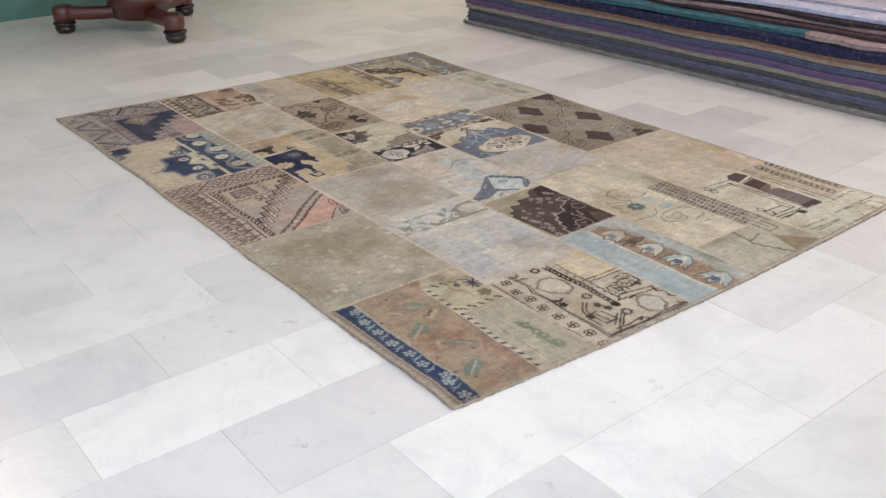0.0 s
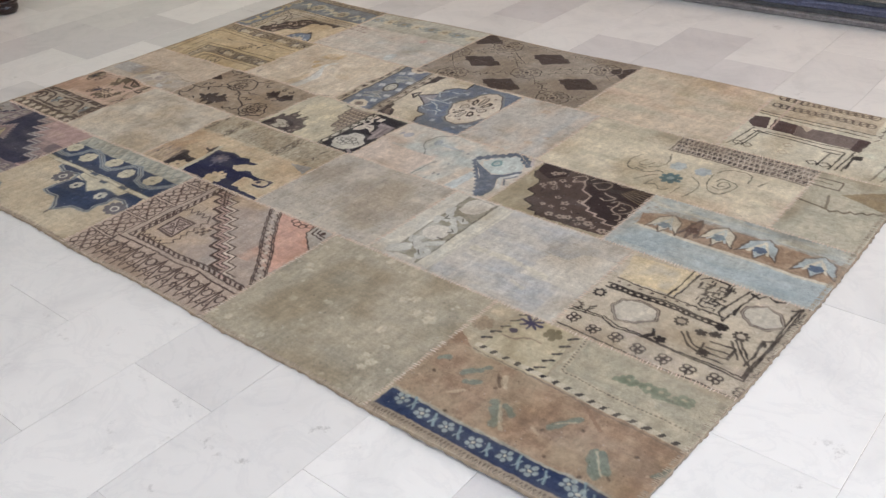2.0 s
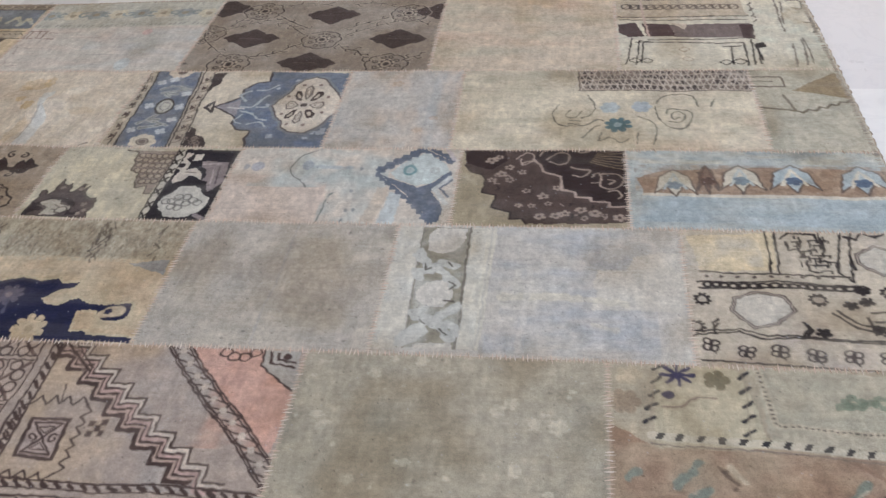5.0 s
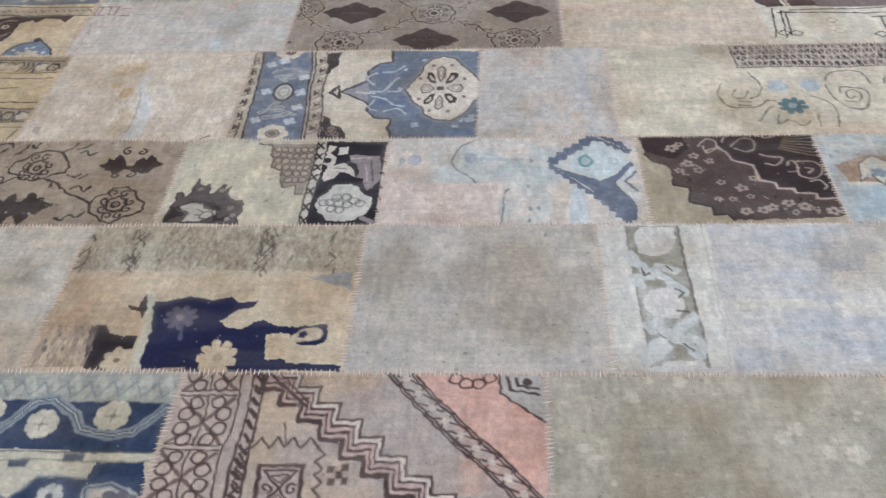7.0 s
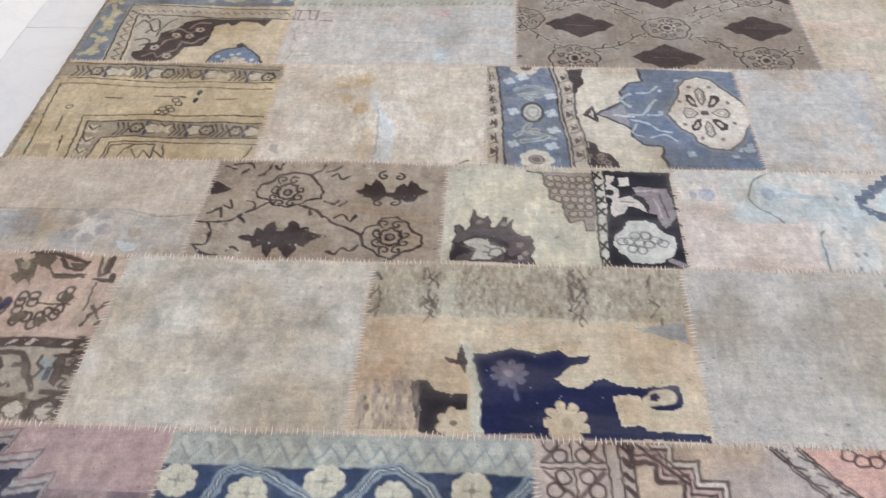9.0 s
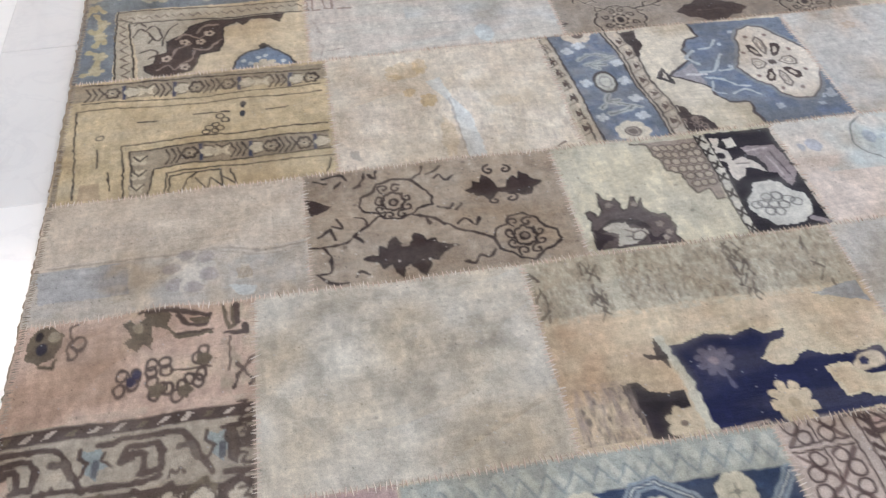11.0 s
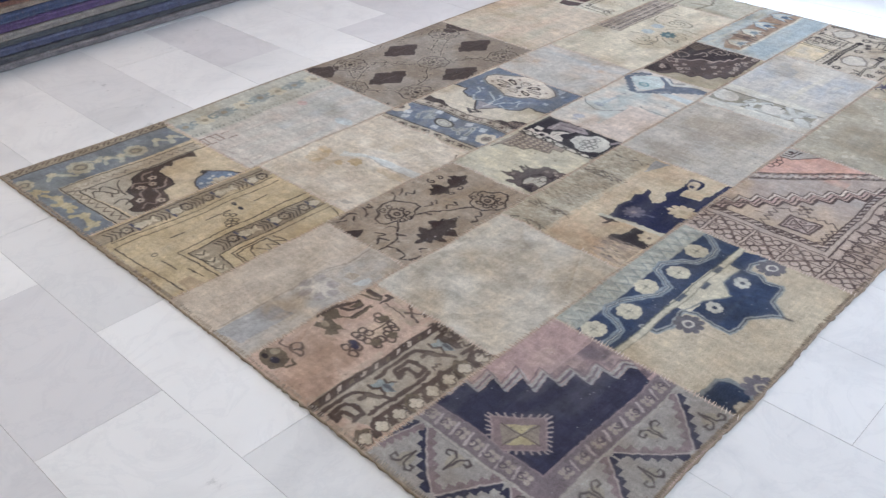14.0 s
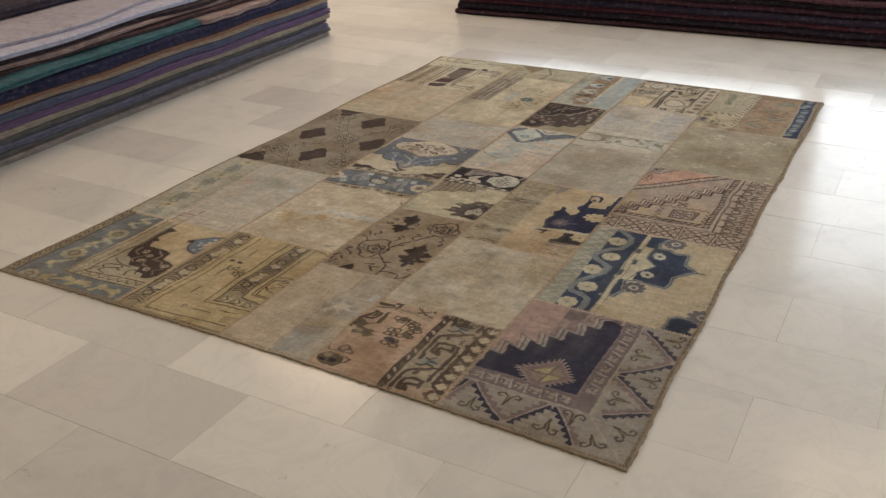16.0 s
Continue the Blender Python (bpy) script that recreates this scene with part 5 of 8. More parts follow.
for line in ([(0.34, 0.871), (0.4, 0.962), (0.453, 0.94), (0.449, 0.841), (0.393, 0.786), (0.372, 0.87)], [(0.492, 0.925), (0.521, 1.01)], [(0.539, 0.867), (0.595, 0.958), (0.656, 0.936), (0.658, 0.851), (0.611, 0.796), (0.56, 0.839)], [(0.695, 0.978), (0.739, 0.955), (0.796, 1.005)], [(0.682, 0.767), (0.735, 0.746), (0.788, 0.725), (0.749, 0.644), (0.689, 0.659)], [(0.795, 0.644), (0.836, 0.697), (0.845, 0.577), (0.796, 0.564)], [(0.848, 0.676), (0.913, 0.689), (0.965, 0.641), (0.97, 0.542), (0.902, 0.479), (0.844, 0.525), (0.851, 0.61)], [(0.891, 0.609), (0.924, 0.589), (0.9, 0.543)], [(0.896, 0.447), (0.944, 0.459), (0.973, 0.383), (0.952, 0.352)], [(0.379, 0.8), (0.439, 0.841), (0.49, 0.798)]):
    s.stroke(bend(line), 0.65, LACE, ragged=0.3)
for c in ((0.192, 0.846), (0.23, 0.894), (0.267, 0.666), (0.319, 0.585), (0.395, 0.684), (0.309, 0.753), (0.425, 0.453), (0.458, 0.265), (0.553, 0.295), (0.602, 0.143), (0.651, 0.173), (0.732, 0.214), (0.757, 0.112), (0.864, 0.141), (0.384, 0.266), (0.522, 0.389), (0.812, 0.171), (0.512, 0.132), (0.945, 0.111), (0.598, 0.483), (0.21, 0.587)):
    s.blossom(c, s.rng.uniform(1.0, 1.8), 5, LACE, 0.55, c[0] * 40, 0.9, 0.85).oval(c, 0.45, 0.45, COCOA)
for _ in range(40):
    c = (s.rng.uniform(0.15, 0.98), s.rng.uniform(0.03, 0.7))
    if c[0] * 0.9 + c[1] > 0.62 and c[1] < 0.95 - c[0] * 0.75:
        s.stroke([c, (c[0] + s.rng.uniform(-0.03, 0.03), c[1] + s.rng.uniform(-0.05, 0.05))], 0.6, (48, 34, 34) if _ % 2 else LACE, much=0.8, ragged=0.5)
for k in range(7):
    a, b = (0.789, 0.834), (1.002, 0.986)
    s.stroke([(a[0] + 0.006 * k, a[1] + 0.02 * k), (b[0] + 0.02, b[1] - 0.05 * (6 - k) + 0.03)], 0.4, (150, 128, 96), ragged=0.3)
s.make(rug, "dark chocolate-brown piece with stepped tan corner")

s = Piece(2, 2, (210, 200, 188), (200, 196, 188))
s.field(0, 0, 0.46, 0.6, (212, 194, 182), 0.8).mottle((176, 192, 194), 0.08, 0.8, where=s.inside(0.1, 0.45, 0.7, 1)).mottle((184, 196, 196), 0.06, 0.6, where=s.inside(0.45, 0, 0.7, 0.6)).fill([(0.673, 0.465), (0.723, 0.464), (0.702, 0.005), (0.641, 0.006)], (204, 180, 152), 0.5).fill([(0.725, 0.4), (0.778, 0.368), (0.774, 0.005), (0.713, 0.005)], (178, 200, 212), 0.7)
s.stroke(bend([(0.465, -0.009), (0.472, 0.31), (0.488, 0.373)]), 0.6, (130, 140, 138), ragged=0.6).stroke(bend([(0.346, 0.953), (0.294, 0.868), (0.269, 0.742), (0.264, 0.674), (0.288, 0.592), (0.329, 0.525), (0.357, 0.439)]), 0.5, (128, 130, 130), ragged=0.7).oval((0.108, 0.726), 1.9, 2.6, (150, 160, 184), much=0.7).oval((0.337, 0.741), 1.6, 2.2, (144, 156, 176), much=0.7).stroke([(0.376, 0.719), (0.523, 0.722)], 1.6, (156, 172, 184), much=0.7, ragged=0.5).oval((0.058, 0.713), 0.8, 1.6, (148, 156, 176), much=0.7)
for c in ((0.571, 0.155), (0.565, 0.036), (0.563, 0.403), (0.579, 0.714), (0.602, 0.154)):
    s.oval(c, 0.5, 0.8, (112, 124, 136), much=0.8)
s.mottle((150, 172, 176), 0.05, 0.5, where=s.inside(0.58, 0.2, 0.72, 0.55)).fill([(0.712, 0.677), (0.785, 0.855), (0.856, 0.939), (0.95, 0.781), (0.967, 0.691), (0.893, 0.539), (0.826, 0.495), (0.742, 0.595)], (190, 204, 206))
INDIGO = (100, 114, 138)
for a, b, n, d, f in (((0.656, 0.685), (0.847, 0.989), 6, 2.2, 1), ((0.847, 0.989), (0.974, 0.808), 4, 2.0, 1), ((0.656, 0.685), (0.847, 0.989), 6, 1.6, -1), ((0.847, 0.975), (0.974, 0.808), 4, 1.4, -1), ((0.656, 0.685), (0.938, 0.02), 11, 1.8, -1)):
    serrated(s, a, b, n, d, INDIGO, f)
s.fill([(0.656, 0.685), (0.71, 0.609), (0.773, 0.542), (0.836, 0.475), (0.905, 0.552), (0.974, 0.705), (0.98, 0.644), (0.911, 0.474), (0.897, 0.41), (0.934, 0.302), (0.964, 0.18), (0.955, 0.032), (0.919, 0.044), (0.884, 0.151), (0.827, 0.273), (0.779, 0.412), (0.719, 0.543)], INDIGO).mottle((126, 136, 154), 0.02, 0.5, where=s.inside(0.75, 0.05, 1, 0.6) * (s.col[..., 2] < 0.3))
s.stroke([(0.973, 0.604), (0.91, 0.448), (0.969, 0.258)], 1.6, (202, 208, 210)).stroke([(0.982, 0.577), (0.934, 0.46), (0.974, 0.345)], 0.8, INDIGO).oval((0.793, 0.702), 1.5, 1.9, (96, 150, 158), 1.1).oval((0.793, 0.702), 0.8, 1.0, (170, 190, 196)).oval((0.901, 0.7), 1.2, 1.3, (172, 178, 180), 0.6).oval((0.699, 0.704), 0.6, 0.8, (206, 206, 204)).stroke([(0.928, 1.009), (0.976, 0.85)], 1.2, (206, 198, 206), ragged=0.3)
s.make(rug, "pale blue-green piece with a slate arrowhead")

s = Piece(2, 3, (208, 198, 168), (194, 188, 166))
s.mottle((214, 206, 180), 0.05, 0.6, 0.4).mottle((182, 178, 160), 0.05, 0.4, 0.3)
leaf = [(0.045, 0.014), (0.044, 0.156), (0.063, 0.278), (0.046, 0.355), (0.07, 0.374), (0.092, 0.302), (0.113, 0.351), (0.121, 0.517), (0.139, 0.453), (0.164, 0.425), (0.184, 0.45), (0.196, 0.397), (0.196, 0.321), (0.225, 0.344), (0.252, 0.446), (0.268, 0.445), (0.258, 0.342), (0.288, 0.418), (0.296, 0.433), (0.288, 0.351), (0.314, 0.299), (0.34, 0.277), (0.375, 0.285), (0.384, 0.21), (0.393, 0.161), (0.374, 0.09), (0.392, 0.018)]
s.fill(leaf, (104, 90, 88)).stroke(leaf, 0.5, (70, 58, 60), True, ragged=0.5)
s.stroke([(0.089, 0.178), (0.149, 0.238), (0.235, 0.219), (0.274, 0.167)], 1.6, (66, 52, 56), ragged=0.5).fill([(0.058, 0.204), (0.081, 0.154), (0.138, 0.103), (0.08, 0.059), (0.066, 0.013), (0.045, 0.014)], (62, 48, 54)).fill([(0.272, 0.143), (0.286, 0.071), (0.345, 0.115), (0.316, 0.046), (0.26, 0.025)], (68, 54, 60))
s.fill([(0.09, 0.193), (0.126, 0.225), (0.192, 0.226), (0.205, 0.171), (0.262, 0.154), (0.267, 0.096), (0.241, 0.05), (0.175, 0.03), (0.132, 0.033), (0.151, 0.126), (0.11, 0.162)], (192, 184, 168)).stroke([(0.205, 0.123), (0.239, 0.145), (0.263, 0.096), (0.237, 0.05), (0.204, 0.071)], 0.6, (86, 72, 72), True).stroke([(0.175, 0.159), (0.206, 0.137)], 0.5, (96, 82, 80)).stroke([(0.177, 0.101), (0.198, 0.1)], 0.5, (96, 82, 80))
for c in ((0.15, 0.39), (0.255, 0.383), (0.331, 0.189), (0.356, 0.115), (0.333, 0.068)):
    s.blossom(c, 0.9, 5, (150, 136, 126), 0.5)
s.motes(12, 0.3, 0.6, (84, 70, 72), 0.5)
comb = [(0.352, 0.952), (0.426, 0.924), (0.428, 0.807), (0.45, 0.749), (0.455, 0.637), (0.507, 0.601), (0.516, 0.493), (0.535, 0.408), (0.593, 0.425), (0.597, 0.322), (0.637, 0.32), (0.666, 0.95)]
s.fill(comb, (160, 144, 132)).stroke(comb[:-1], 0.6, (84, 70, 66), ragged=0.3)
for line in ([(0.44, 0.876), (0.642, 0.863)], [(0.444, 0.801), (0.64, 0.794)], [(0.459, 0.726), (0.639, 0.72)], [(0.473, 0.647), (0.638, 0.648)], [(0.522, 0.573), (0.637, 0.572)], [(0.534, 0.492), (0.635, 0.497)]):
    (ua, va), (ub, vb) = line
    n = max(2, round((ub - ua) * s.w / 0.019))
    for i in range(n):
        t = (i + 0.5) / n
        s.oval((ua + (ub - ua) * t, va), 0.85, 0.95, (186, 170, 148), much=0.8).oval((ua + (ub - ua) * t, va), 1.0, 1.1, (104, 88, 82), 0.45)
s.fill([(0.649, 0.969), (0.704, 0.966), (0.684, 0.001), (0.642, 0.004)], (204, 198, 184)).stroke([(0.652, 0.969), (0.646, 0.004)], 0.6, INK).stroke([(0.7, 0.966), (0.684, 0.001)], 0.5, INK)
for c in ((0.669, 0.92), (0.669, 0.787), (0.67, 0.646), (0.668, 0.521), (0.667, 0.359), (0.666, 0.189), (0.667, 0.045)):
    for k in (-1, 1):
        s.stroke([(c[0] - 0.014, c[1] - 0.035 * k), (c[0] + 0.014, c[1] + 0.035 * k)], 0.8, INK)
s.fill([(0.7, 0.966), (0.984, 0.948), (0.979, -0.015), (0.684, 0.001)], (40, 32, 46)).fill([(0.984, 0.948), (1.039, 0.944), (1.01, -0.017), (0.979, -0.015)], (200, 188, 172))
for c in ((1.005, 0.698), (0.998, 0.56), (0.993, 0.417), (0.995, 0.284), (0.992, 0.136)):
    s.stroke([(c[0] - 0.018, c[1] + 0.02), (c[0] + 0.012, c[1] - 0.03)], 1.0, INK, ragged=0.4)
s.fill([(0.71, 0.918), (0.744, 0.904), (0.723, 0.812), (0.747, 0.77), (0.742, 0.658), (0.792, 0.683), (0.83, 0.625), (0.868, 0.514), (0.819, 0.56), (0.775, 0.574), (0.769, 0.51), (0.725, 0.47), (0.703, 0.524), (0.714, 0.66), (0.695, 0.689)], (206, 196, 186)).fill([(0.757, 0.879), (0.806, 0.888), (0.805, 0.795), (0.757, 0.787)], (208, 200, 188)).oval((0.711, 0.733), 1.0, 1.2, (46, 36, 48))
s.fill([(0.813, 0.783), (0.962, 0.785), (0.981, 0.508), (0.932, 0.364), (0.911, 0.433), (0.9, 0.502), (0.868, 0.514), (0.871, 0.595), (0.85, 0.679), (0.817, 0.693)], (148, 134, 138)).stroke([(0.824, 0.737), (0.922, 0.759)], 0.5, (190, 178, 174)).stroke([(0.92, 0.72), (0.947, 0.483)], 0.5, (88, 76, 84)).stroke([(0.896, 0.676), (0.92, 0.485)], 0.5, (186, 172, 170)).stroke([(0.748, 0.619), (0.805, 0.616)], 0.4, (80, 66, 70))
s.fill([(0.774, 0.425), (0.855, 0.436), (0.886, 0.418), (0.914, 0.329), (0.949, 0.302), (0.959, 0.191), (0.934, 0.105), (0.882, 0.037), (0.817, 0.031), (0.777, 0.043), (0.755, 0.106), (0.724, 0.142), (0.709, 0.216), (0.721, 0.29), (0.758, 0.354)], (200, 198, 190))
for c in ((0.805, 0.3), (0.847, 0.298), (0.776, 0.237), (0.819, 0.229), (0.854, 0.217), (0.788, 0.172), (0.827, 0.16), (0.747, 0.233), (0.907, 0.229), (0.883, 0.255)):
    s.blossom(c, 1.15, 6, (112, 108, 108), 0.1, 0, 1, 1, 0.45)
s.stroke([(0.929, 0.058), (0.963, 0.009)], 1.6, (150, 138, 146), ragged=0.4)
s.make(rug, "yellow-cream flower piece with an inky oval-medallion column")

s = Piece(2, 4, (166, 146, 124), (156, 136, 116))
s.mottle((178, 158, 134), 0.06, 0.5).mottle((182, 168, 148), 0.015, 0.35)
MARK = (64, 46, 44)
for pts in ([(0.199, 0.673), (0.212, 0.739), (0.266, 0.78), (0.286, 0.836), (0.348, 0.86), (0.421, 0.85), (0.456, 0.768), (0.486, 0.682), (0.485, 0.6), (0.437, 0.587), (0.405, 0.541), (0.358, 0.507), (0.298, 0.516), (0.274, 0.571), (0.218, 0.607), (0.199, 0.673)], [(0.678, 0.227), (0.694, 0.301), (0.743, 0.333), (0.759, 0.393), (0.813, 0.415), (0.864, 0.366), (0.882, 0.289), (0.922, 0.237), (0.929, 0.163), (0.895, 0.108), (0.853, 0.082), (0.811, 0.019), (0.761, 0.054), (0.732, 0.103), (0.691, 0.139), (0.678, 0.227)]):
    s.stroke(pts, 0.8, MARK, ragged=0.3)
for c, r in (((0.338, 0.67), 1.0), ((0.803, 0.225), 1.0)):
    s.blossom(c, 2.6, 8, MARK, 0.15, 0, 1.05, 1, 0.8).oval(c, 1.3, 1.3, MARK).blossom(c, 0.8, 4, (150, 130, 112), 0.3)
    for du, dv in ((-0.055, 0.03), (0.055, 0.03), (-0.055, -0.05), (0.055, -0.05), (0.02, 0.11), (-0.02, -0.12), (-0.03, 0.12), (0.03, -0.12)):
        s.curl((c[0] + du, c[1] + dv), 1.5, MARK, 0.65, du * 40, 1 if du > 0 else -1)
palm = [(0.195, 0.198), (0.225, 0.225), (0.25, 0.214), (0.26, 0.278), (0.29, 0.261), (0.295, 0.31), (0.321, 0.339), (0.34, 0.288), (0.366, 0.256), (0.39, 0.294), (0.399, 0.344), (0.431, 0.317), (0.441, 0.266), (0.47, 0.28), (0.475, 0.23), (0.537, 0.197), (0.486, 0.166), (0.466, 0.119), (0.439, 0.135), (0.436, 0.074), (0.417, 0.014), (0.396, 0.062), (0.369, 0.125), (0.343, 0.103), (0.331, 0.033), (0.305, 0.081), (0.295, 0.144), (0.261, 0.117), (0.248, 0.166)]
tail = [(0.623, 0.69), (0.656, 0.71), (0.663, 0.754), (0.69, 0.741), (0.702, 0.808), (0.724, 0.795), (0.739, 0.738), (0.756, 0.692), (0.791, 0.69), (0.806, 0.745), (0.829, 0.766), (0.85, 0.731), (0.859, 0.809), (0.88, 0.768), (0.9, 0.727), (0.932, 0.697), (0.891, 0.656), (0.88, 0.596), (0.851, 0.587), (0.83, 0.621), (0.802, 0.634), (0.755, 0.659), (0.732, 0.611), (0.705, 0.597), (0.688, 0.631), (0.662, 0.632)]
for shape in (palm, tail):
    s.fill(shape, (74, 54, 50)).stroke(shape, 0.6, (56, 40, 40), True, ragged=0.4)
for c in ((0.359, 0.271), (0.783, 0.735), (0.78, 0.625)):
    s.oval(c, 0.9, 0.7, (158, 140, 120), much=0.8)
for c, f in (((0.737, 0.852), 1), ((0.804, 0.847), -1), ((0.731, 0.574), 1), ((0.801, 0.58), -1)):
    s.curl(c, 1.6, MARK, 0.8, 1.5, f)
s.fill([(-0.008, 0.787), (0.02, 0.768), (0.092, 0.691), (0.062, 0.649), (0.009, 0.62)], (76, 56, 52))
for pts in ([(0.224, 0.468), (0.21, 0.537), (0.176, 0.566)], [(0.225, 0.458), (0.264, 0.534), (0.296, 0.548)], [(0.008, 0.343), (0.073, 0.324), (0.135, 0.335), (0.184, 0.408), (0.224, 0.468)], [(0.045, 0.417), (0.084, 0.466), (0.101, 0.373)], [(0.094, 0.492), (0.128, 0.464), (0.111, 0.56)], [(0.164, 0.384), (0.199, 0.331)], [(0.037, 0.097), (0.075, 0.128), (0.077, 0.264), (0.056, 0.325)], [(0.026, 0.098), (0.072, 0.025), (0.123, 0.031)], [(0.151, 0.067), (0.169, 0.113), (0.201, 0.088)], [(0.406, 0.525), (0.454, 0.495), (0.482, 0.467), (0.536, 0.361), (0.579, 0.308), (0.641, 0.269), (0.678, 0.227)], [(0.454, 0.495), (0.461, 0.417)], [(0.482, 0.467), (0.511, 0.388)], [(0.557, 0.385), (0.589, 0.424), (0.621, 0.356), (0.643, 0.421)], [(0.548, 0.067), (0.579, 0.042), (0.609, 0.096), (0.64, 0.085), (0.671, 0.131)], [(0.503, 0.572), (0.546, 0.532), (0.557, 0.585)], [(0.568, 0.515), (0.59, 0.567)], [(0.432, 0.855), (0.465, 0.893), (0.476, 0.951)], [(0.488, 0.88), (0.522, 0.907), (0.545, 0.946)], [(0.511, 0.832), (0.534, 0.865), (0.556, 0.806), (0.59, 0.844)], [(0.196, 0.83), (0.228, 0.868), (0.247, 0.955)], [(0.042, 0.939), (0.091, 0.895)], [(0.076, 0.954), (0.144, 0.962), (0.17, 0.901)], [(0.116, 0.847), (0.148, 0.891)], [(0.26, 0.924), (0.284, 0.894), (0.293, 0.951)]):
    s.stroke(bend(pts), 0.75, MARK, ragged=0.6)
s.motes(60, 0.12, 0.32, (214, 202, 186), 0.85).motes(16, 0.2, 0.45, (96, 78, 70), 0.6)
s.make(rug, "grey-brown piece with dark serrated diamonds and rosettes")

s = Piece(2, 5, (200, 184, 164), (190, 174, 154))
s.mottle((208, 194, 176), 0.05, 0.5, 3.0).mottle((186, 164, 142), 0.06, 0.4, 2.0)
mid = (0.468, 0.427)[1]
s.field(0, 0, 1, mid, (186, 176, 164), 0.8).fill([(0.022, 0.419), (0.342, 0.42), (0.363, 0.161), (0.055, 0.156)], (158, 160, 168), 0.8).mottle((176, 176, 176), 0.05, 0.6, 2.0, where=s.inside(0, 0, 0.95, mid)).mottle((196, 176, 150), 0.05, 0.6, where=s.inside(0.25, 0, 0.95, mid)).stroke([(0.059, 0.448), (0.467, 0.438), (0.68, 0.44), (0.983, 0.39)], 0.7, (150, 140, 132), much=0.7, ragged=0.6).stroke([(0.685, 0.404), (0.964, 0.361)], 0.5, (156, 144, 134), much=0.6, ragged=0.6)
c = (0.579, 0.27)
for k in range(6):
    a = k * math.pi / 3 + 0.3
    s.stroke([c, (c[0] + 0.075 * math.cos(a), c[1] + 0.16 * math.sin(a))], 1.7, (204, 196, 184), much=0.85, ragged=0.4)
    s.oval((c[0] + 0.07 * math.cos(a + 0.5), c[1] + 0.15 * math.sin(a + 0.5)), 2.0, 1.8, (156, 146, 150), much=0.6)
s.fill([(0.759, 0.308), (0.79, 0.306), (0.803, 0.183), (0.741, 0.187)], (212, 196, 170), 0.6).ticks((0.746, 0.235), (0.797, 0.242), 7, 3.0, 0.35, (168, 150, 128), -0.2).fill([(0.716, 0.14), (0.821, 0.11), (0.808, 0.041), (0.757, 0.044)], (196, 206, 210), 0.7)
s.make(rug, "plain beige piece fading to grey-blue")

# -- fourth band --
s = Piece(3, 0, (184, 178, 158), (174, 170, 152))
s.fill([(0.42, 0.72), (0.95, 0.96), (0.98, 0.62)], (152, 132, 98)).stroke([(0.02, 0.5), (0.38, 0.45), (0.3, 0.66)], 1.0, (116, 104, 84)).stroke(zigzag((0.38, 0.45), (0.97, 0.62), 5, 0, -0.03), 1.0, (116, 104, 84))
s.stroke([(0.02, 0.9), (0.35, 0.9), (0.35, 0.78), (0.02, 0.76)], 0.9, (120, 106, 92)).stroke([(0.02, 0.84), (0.24, 0.84)], 0.7, (120, 106, 92))
s.make(rug, "sage-beige piece with an ochre triangle")

s = Piece(3, 1, (206, 194, 168), (196, 184, 162))
s.mottle((222, 212, 188), 0.09, 0.8, 2.5).mottle((164, 158, 138), 0.06, 0.6, 2.5, where=s.inside(0, 0.7, 0.45, 1)).mottle((208, 184, 164), 0.08, 0.6, where=s.inside(0.6, 0, 1, 0.4)).mottle((176, 174, 150), 0.04, 0.4, 2.0)
low = (0.423, 0.719)[1]
left = (0.422, 0.855)[0]
s.field(left, low, 1, 1, (168, 154, 140))
for i in range(24):
    for k in range(4):
        c = (left + 0.012 + (1 - left) * i / 24 + 0.012 * (k % 2), low + 0.035 + (1 - low) * (k + 0.1) / 4)
        s.blossom(c, s.rng.uniform(1.0, 1.7), 4, (70, 56, 56) if s.rng.random() < 0.75 - i * 0.015 else (120, 104, 96), 0.4, s.rng.random() * 3, 1, 0.9)
for i in range(26):
    u = left + (1 - left) * i / 25
    s.stroke([(u - 0.02, low), (u + 0.02, 1)], 0.35, (196, 184, 170), ragged=0.4).stroke([(u + 0.02, low), (u - 0.02, 1)], 0.35, (196, 184, 170), ragged=0.4)
s.stroke([(left, low), (1, low)], 0.6, (104, 90, 82)).stroke([(left, low), (left, 1)], 0.5, (110, 96, 86))
LINE = (120, 116, 102)
s.blossom((0.548, 0.285), 3.6, 8, (84, 124, 136), 0.45, 0.3, 1.2).oval((0.548, 0.285), 1.0, 1.3, (150, 176, 184)).blossom((0.519, 0.507), 3.0, 6, (170, 182, 188), 0.3, 0, 1.1).blossom((0.624, 0.502), 3.0, 6, (168, 180, 190), 0.3, 0, 1.1)
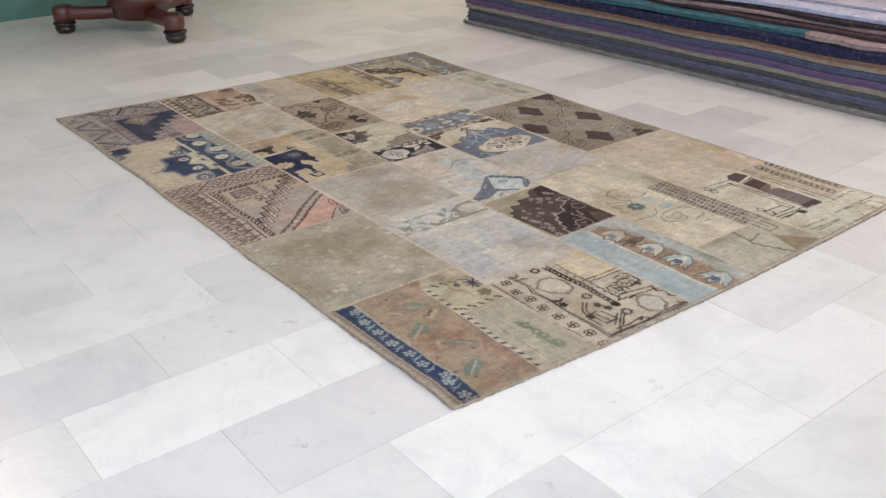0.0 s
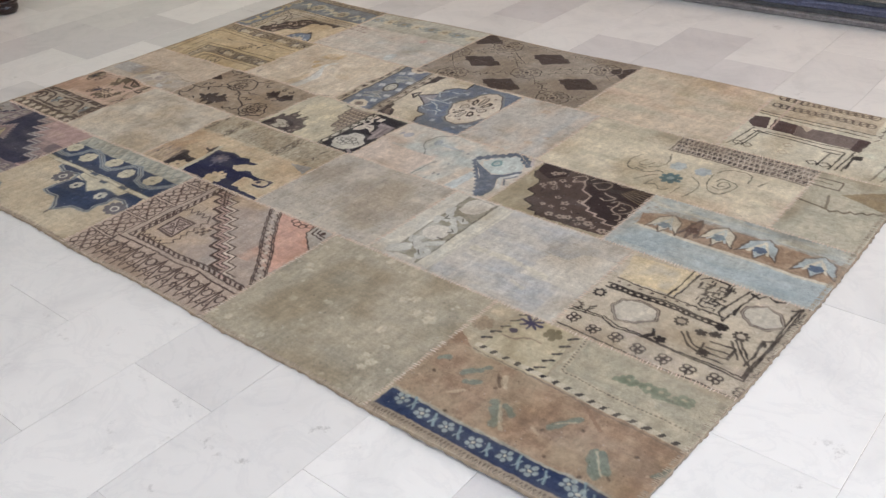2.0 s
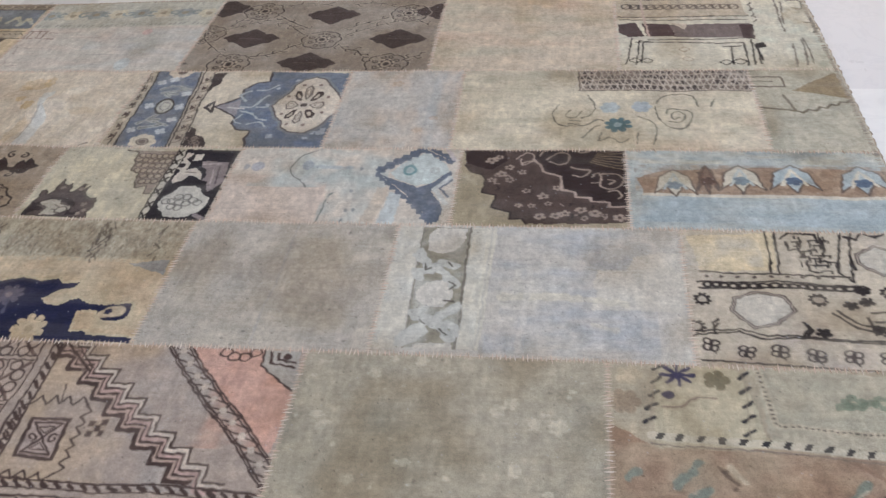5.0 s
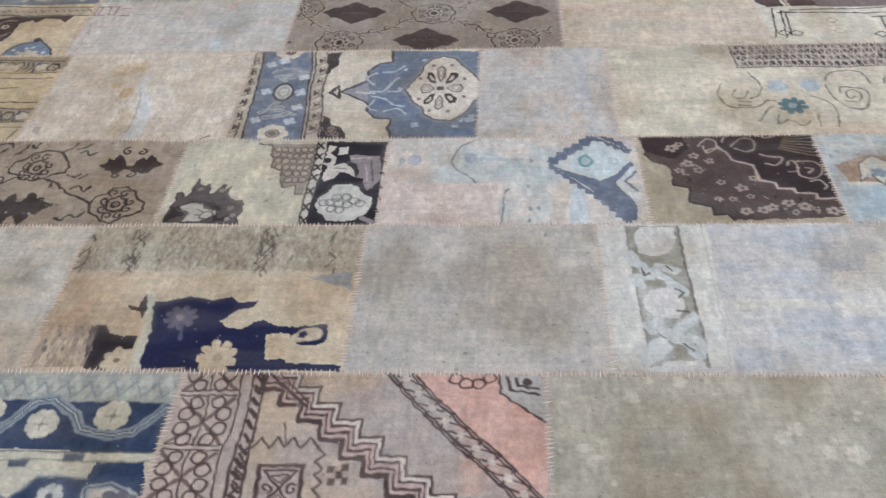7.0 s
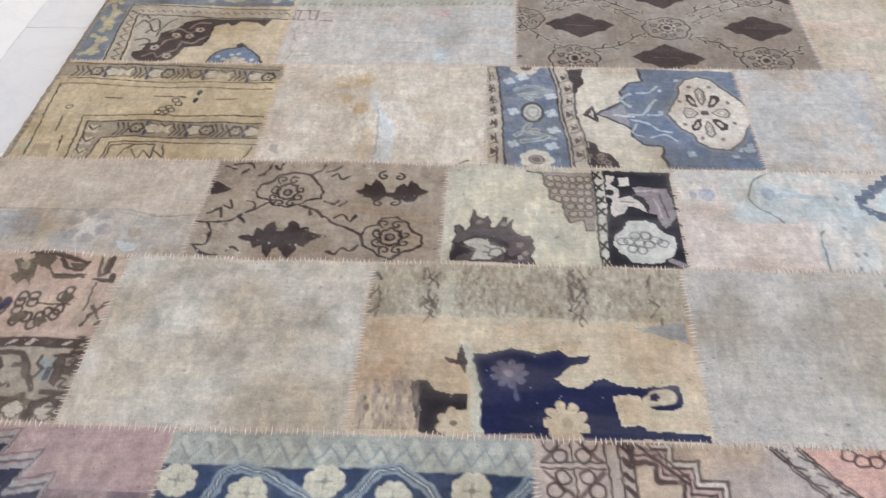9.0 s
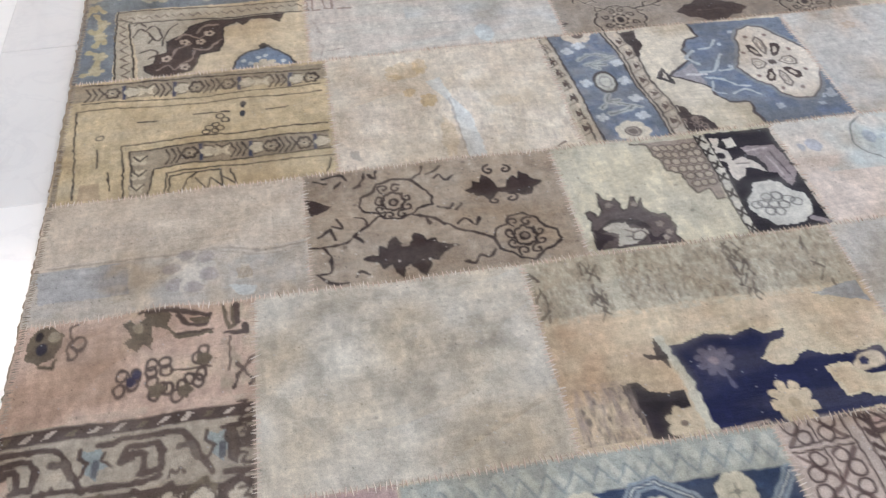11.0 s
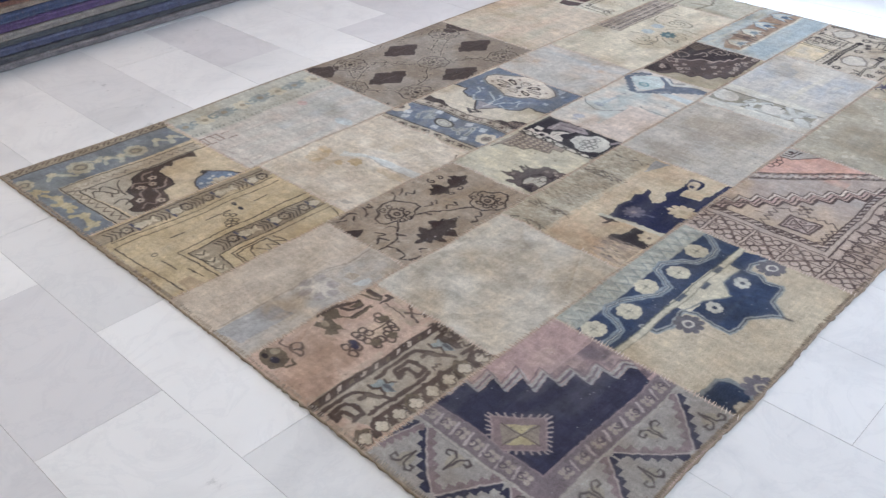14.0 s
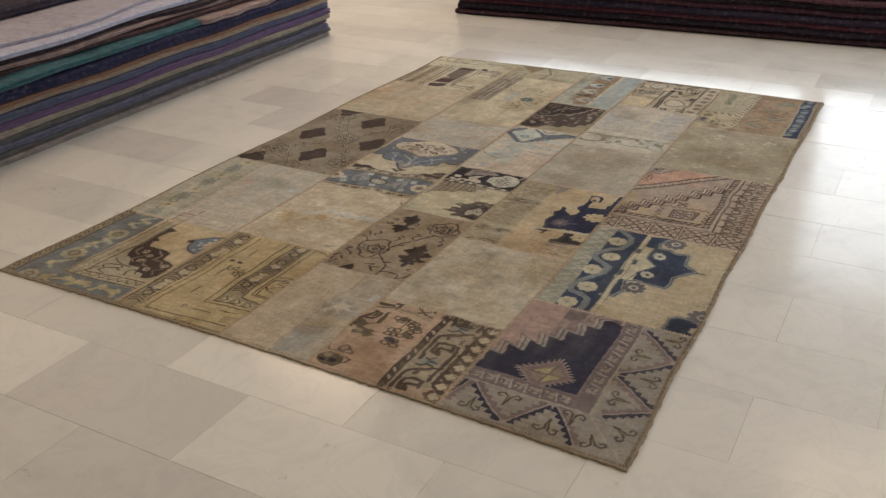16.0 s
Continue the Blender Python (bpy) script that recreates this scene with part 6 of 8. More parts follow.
for line in ([(0.357, 0.527), (0.333, 0.403), (0.352, 0.293), (0.393, 0.268), (0.447, 0.277), (0.482, 0.348), (0.503, 0.335)], [(0.449, 0.652), (0.47, 0.553), (0.461, 0.428), (0.431, 0.368)], [(0.396, 0.462), (0.38, 0.388), (0.408, 0.369), (0.431, 0.448)], [(0.392, 0.339), (0.426, 0.326)], [(0.387, 0.292), (0.422, 0.29)], [(0.441, 0.15), (0.475, 0.247), (0.496, 0.275)], [(0.497, 0.188), (0.482, 0.103), (0.518, 0.147)], [(0.518, 0.147), (0.553, 0.089), (0.581, 0.128)], [(0.609, 0.379), (0.647, 0.329), (0.668, 0.24), (0.66, 0.069)], [(0.605, 0.184), (0.607, 0.071)], [(0.677, 0.544), (0.7, 0.64), (0.751, 0.677), (0.801, 0.648), (0.815, 0.506)], [(0.672, 0.513), (0.676, 0.389), (0.707, 0.268), (0.754, 0.236), (0.785, 0.324), (0.787, 0.445), (0.721, 0.479), (0.709, 0.418)], [(0.716, 0.327), (0.749, 0.313), (0.769, 0.385), (0.752, 0.447), (0.726, 0.417), (0.729, 0.356), (0.749, 0.373)], [(0.875, 0.599), (0.854, 0.505)], [(0.431, 0.133), (0.454, 0.189)]):
    s.stroke(bend(line), 0.6, LINE, ragged=0.5)
s.make(rug, "faded greenish piece with outlined flowers and a dark lozenge strip")

s = Piece(3, 2, (190, 187, 182), (178, 180, 182))
s.field(0.76, 0, 0.84, 1, (168, 178, 186), 0.35).field(0.86, 0, 0.93, 1, (196, 192, 188), 0.7).mottle((204, 186, 168), 0.10, 0.65, 0.5).motes(3, 1.2, 2.2, (196, 160, 120), 0.4)
s.make(rug, "plain pale grey-blue worn piece")

s = Piece(3, 3, (212, 202, 182), (200, 190, 166))
SLATE = (114, 128, 150)
s.fill([(-0.043, 1.003), (0.045, 0.999), (0.074, 0.014), (0.017, 0.015)], (188, 178, 160)).fill([(0.045, 0.999), (0.263, 0.99), (0.312, 0.003), (0.075, 0.008)], SLATE).mottle((96, 116, 152), 0.04, 0.7, where=s.inside(0.07, 0, 0.28, 1)).mottle((158, 160, 166), 0.03, 0.5, where=s.inside(0.07, 0, 0.28, 1)).fill([(0.263, 0.99), (0.331, 0.987), (0.376, 0.001), (0.312, 0.003)], (186, 174, 158))
for line in ([(0.043, 1.014), (0.075, 0.008)], [(0.261, 1.004), (0.312, 0.003)], [(0.276, 1.004), (0.325, 0.002)], [(0.33, 1.001), (0.379, 0.001)], [(0.007, 1.016), (0.048, 0.009)]):
    s.stroke(line, 0.65, (74, 64, 64), ragged=0.3)
for line in ([(0.014, 0.942), (0.032, 0.066)], [(0.308, 0.944), (0.349, 0.047)]):
    for i in range(7):
        t = (i + 0.5) / 7
        c = (line[0][0] + (line[1][0] - line[0][0]) * t, line[0][1] + (line[1][1] - line[0][1]) * t)
        s.fill([(c[0] - 0.012, c[1] + 0.03), (c[0] + 0.014, c[1]), (c[0] - 0.01, c[1] - 0.03)], (98, 78, 72)).stroke([(c[0] - 0.018, c[1] - 0.06), (c[0] + 0.018, c[1] - 0.03), (c[0] + 0.006, c[1] + 0.05)], 0.4, (120, 102, 92), ragged=0.4).oval((c[0] + 0.005, c[1] + 0.06), 0.7, 0.9, (206, 192, 170))
s.oval((0.18, 0.506), 3.1, 4.2, (186, 186, 176)).oval((0.18, 0.506), 2.9, 4.0, (84, 78, 78), 0.9).oval((0.18, 0.506), 1.6, 2.2, (150, 148, 148), 0.6)
s.blossom((0.191, 0.062), 4.3, 7, (206, 196, 176), 0.2).oval((0.191, 0.062), 2.0, 2.1, (128, 116, 110)).oval((0.191, 0.062), 1.3, 1.4, (170, 156, 144), 0.5).blossom((0.158, 0.994), 4.4, 7, (206, 194, 176), 0.2).oval((0.164, 0.987), 1.7, 1.6, (122, 106, 100))
for line in ([(0.116, 0.727), (0.171, 0.78), (0.224, 0.751)], [(0.135, 0.672), (0.193, 0.697), (0.25, 0.736)], [(0.121, 0.276), (0.156, 0.324), (0.206, 0.298), (0.257, 0.26)], [(0.146, 0.227), (0.202, 0.238), (0.233, 0.273)], [(0.17, 0.398), (0.155, 0.336), (0.2, 0.347)], [(0.178, 0.624), (0.148, 0.672), (0.211, 0.656)]):
    s.stroke(bend(line), 1.5, (172, 178, 178), much=0.85, ragged=0.5).stroke(bend(line), 0.35, (104, 112, 120), ragged=0.5)
for c in ((0.092, 0.832), (0.253, 0.668), (0.104, 0.508), (0.255, 0.503), (0.259, 0.346), (0.108, 0.204), (0.147, 0.879), (0.248, 0.183)):
    s.blossom(c, 1.8, 4, (190, 198, 208), 0.5, 0.4)
s.fill([(0.334, 0.965), (0.4, 0.984), (0.383, 0.891), (0.39, 0.82), (0.359, 0.752), (0.349, 0.685), (0.342, 0.801)], (80, 66, 66)).fill([(0.374, 0.239), (0.405, 0.208), (0.419, 0.137), (0.453, 0.125), (0.486, 0.061), (0.498, -0.002), (0.387, 0.001), (0.378, 0.115)], (80, 66, 66)).scrolls(8, 0.35, 0.02, 0.46, 0.2, 1.2, (150, 132, 122), 0.4)
med = [(0.618, 0.989), (0.627, 0.846), (0.574, 0.834), (0.532, 0.725), (0.533, 0.624), (0.473, 0.567), (0.428, 0.504), (0.522, 0.399), (0.553, 0.349), (0.542, 0.288), (0.581, 0.215), (0.65, 0.201), (0.645, 0.108), (0.676, -0.006), (1.013, -0.014), (1.007, 0.972)]
s.fill(med, SLATE).mottle((94, 116, 154), 0.035, 0.8, where=s.inside(0.55, 0.02, 1, 0.98) * (s.col[..., 2] > s.col[..., 0] * 1.15)).fill([(0.428, 0.504), (0.535, 0.598), (0.541, 0.386)], (158, 152, 160), 0.8)
s.stroke(med[:14], 0.9, (80, 70, 76), ragged=0.3)
s.fill([(0.376, 0.499), (0.413, 0.589), (0.428, 0.504), (0.427, 0.415)], (82, 74, 76)).fill([(0.396, 0.499), (0.413, 0.543), (0.418, 0.459)], (206, 196, 180)).stroke([(0.49, 0.495), (0.561, 0.493)], 1.0, (196, 196, 200), ragged=0.4)
for line in ([(0.548, 0.513), (0.595, 0.511), (0.627, 0.575), (0.659, 0.64)], [(0.552, 0.461), (0.612, 0.434), (0.651, 0.37), (0.691, 0.351)], [(0.567, 0.417), (0.551, 0.324), (0.587, 0.293)], [(0.594, 0.709), (0.642, 0.721), (0.674, 0.788)], [(0.61, 0.292), (0.666, 0.321), (0.706, 0.259)], [(0.621, 0.51), (0.682, 0.521)], [(0.555, 0.577), (0.526, 0.644), (0.566, 0.697)]):
    s.stroke(bend(line), 0.9, (172, 184, 194), ragged=0.5)
for _ in range(34):
    c = (s.rng.uniform(0.6, 0.99), s.rng.uniform(0.04, 0.96))
    if abs(c[0] - 0.84) / 0.17 + abs(c[1] - 0.52) / 0.5 > 1.0 and c[0] > 0.66:
        s.blossom(c, s.rng.uniform(0.7, 1.5), 4, (176, 190, 208), 0.5, c[0] * 30, 1, 0.85)
octo = [(0.693, 0.527), (0.733, 0.63), (0.759, 0.703), (0.765, 0.784), (0.795, 0.874), (0.841, 0.907), (0.893, 0.877), (0.93, 0.778), (0.975, 0.661), (1.007, 0.574), (1.008, 0.465), (0.966, 0.342), (0.941, 0.252), (0.898, 0.177), (0.831, 0.173), (0.788, 0.227), (0.775, 0.317), (0.736, 0.38)]
s.stroke(octo, 2.4, (128, 138, 150), True).fill(octo, (214, 204, 190)).stroke(octo, 0.65, (104, 92, 94), True)
heart = (0.846, 0.528)


def ray(f, a, r=1.0):
    return heart[0] + 0.083 * f * math.cos(a) * r, heart[1] + 0.24 * f * math.sin(a) * r


for k in range(8):
    a = k * math.pi / 4
    petal = [ray(0.35, a), ray(0.6, a - 0.27), ray(0.92, a - 0.2), ray(1.05, a), ray(0.92, a + 0.2), ray(0.6, a + 0.27)]
    kernel = [ray(0.55, a), ray(0.66, a - 0.12), ray(0.82, a - 0.1), ray(0.9, a), ray(0.82, a + 0.1), ray(0.66, a + 0.12)]
    if k % 2:
        s.fill(petal, (88, 72, 70)).fill(kernel, (200, 188, 172))
    else:
        s.stroke(petal, 0.7, (122, 110, 106), True).stroke(kernel, 0.4, (150, 136, 126), True)
    s.oval(ray(1.18, a + 0.39), 0.6, 0.7, (140, 116, 110))
s.oval(heart, 1.1, 1.3, (78, 62, 62)).blossom(heart, 1.9, 4, (206, 196, 190), 0.5, 0.78, 1, 1, 0.7)
s.make(rug, "piece with slate-blue lobed medallion, octagon flower and border")

s = Piece(3, 4, (220, 210, 192), (212, 200, 180))
s.mottle((214, 194, 178), 0.09, 0.4).mottle((228, 220, 204), 0.05, 0.5).mottle((198, 184, 166), 0.012, 0.45, 0.3).mottle((206, 190, 164), 0.05, 0.5, 0.4, where=s.inside(0.6, 0, 1, 0.7))
for c, rx, ry, much in (((0.341, 0.817), 5.5, 3.6, 0.4), ((0.419, 0.841), 2.0, 3.4, 0.45), ((0.352, 0.581), 1.6, 2.0, 0.55), ((0.427, 0.492), 2.2, 2.8, 0.7), ((0.29, 0.762), 2.4, 1.6, 0.35), ((0.467, 0.178), 2.0, 8.0, 0.3), ((0.753, 0.463), 5.0, 2.4, 0.25)):
    s.blossom(c, rx, 7, (206, 172, 104), 0.3, rx, ry / rx, much)
s.fill([(0.432, 0.698), (0.496, 0.722), (0.519, 0.476), (0.578, 0.369), (0.596, 0.124), (0.597, -0.015), (0.528, -0.011), (0.515, 0.224), (0.501, 0.451), (0.457, 0.586)], (204, 212, 216), 0.75).stroke([(0.506, 0.477), (0.52, 0.081)], 0.6, (168, 156, 142), much=0.7, ragged=0.6)
for k in range(60):
    c = (s.rng.uniform(0.6, 0.98), s.rng.uniform(0.03, 0.4))
    s.stroke([c, (c[0] + 0.004, c[1] + s.rng.uniform(0.03, 0.09))], 0.35, (182, 166, 150), much=0.5, ragged=0.6)
s.fill([(0.044, 0.143), (0.09, 0.15), (0.095, 0.066), (0.059, 0.081)], (160, 152, 144), 0.7).stroke([(0.891, 0.006), (0.928, 0.036)], 0.8, (130, 112, 100), ragged=0.5)
s.make(rug, "plain cream worn piece with yellow stains")

s = Piece(3, 5, (204, 182, 138), (194, 170, 126))
s.mottle((176, 156, 114), 0.12, 0.5, where=s.inside(0, 0, 1, 0.5)).mottle((212, 192, 152), 0.04, 0.4).fill([(0.095, 0.001), (0.1, 0.124), (0.165, 0.134), (0.18, -0.004)], (168, 138, 108), 0.6)
s.field(0, 0.82, 1, 0.975, (160, 144, 120)).fill([(0.259, 0.366), (0.979, 0.341), (0.987, 0.203), (0.347, 0.204), (0.352, -0), (0.279, 0.004)], (158, 142, 118))
for line in ([(0.055, 0.971), (0.976, 0.92)], [(0.064, 0.801), (0.543, 0.77), (0.97, 0.781)], [(0.053, 0.74), (0.55, 0.713), (0.974, 0.707)], [(0.078, 0.025), (0.051, 0.729)], [(0.261, -0.009), (0.232, 0.408), (0.586, 0.417), (0.977, 0.413)], [(0.292, -0.001), (0.26, 0.361), (0.636, 0.353), (0.981, 0.346)], [(0.349, -0.009), (0.352, 0.208), (0.612, 0.197), (0.989, 0.203)], [(0.402, -0.017), (0.403, 0.158), (0.993, 0.146)], [(0.418, -0.018), (0.415, 0.133), (0.587, 0.132), (0.595, 0.003)], [(0.62, 0.131), (0.638, 0.014), (0.594, 0.076)]):
    s.stroke(line, 0.6, (66, 54, 48), ragged=0.2)
s.stroke([(0.458, 0.011), (0.478, 0.092), (0.508, 0.128)], 0.6, INK).stroke([(0.503, 0.091), (0.539, 0.007)], 0.5, INK).stroke([(0.545, 0.006), (0.555, 0.079), (0.59, 0.013)], 0.5, INK).stroke([(0.954, 0.018), (0.977, 0.128)], 0.5, INK)
BLUE, DARK = (52, 62, 104), (72, 58, 52)
for line, w in (([(0.072, 0.881), (0.971, 0.844)], 14), ([(0.392, 0.283), (0.979, 0.267)], 10)):
    (ua, va), (ub, vb) = line
    for i in range(w):
        u, v = ua + (ub - ua) * (i + 0.5) / w, va + (vb - va) * (i + 0.5) / w
        d = (ub - ua) / w
        k = i % 7
        if k in (0, 4):
            for f in (-0.5, -0.15, 0.2):
                s.stroke([(u + d * f, v + 0.055), (u + d * (f + 0.28), v), (u + d * f, v - 0.055)], 0.6, DARK, ragged=0.3)
        elif k in (1, 6):
            s.blossom((u, v), 1.9, 6, DARK, 0.3, 0, 1.1, 1, 0.9).oval((u, v), 0.8, 0.8, (184, 170, 144)).oval((u, v), 0.4, 0.4, DARK)
        elif k in (2, 5):
            s.field(u - d * 0.42, v - 0.065, u - d * 0.18, v + 0.065, BLUE).blossom((u + d * 0.15, v), 2.1, 4, (206, 194, 168), 0.4).stroke([(u - d * 0.1, v + 0.05), (u + d * 0.4, v + 0.04)], 0.5, DARK).stroke([(u - d * 0.1, v - 0.05), (u + d * 0.4, v - 0.04)], 0.5, DARK)
        else:
            s.fill([(u - d * 0.5, v + 0.04), (u, v + 0.015), (u + d * 0.5, v + 0.045), (u + d * 0.35, v), (u + d * 0.5, v - 0.045), (u, v - 0.015), (u - d * 0.5, v - 0.04), (u - d * 0.3, v)], (208, 194, 164)).stroke([(u - d * 0.45, v + 0.058), (u, v + 0.03), (u + d * 0.45, v + 0.058)], 0.45, DARK)
for c in ((0.298, 0.284), (0.302, 0.173), (0.304, 0.066)):
    s.blossom(c, 2.0, 4, (196, 180, 150), 0.5, 0.8).stroke([(c[0] - 0.02, c[1] + 0.03), (c[0], c[1] - 0.01), (c[0] + 0.025, c[1] + 0.03)], 0.6, DARK)
for line in ([(0.279, 0.593), (0.352, 0.589)], [(0.487, 0.612), (0.624, 0.609)], [(0.762, 0.589), (0.843, 0.59)], [(0.148, 0.403), (0.151, 0.254)], [(0.193, 0.203), (0.208, 0.062)]):
    s.stroke(line, 0.6, INK, ragged=0.3)
for c in ((0.54, 0.44), (0.553, 0.476), (0.573, 0.448), (0.576, 0.5), (0.593, 0.468), (0.591, 0.573), (0.611, 0.535), (0.154, 0.495)):
    s.oval(c, 0.9, 0.9, INK, 0.5)
s.oval((0.677, 0.655), 0.75, 1.3, (40, 42, 62)).oval((0.676, 0.579), 0.75, 1.2, (40, 42, 62)).mottle((170, 156, 130), 0.02, 0.25).field(0, 0, 0.02, 1, (150, 128, 92))
s.make(rug, "ochre piece with thin dark ruled borders")

# -- fifth band, along the east edge --
s = Piece(4, 0, (208, 202, 182), (198, 194, 176))
s.mottle((184, 194, 182), 0.08, 0.7, where=s.inside(0.7, 0, 1, 1)).mottle((216, 212, 196), 0.03, 0.4)
s.fill([(0.005, 1.037), (0.674, 1.059), (0.69, 0.689), (0.016, 0.662)], (190, 176, 154)).mottle((170, 154, 136), 0.015, 0.7, where=s.inside(0, 0.64, 0.66, 1)).mottle((206, 190, 160), 0.02, 0.6, where=s.inside(0, 0.64, 0.66, 1))
for line in ([(0.045, 0.964), (0.637, 0.964)], [(0.05, 0.825), (0.657, 0.817)]):
    (ua, va), (ub, vb) = line
    for i in range(14):
        t = (i + 0.5) / 14
        c = (ua + (ub - ua) * t, va + (vb - va) * t)
        s.oval(c, 1.6, 1.9, INK if i < 4 else (112, 96, 86), 0.6).stroke([(c[0] - 0.02, c[1] - 0.03), (c[0] + 0.02, c[1] + 0.03)], 0.6, (110, 92, 82), ragged=0.5)
for line in ([(0.022, 0.682), (0.691, 0.68)], [(0.036, 0.648), (0.683, 0.625)], [(0.036, 0.064), (0.074, 0.4)], [(0.085, 0.061), (0.115, 0.366), (0.186, 0.341)], [(0.196, 0.343), (0.631, 0.33), (0.613, 0.047)], [(0.164, 0.37), (0.638, 0.39)], [(0.642, 0.055), (0.672, 0.365)], [(0.67, 0.062), (0.686, 0.304)]):
    s.stroke(line, 0.7, INK, ragged=0.3)
s.fill([(0.022, 0.588), (0.113, 0.61), (0.147, 0.418), (0.054, 0.413), (0.013, 0.475)], (86, 60, 60)).fill([(0.143, 0.599), (0.286, 0.588), (0.305, 0.415), (0.16, 0.421)], (92, 66, 66)).fill([(0.287, 0.579), (0.689, 0.574), (0.682, 0.401), (0.307, 0.406)], (124, 108, 106)).mottle((140, 124, 118), 0.02, 0.5, 0.3, where=s.inside(0.3, 0.4, 0.7, 0.56)).fill([(0.293, 0.599), (0.385, 0.586), (0.359, 0.508)], (196, 180, 164)).stroke([(0.147, 0.988), (0.169, 0.424)], 0.9, (196, 170, 160), ragged=0.4).fill([(0.638, 0.561), (0.701, 0.559), (0.695, 0.372), (0.638, 0.39)], (84, 62, 62))
for c in ((0.333, 0.251), (0.34, 0.13)):
    s.blossom(c, 1.5, 4, (168, 154, 138), 0.4, 0, 1, 1, 0.5)
for a, b in (((0.136, 0.345), (0.112, 0.085)), ((0.561, 0.287), (0.55, 0.068))):
    s.stroke([a, b], 0.7, INK).stroke([(a[0] - 0.04, a[1]), (a[0] + 0.05, a[1])], 0.8, INK)
    for k in (-1, 1):
        s.blossom((b[0] + 0.03 * k, b[1] + 0.03), 1.7, 4, INK, 0.4, 0, 1, 1, 0.6)
s.fill([(0.684, 0.319), (0.722, 0.329), (0.727, 0.266), (0.687, 0.255)], INK).stroke([(0.68, 0.302), (0.684, 0.105)], 0.8, INK, ragged=0.4).ticks((0.722, 0.565), (0.718, 0.973), 5, 1.6, 0.8, (96, 82, 76), 0.6)
for line in ([(0.827, 0.031), (0.844, 0.305)], [(0.874, 0.044), (0.896, 0.36)], [(0.9, 0.066), (0.909, 0.379)], [(0.84, 0.468), (0.848, 0.956)], [(0.854, 0.556), (0.873, 0.87)], [(0.719, 0.832), (0.726, 0.653)]):
    s.stroke(line, 0.7, (126, 116, 106), ragged=0.6)
for line in ([(0.903, 0.877), (0.966, 0.874), (0.961, 0.756), (0.923, 0.773)], [(0.948, 0.58), (1.01, 0.554), (0.976, 0.446)], [(0.988, 0.633), (0.99, 0.449)]):
    s.stroke(bend(line), 0.9, (104, 100, 90), ragged=0.4)
s.mottle((176, 160, 128), 0.05, 0.6, where=s.inside(0.86, 0.5, 1, 0.9))
s.make(rug, "cream corner piece with brown bars, brackets and lattice")

s = Piece(4, 1, (206, 190, 168), (196, 182, 162))
s.mottle((204, 174, 152), 0.09, 0.6, 2.0, where=s.inside(0, 0.3, 1, 1)).mottle((178, 178, 158), 0.07, 0.5, 3.0).mottle((208, 180, 140), 0.05, 0.5, where=s.inside(0.5, 0.8, 1, 1))
s.make(rug, "plain sandy beige piece with pinkish wear")

s = Piece(4, 2, (160, 148, 136), (152, 140, 130))
s.mottle((168, 158, 146), 0.05, 0.5)
DUSK, LIGHT = (70, 56, 56), (190, 178, 162)


def palmette(c, ru, rv):
    """A long leafy lozenge with lobed sides."""
    pts = []
    for k in range(24):
        t = k / 24 * 2 * math.pi
        x = math.cos(t)
        y = math.sin(t) * (1 - abs(x)) ** 0.35 * (0.86 + 0.17 * math.cos(19 * x))
        pts.append((c[0] + ru * x, c[1] + rv * y))
    s.fill(pts, (86, 69, 66)).stroke(pts, 0.5, (70, 55, 54), True, ragged=0.4)
    s.stroke([(c[0] - 0.4 * ru, c[1]), (c[0] + 0.4 * ru, c[1])], 0.4, (122, 106, 98), ragged=0.5)


for c in ((0.229, 0.427), (0.838, 0.407), (0.511, 0.102), (0.53, 0.77), (0.04, 0.86), (1.0, 0.80)):
    palmette(c, 0.115, 0.13)
s.fill([(-0.018, 0.137), (-0.004, 0.12), (0.025, 0.102), (-0.004, 0.078)], (74, 60, 58))
for c in ((0.529, 0.409), (0.2, 0.084), (0.829, 0.083), (0.21, 0.82), (0.86, 0.78), (0.02, 0.48)):
    s.blossom(c, 7.6, 8, LIGHT, 0.14, 0, 0.95, 0.7, 1.2).blossom(c, 7.4, 8, DUSK, 0.14, 0, 0.95, 1, 0.75).oval(c, 2.2, 2.6, DUSK, 0.8).oval(c, 1.0, 1.2, DUSK).oval(c, 1.5, 1.8, (184, 170, 154), 0.5)
    for k in range(8):
        a = k * math.pi / 4 + 0.4
        s.curl((c[0] + 0.047 * math.cos(a), c[1] + 0.085 * math.sin(a)), 1.25, DUSK, 0.5, a, 1 if k % 2 else -1).oval((c[0] + 0.03 * math.cos(a), c[1] + 0.055 * math.sin(a)), 0.5, 0.6, LIGHT)
for pts in ([(0.024, 0.426), (0.071, 0.522), (0.136, 0.595), (0.201, 0.652), (0.265, 0.69)], [(0.024, 0.426), (0.073, 0.331), (0.129, 0.233), (0.17, 0.176)], [(0.3, 0.644), (0.356, 0.62), (0.412, 0.525), (0.443, 0.474)], [(0.261, 0.169), (0.319, 0.191), (0.372, 0.241), (0.421, 0.321), (0.451, 0.335)], [(0.624, 0.46), (0.689, 0.55), (0.76, 0.618), (0.818, 0.663)], [(0.613, 0.345), (0.641, 0.287), (0.692, 0.26), (0.724, 0.187), (0.77, 0.146)], [(0.892, 0.12), (0.922, 0.171), (0.953, 0.185)], [(-0.005, 0.558), (0.024, 0.426), (-0.01, 0.354)]):
    vine(s, pts, DUSK, 0.5, 2.0, LIGHT)
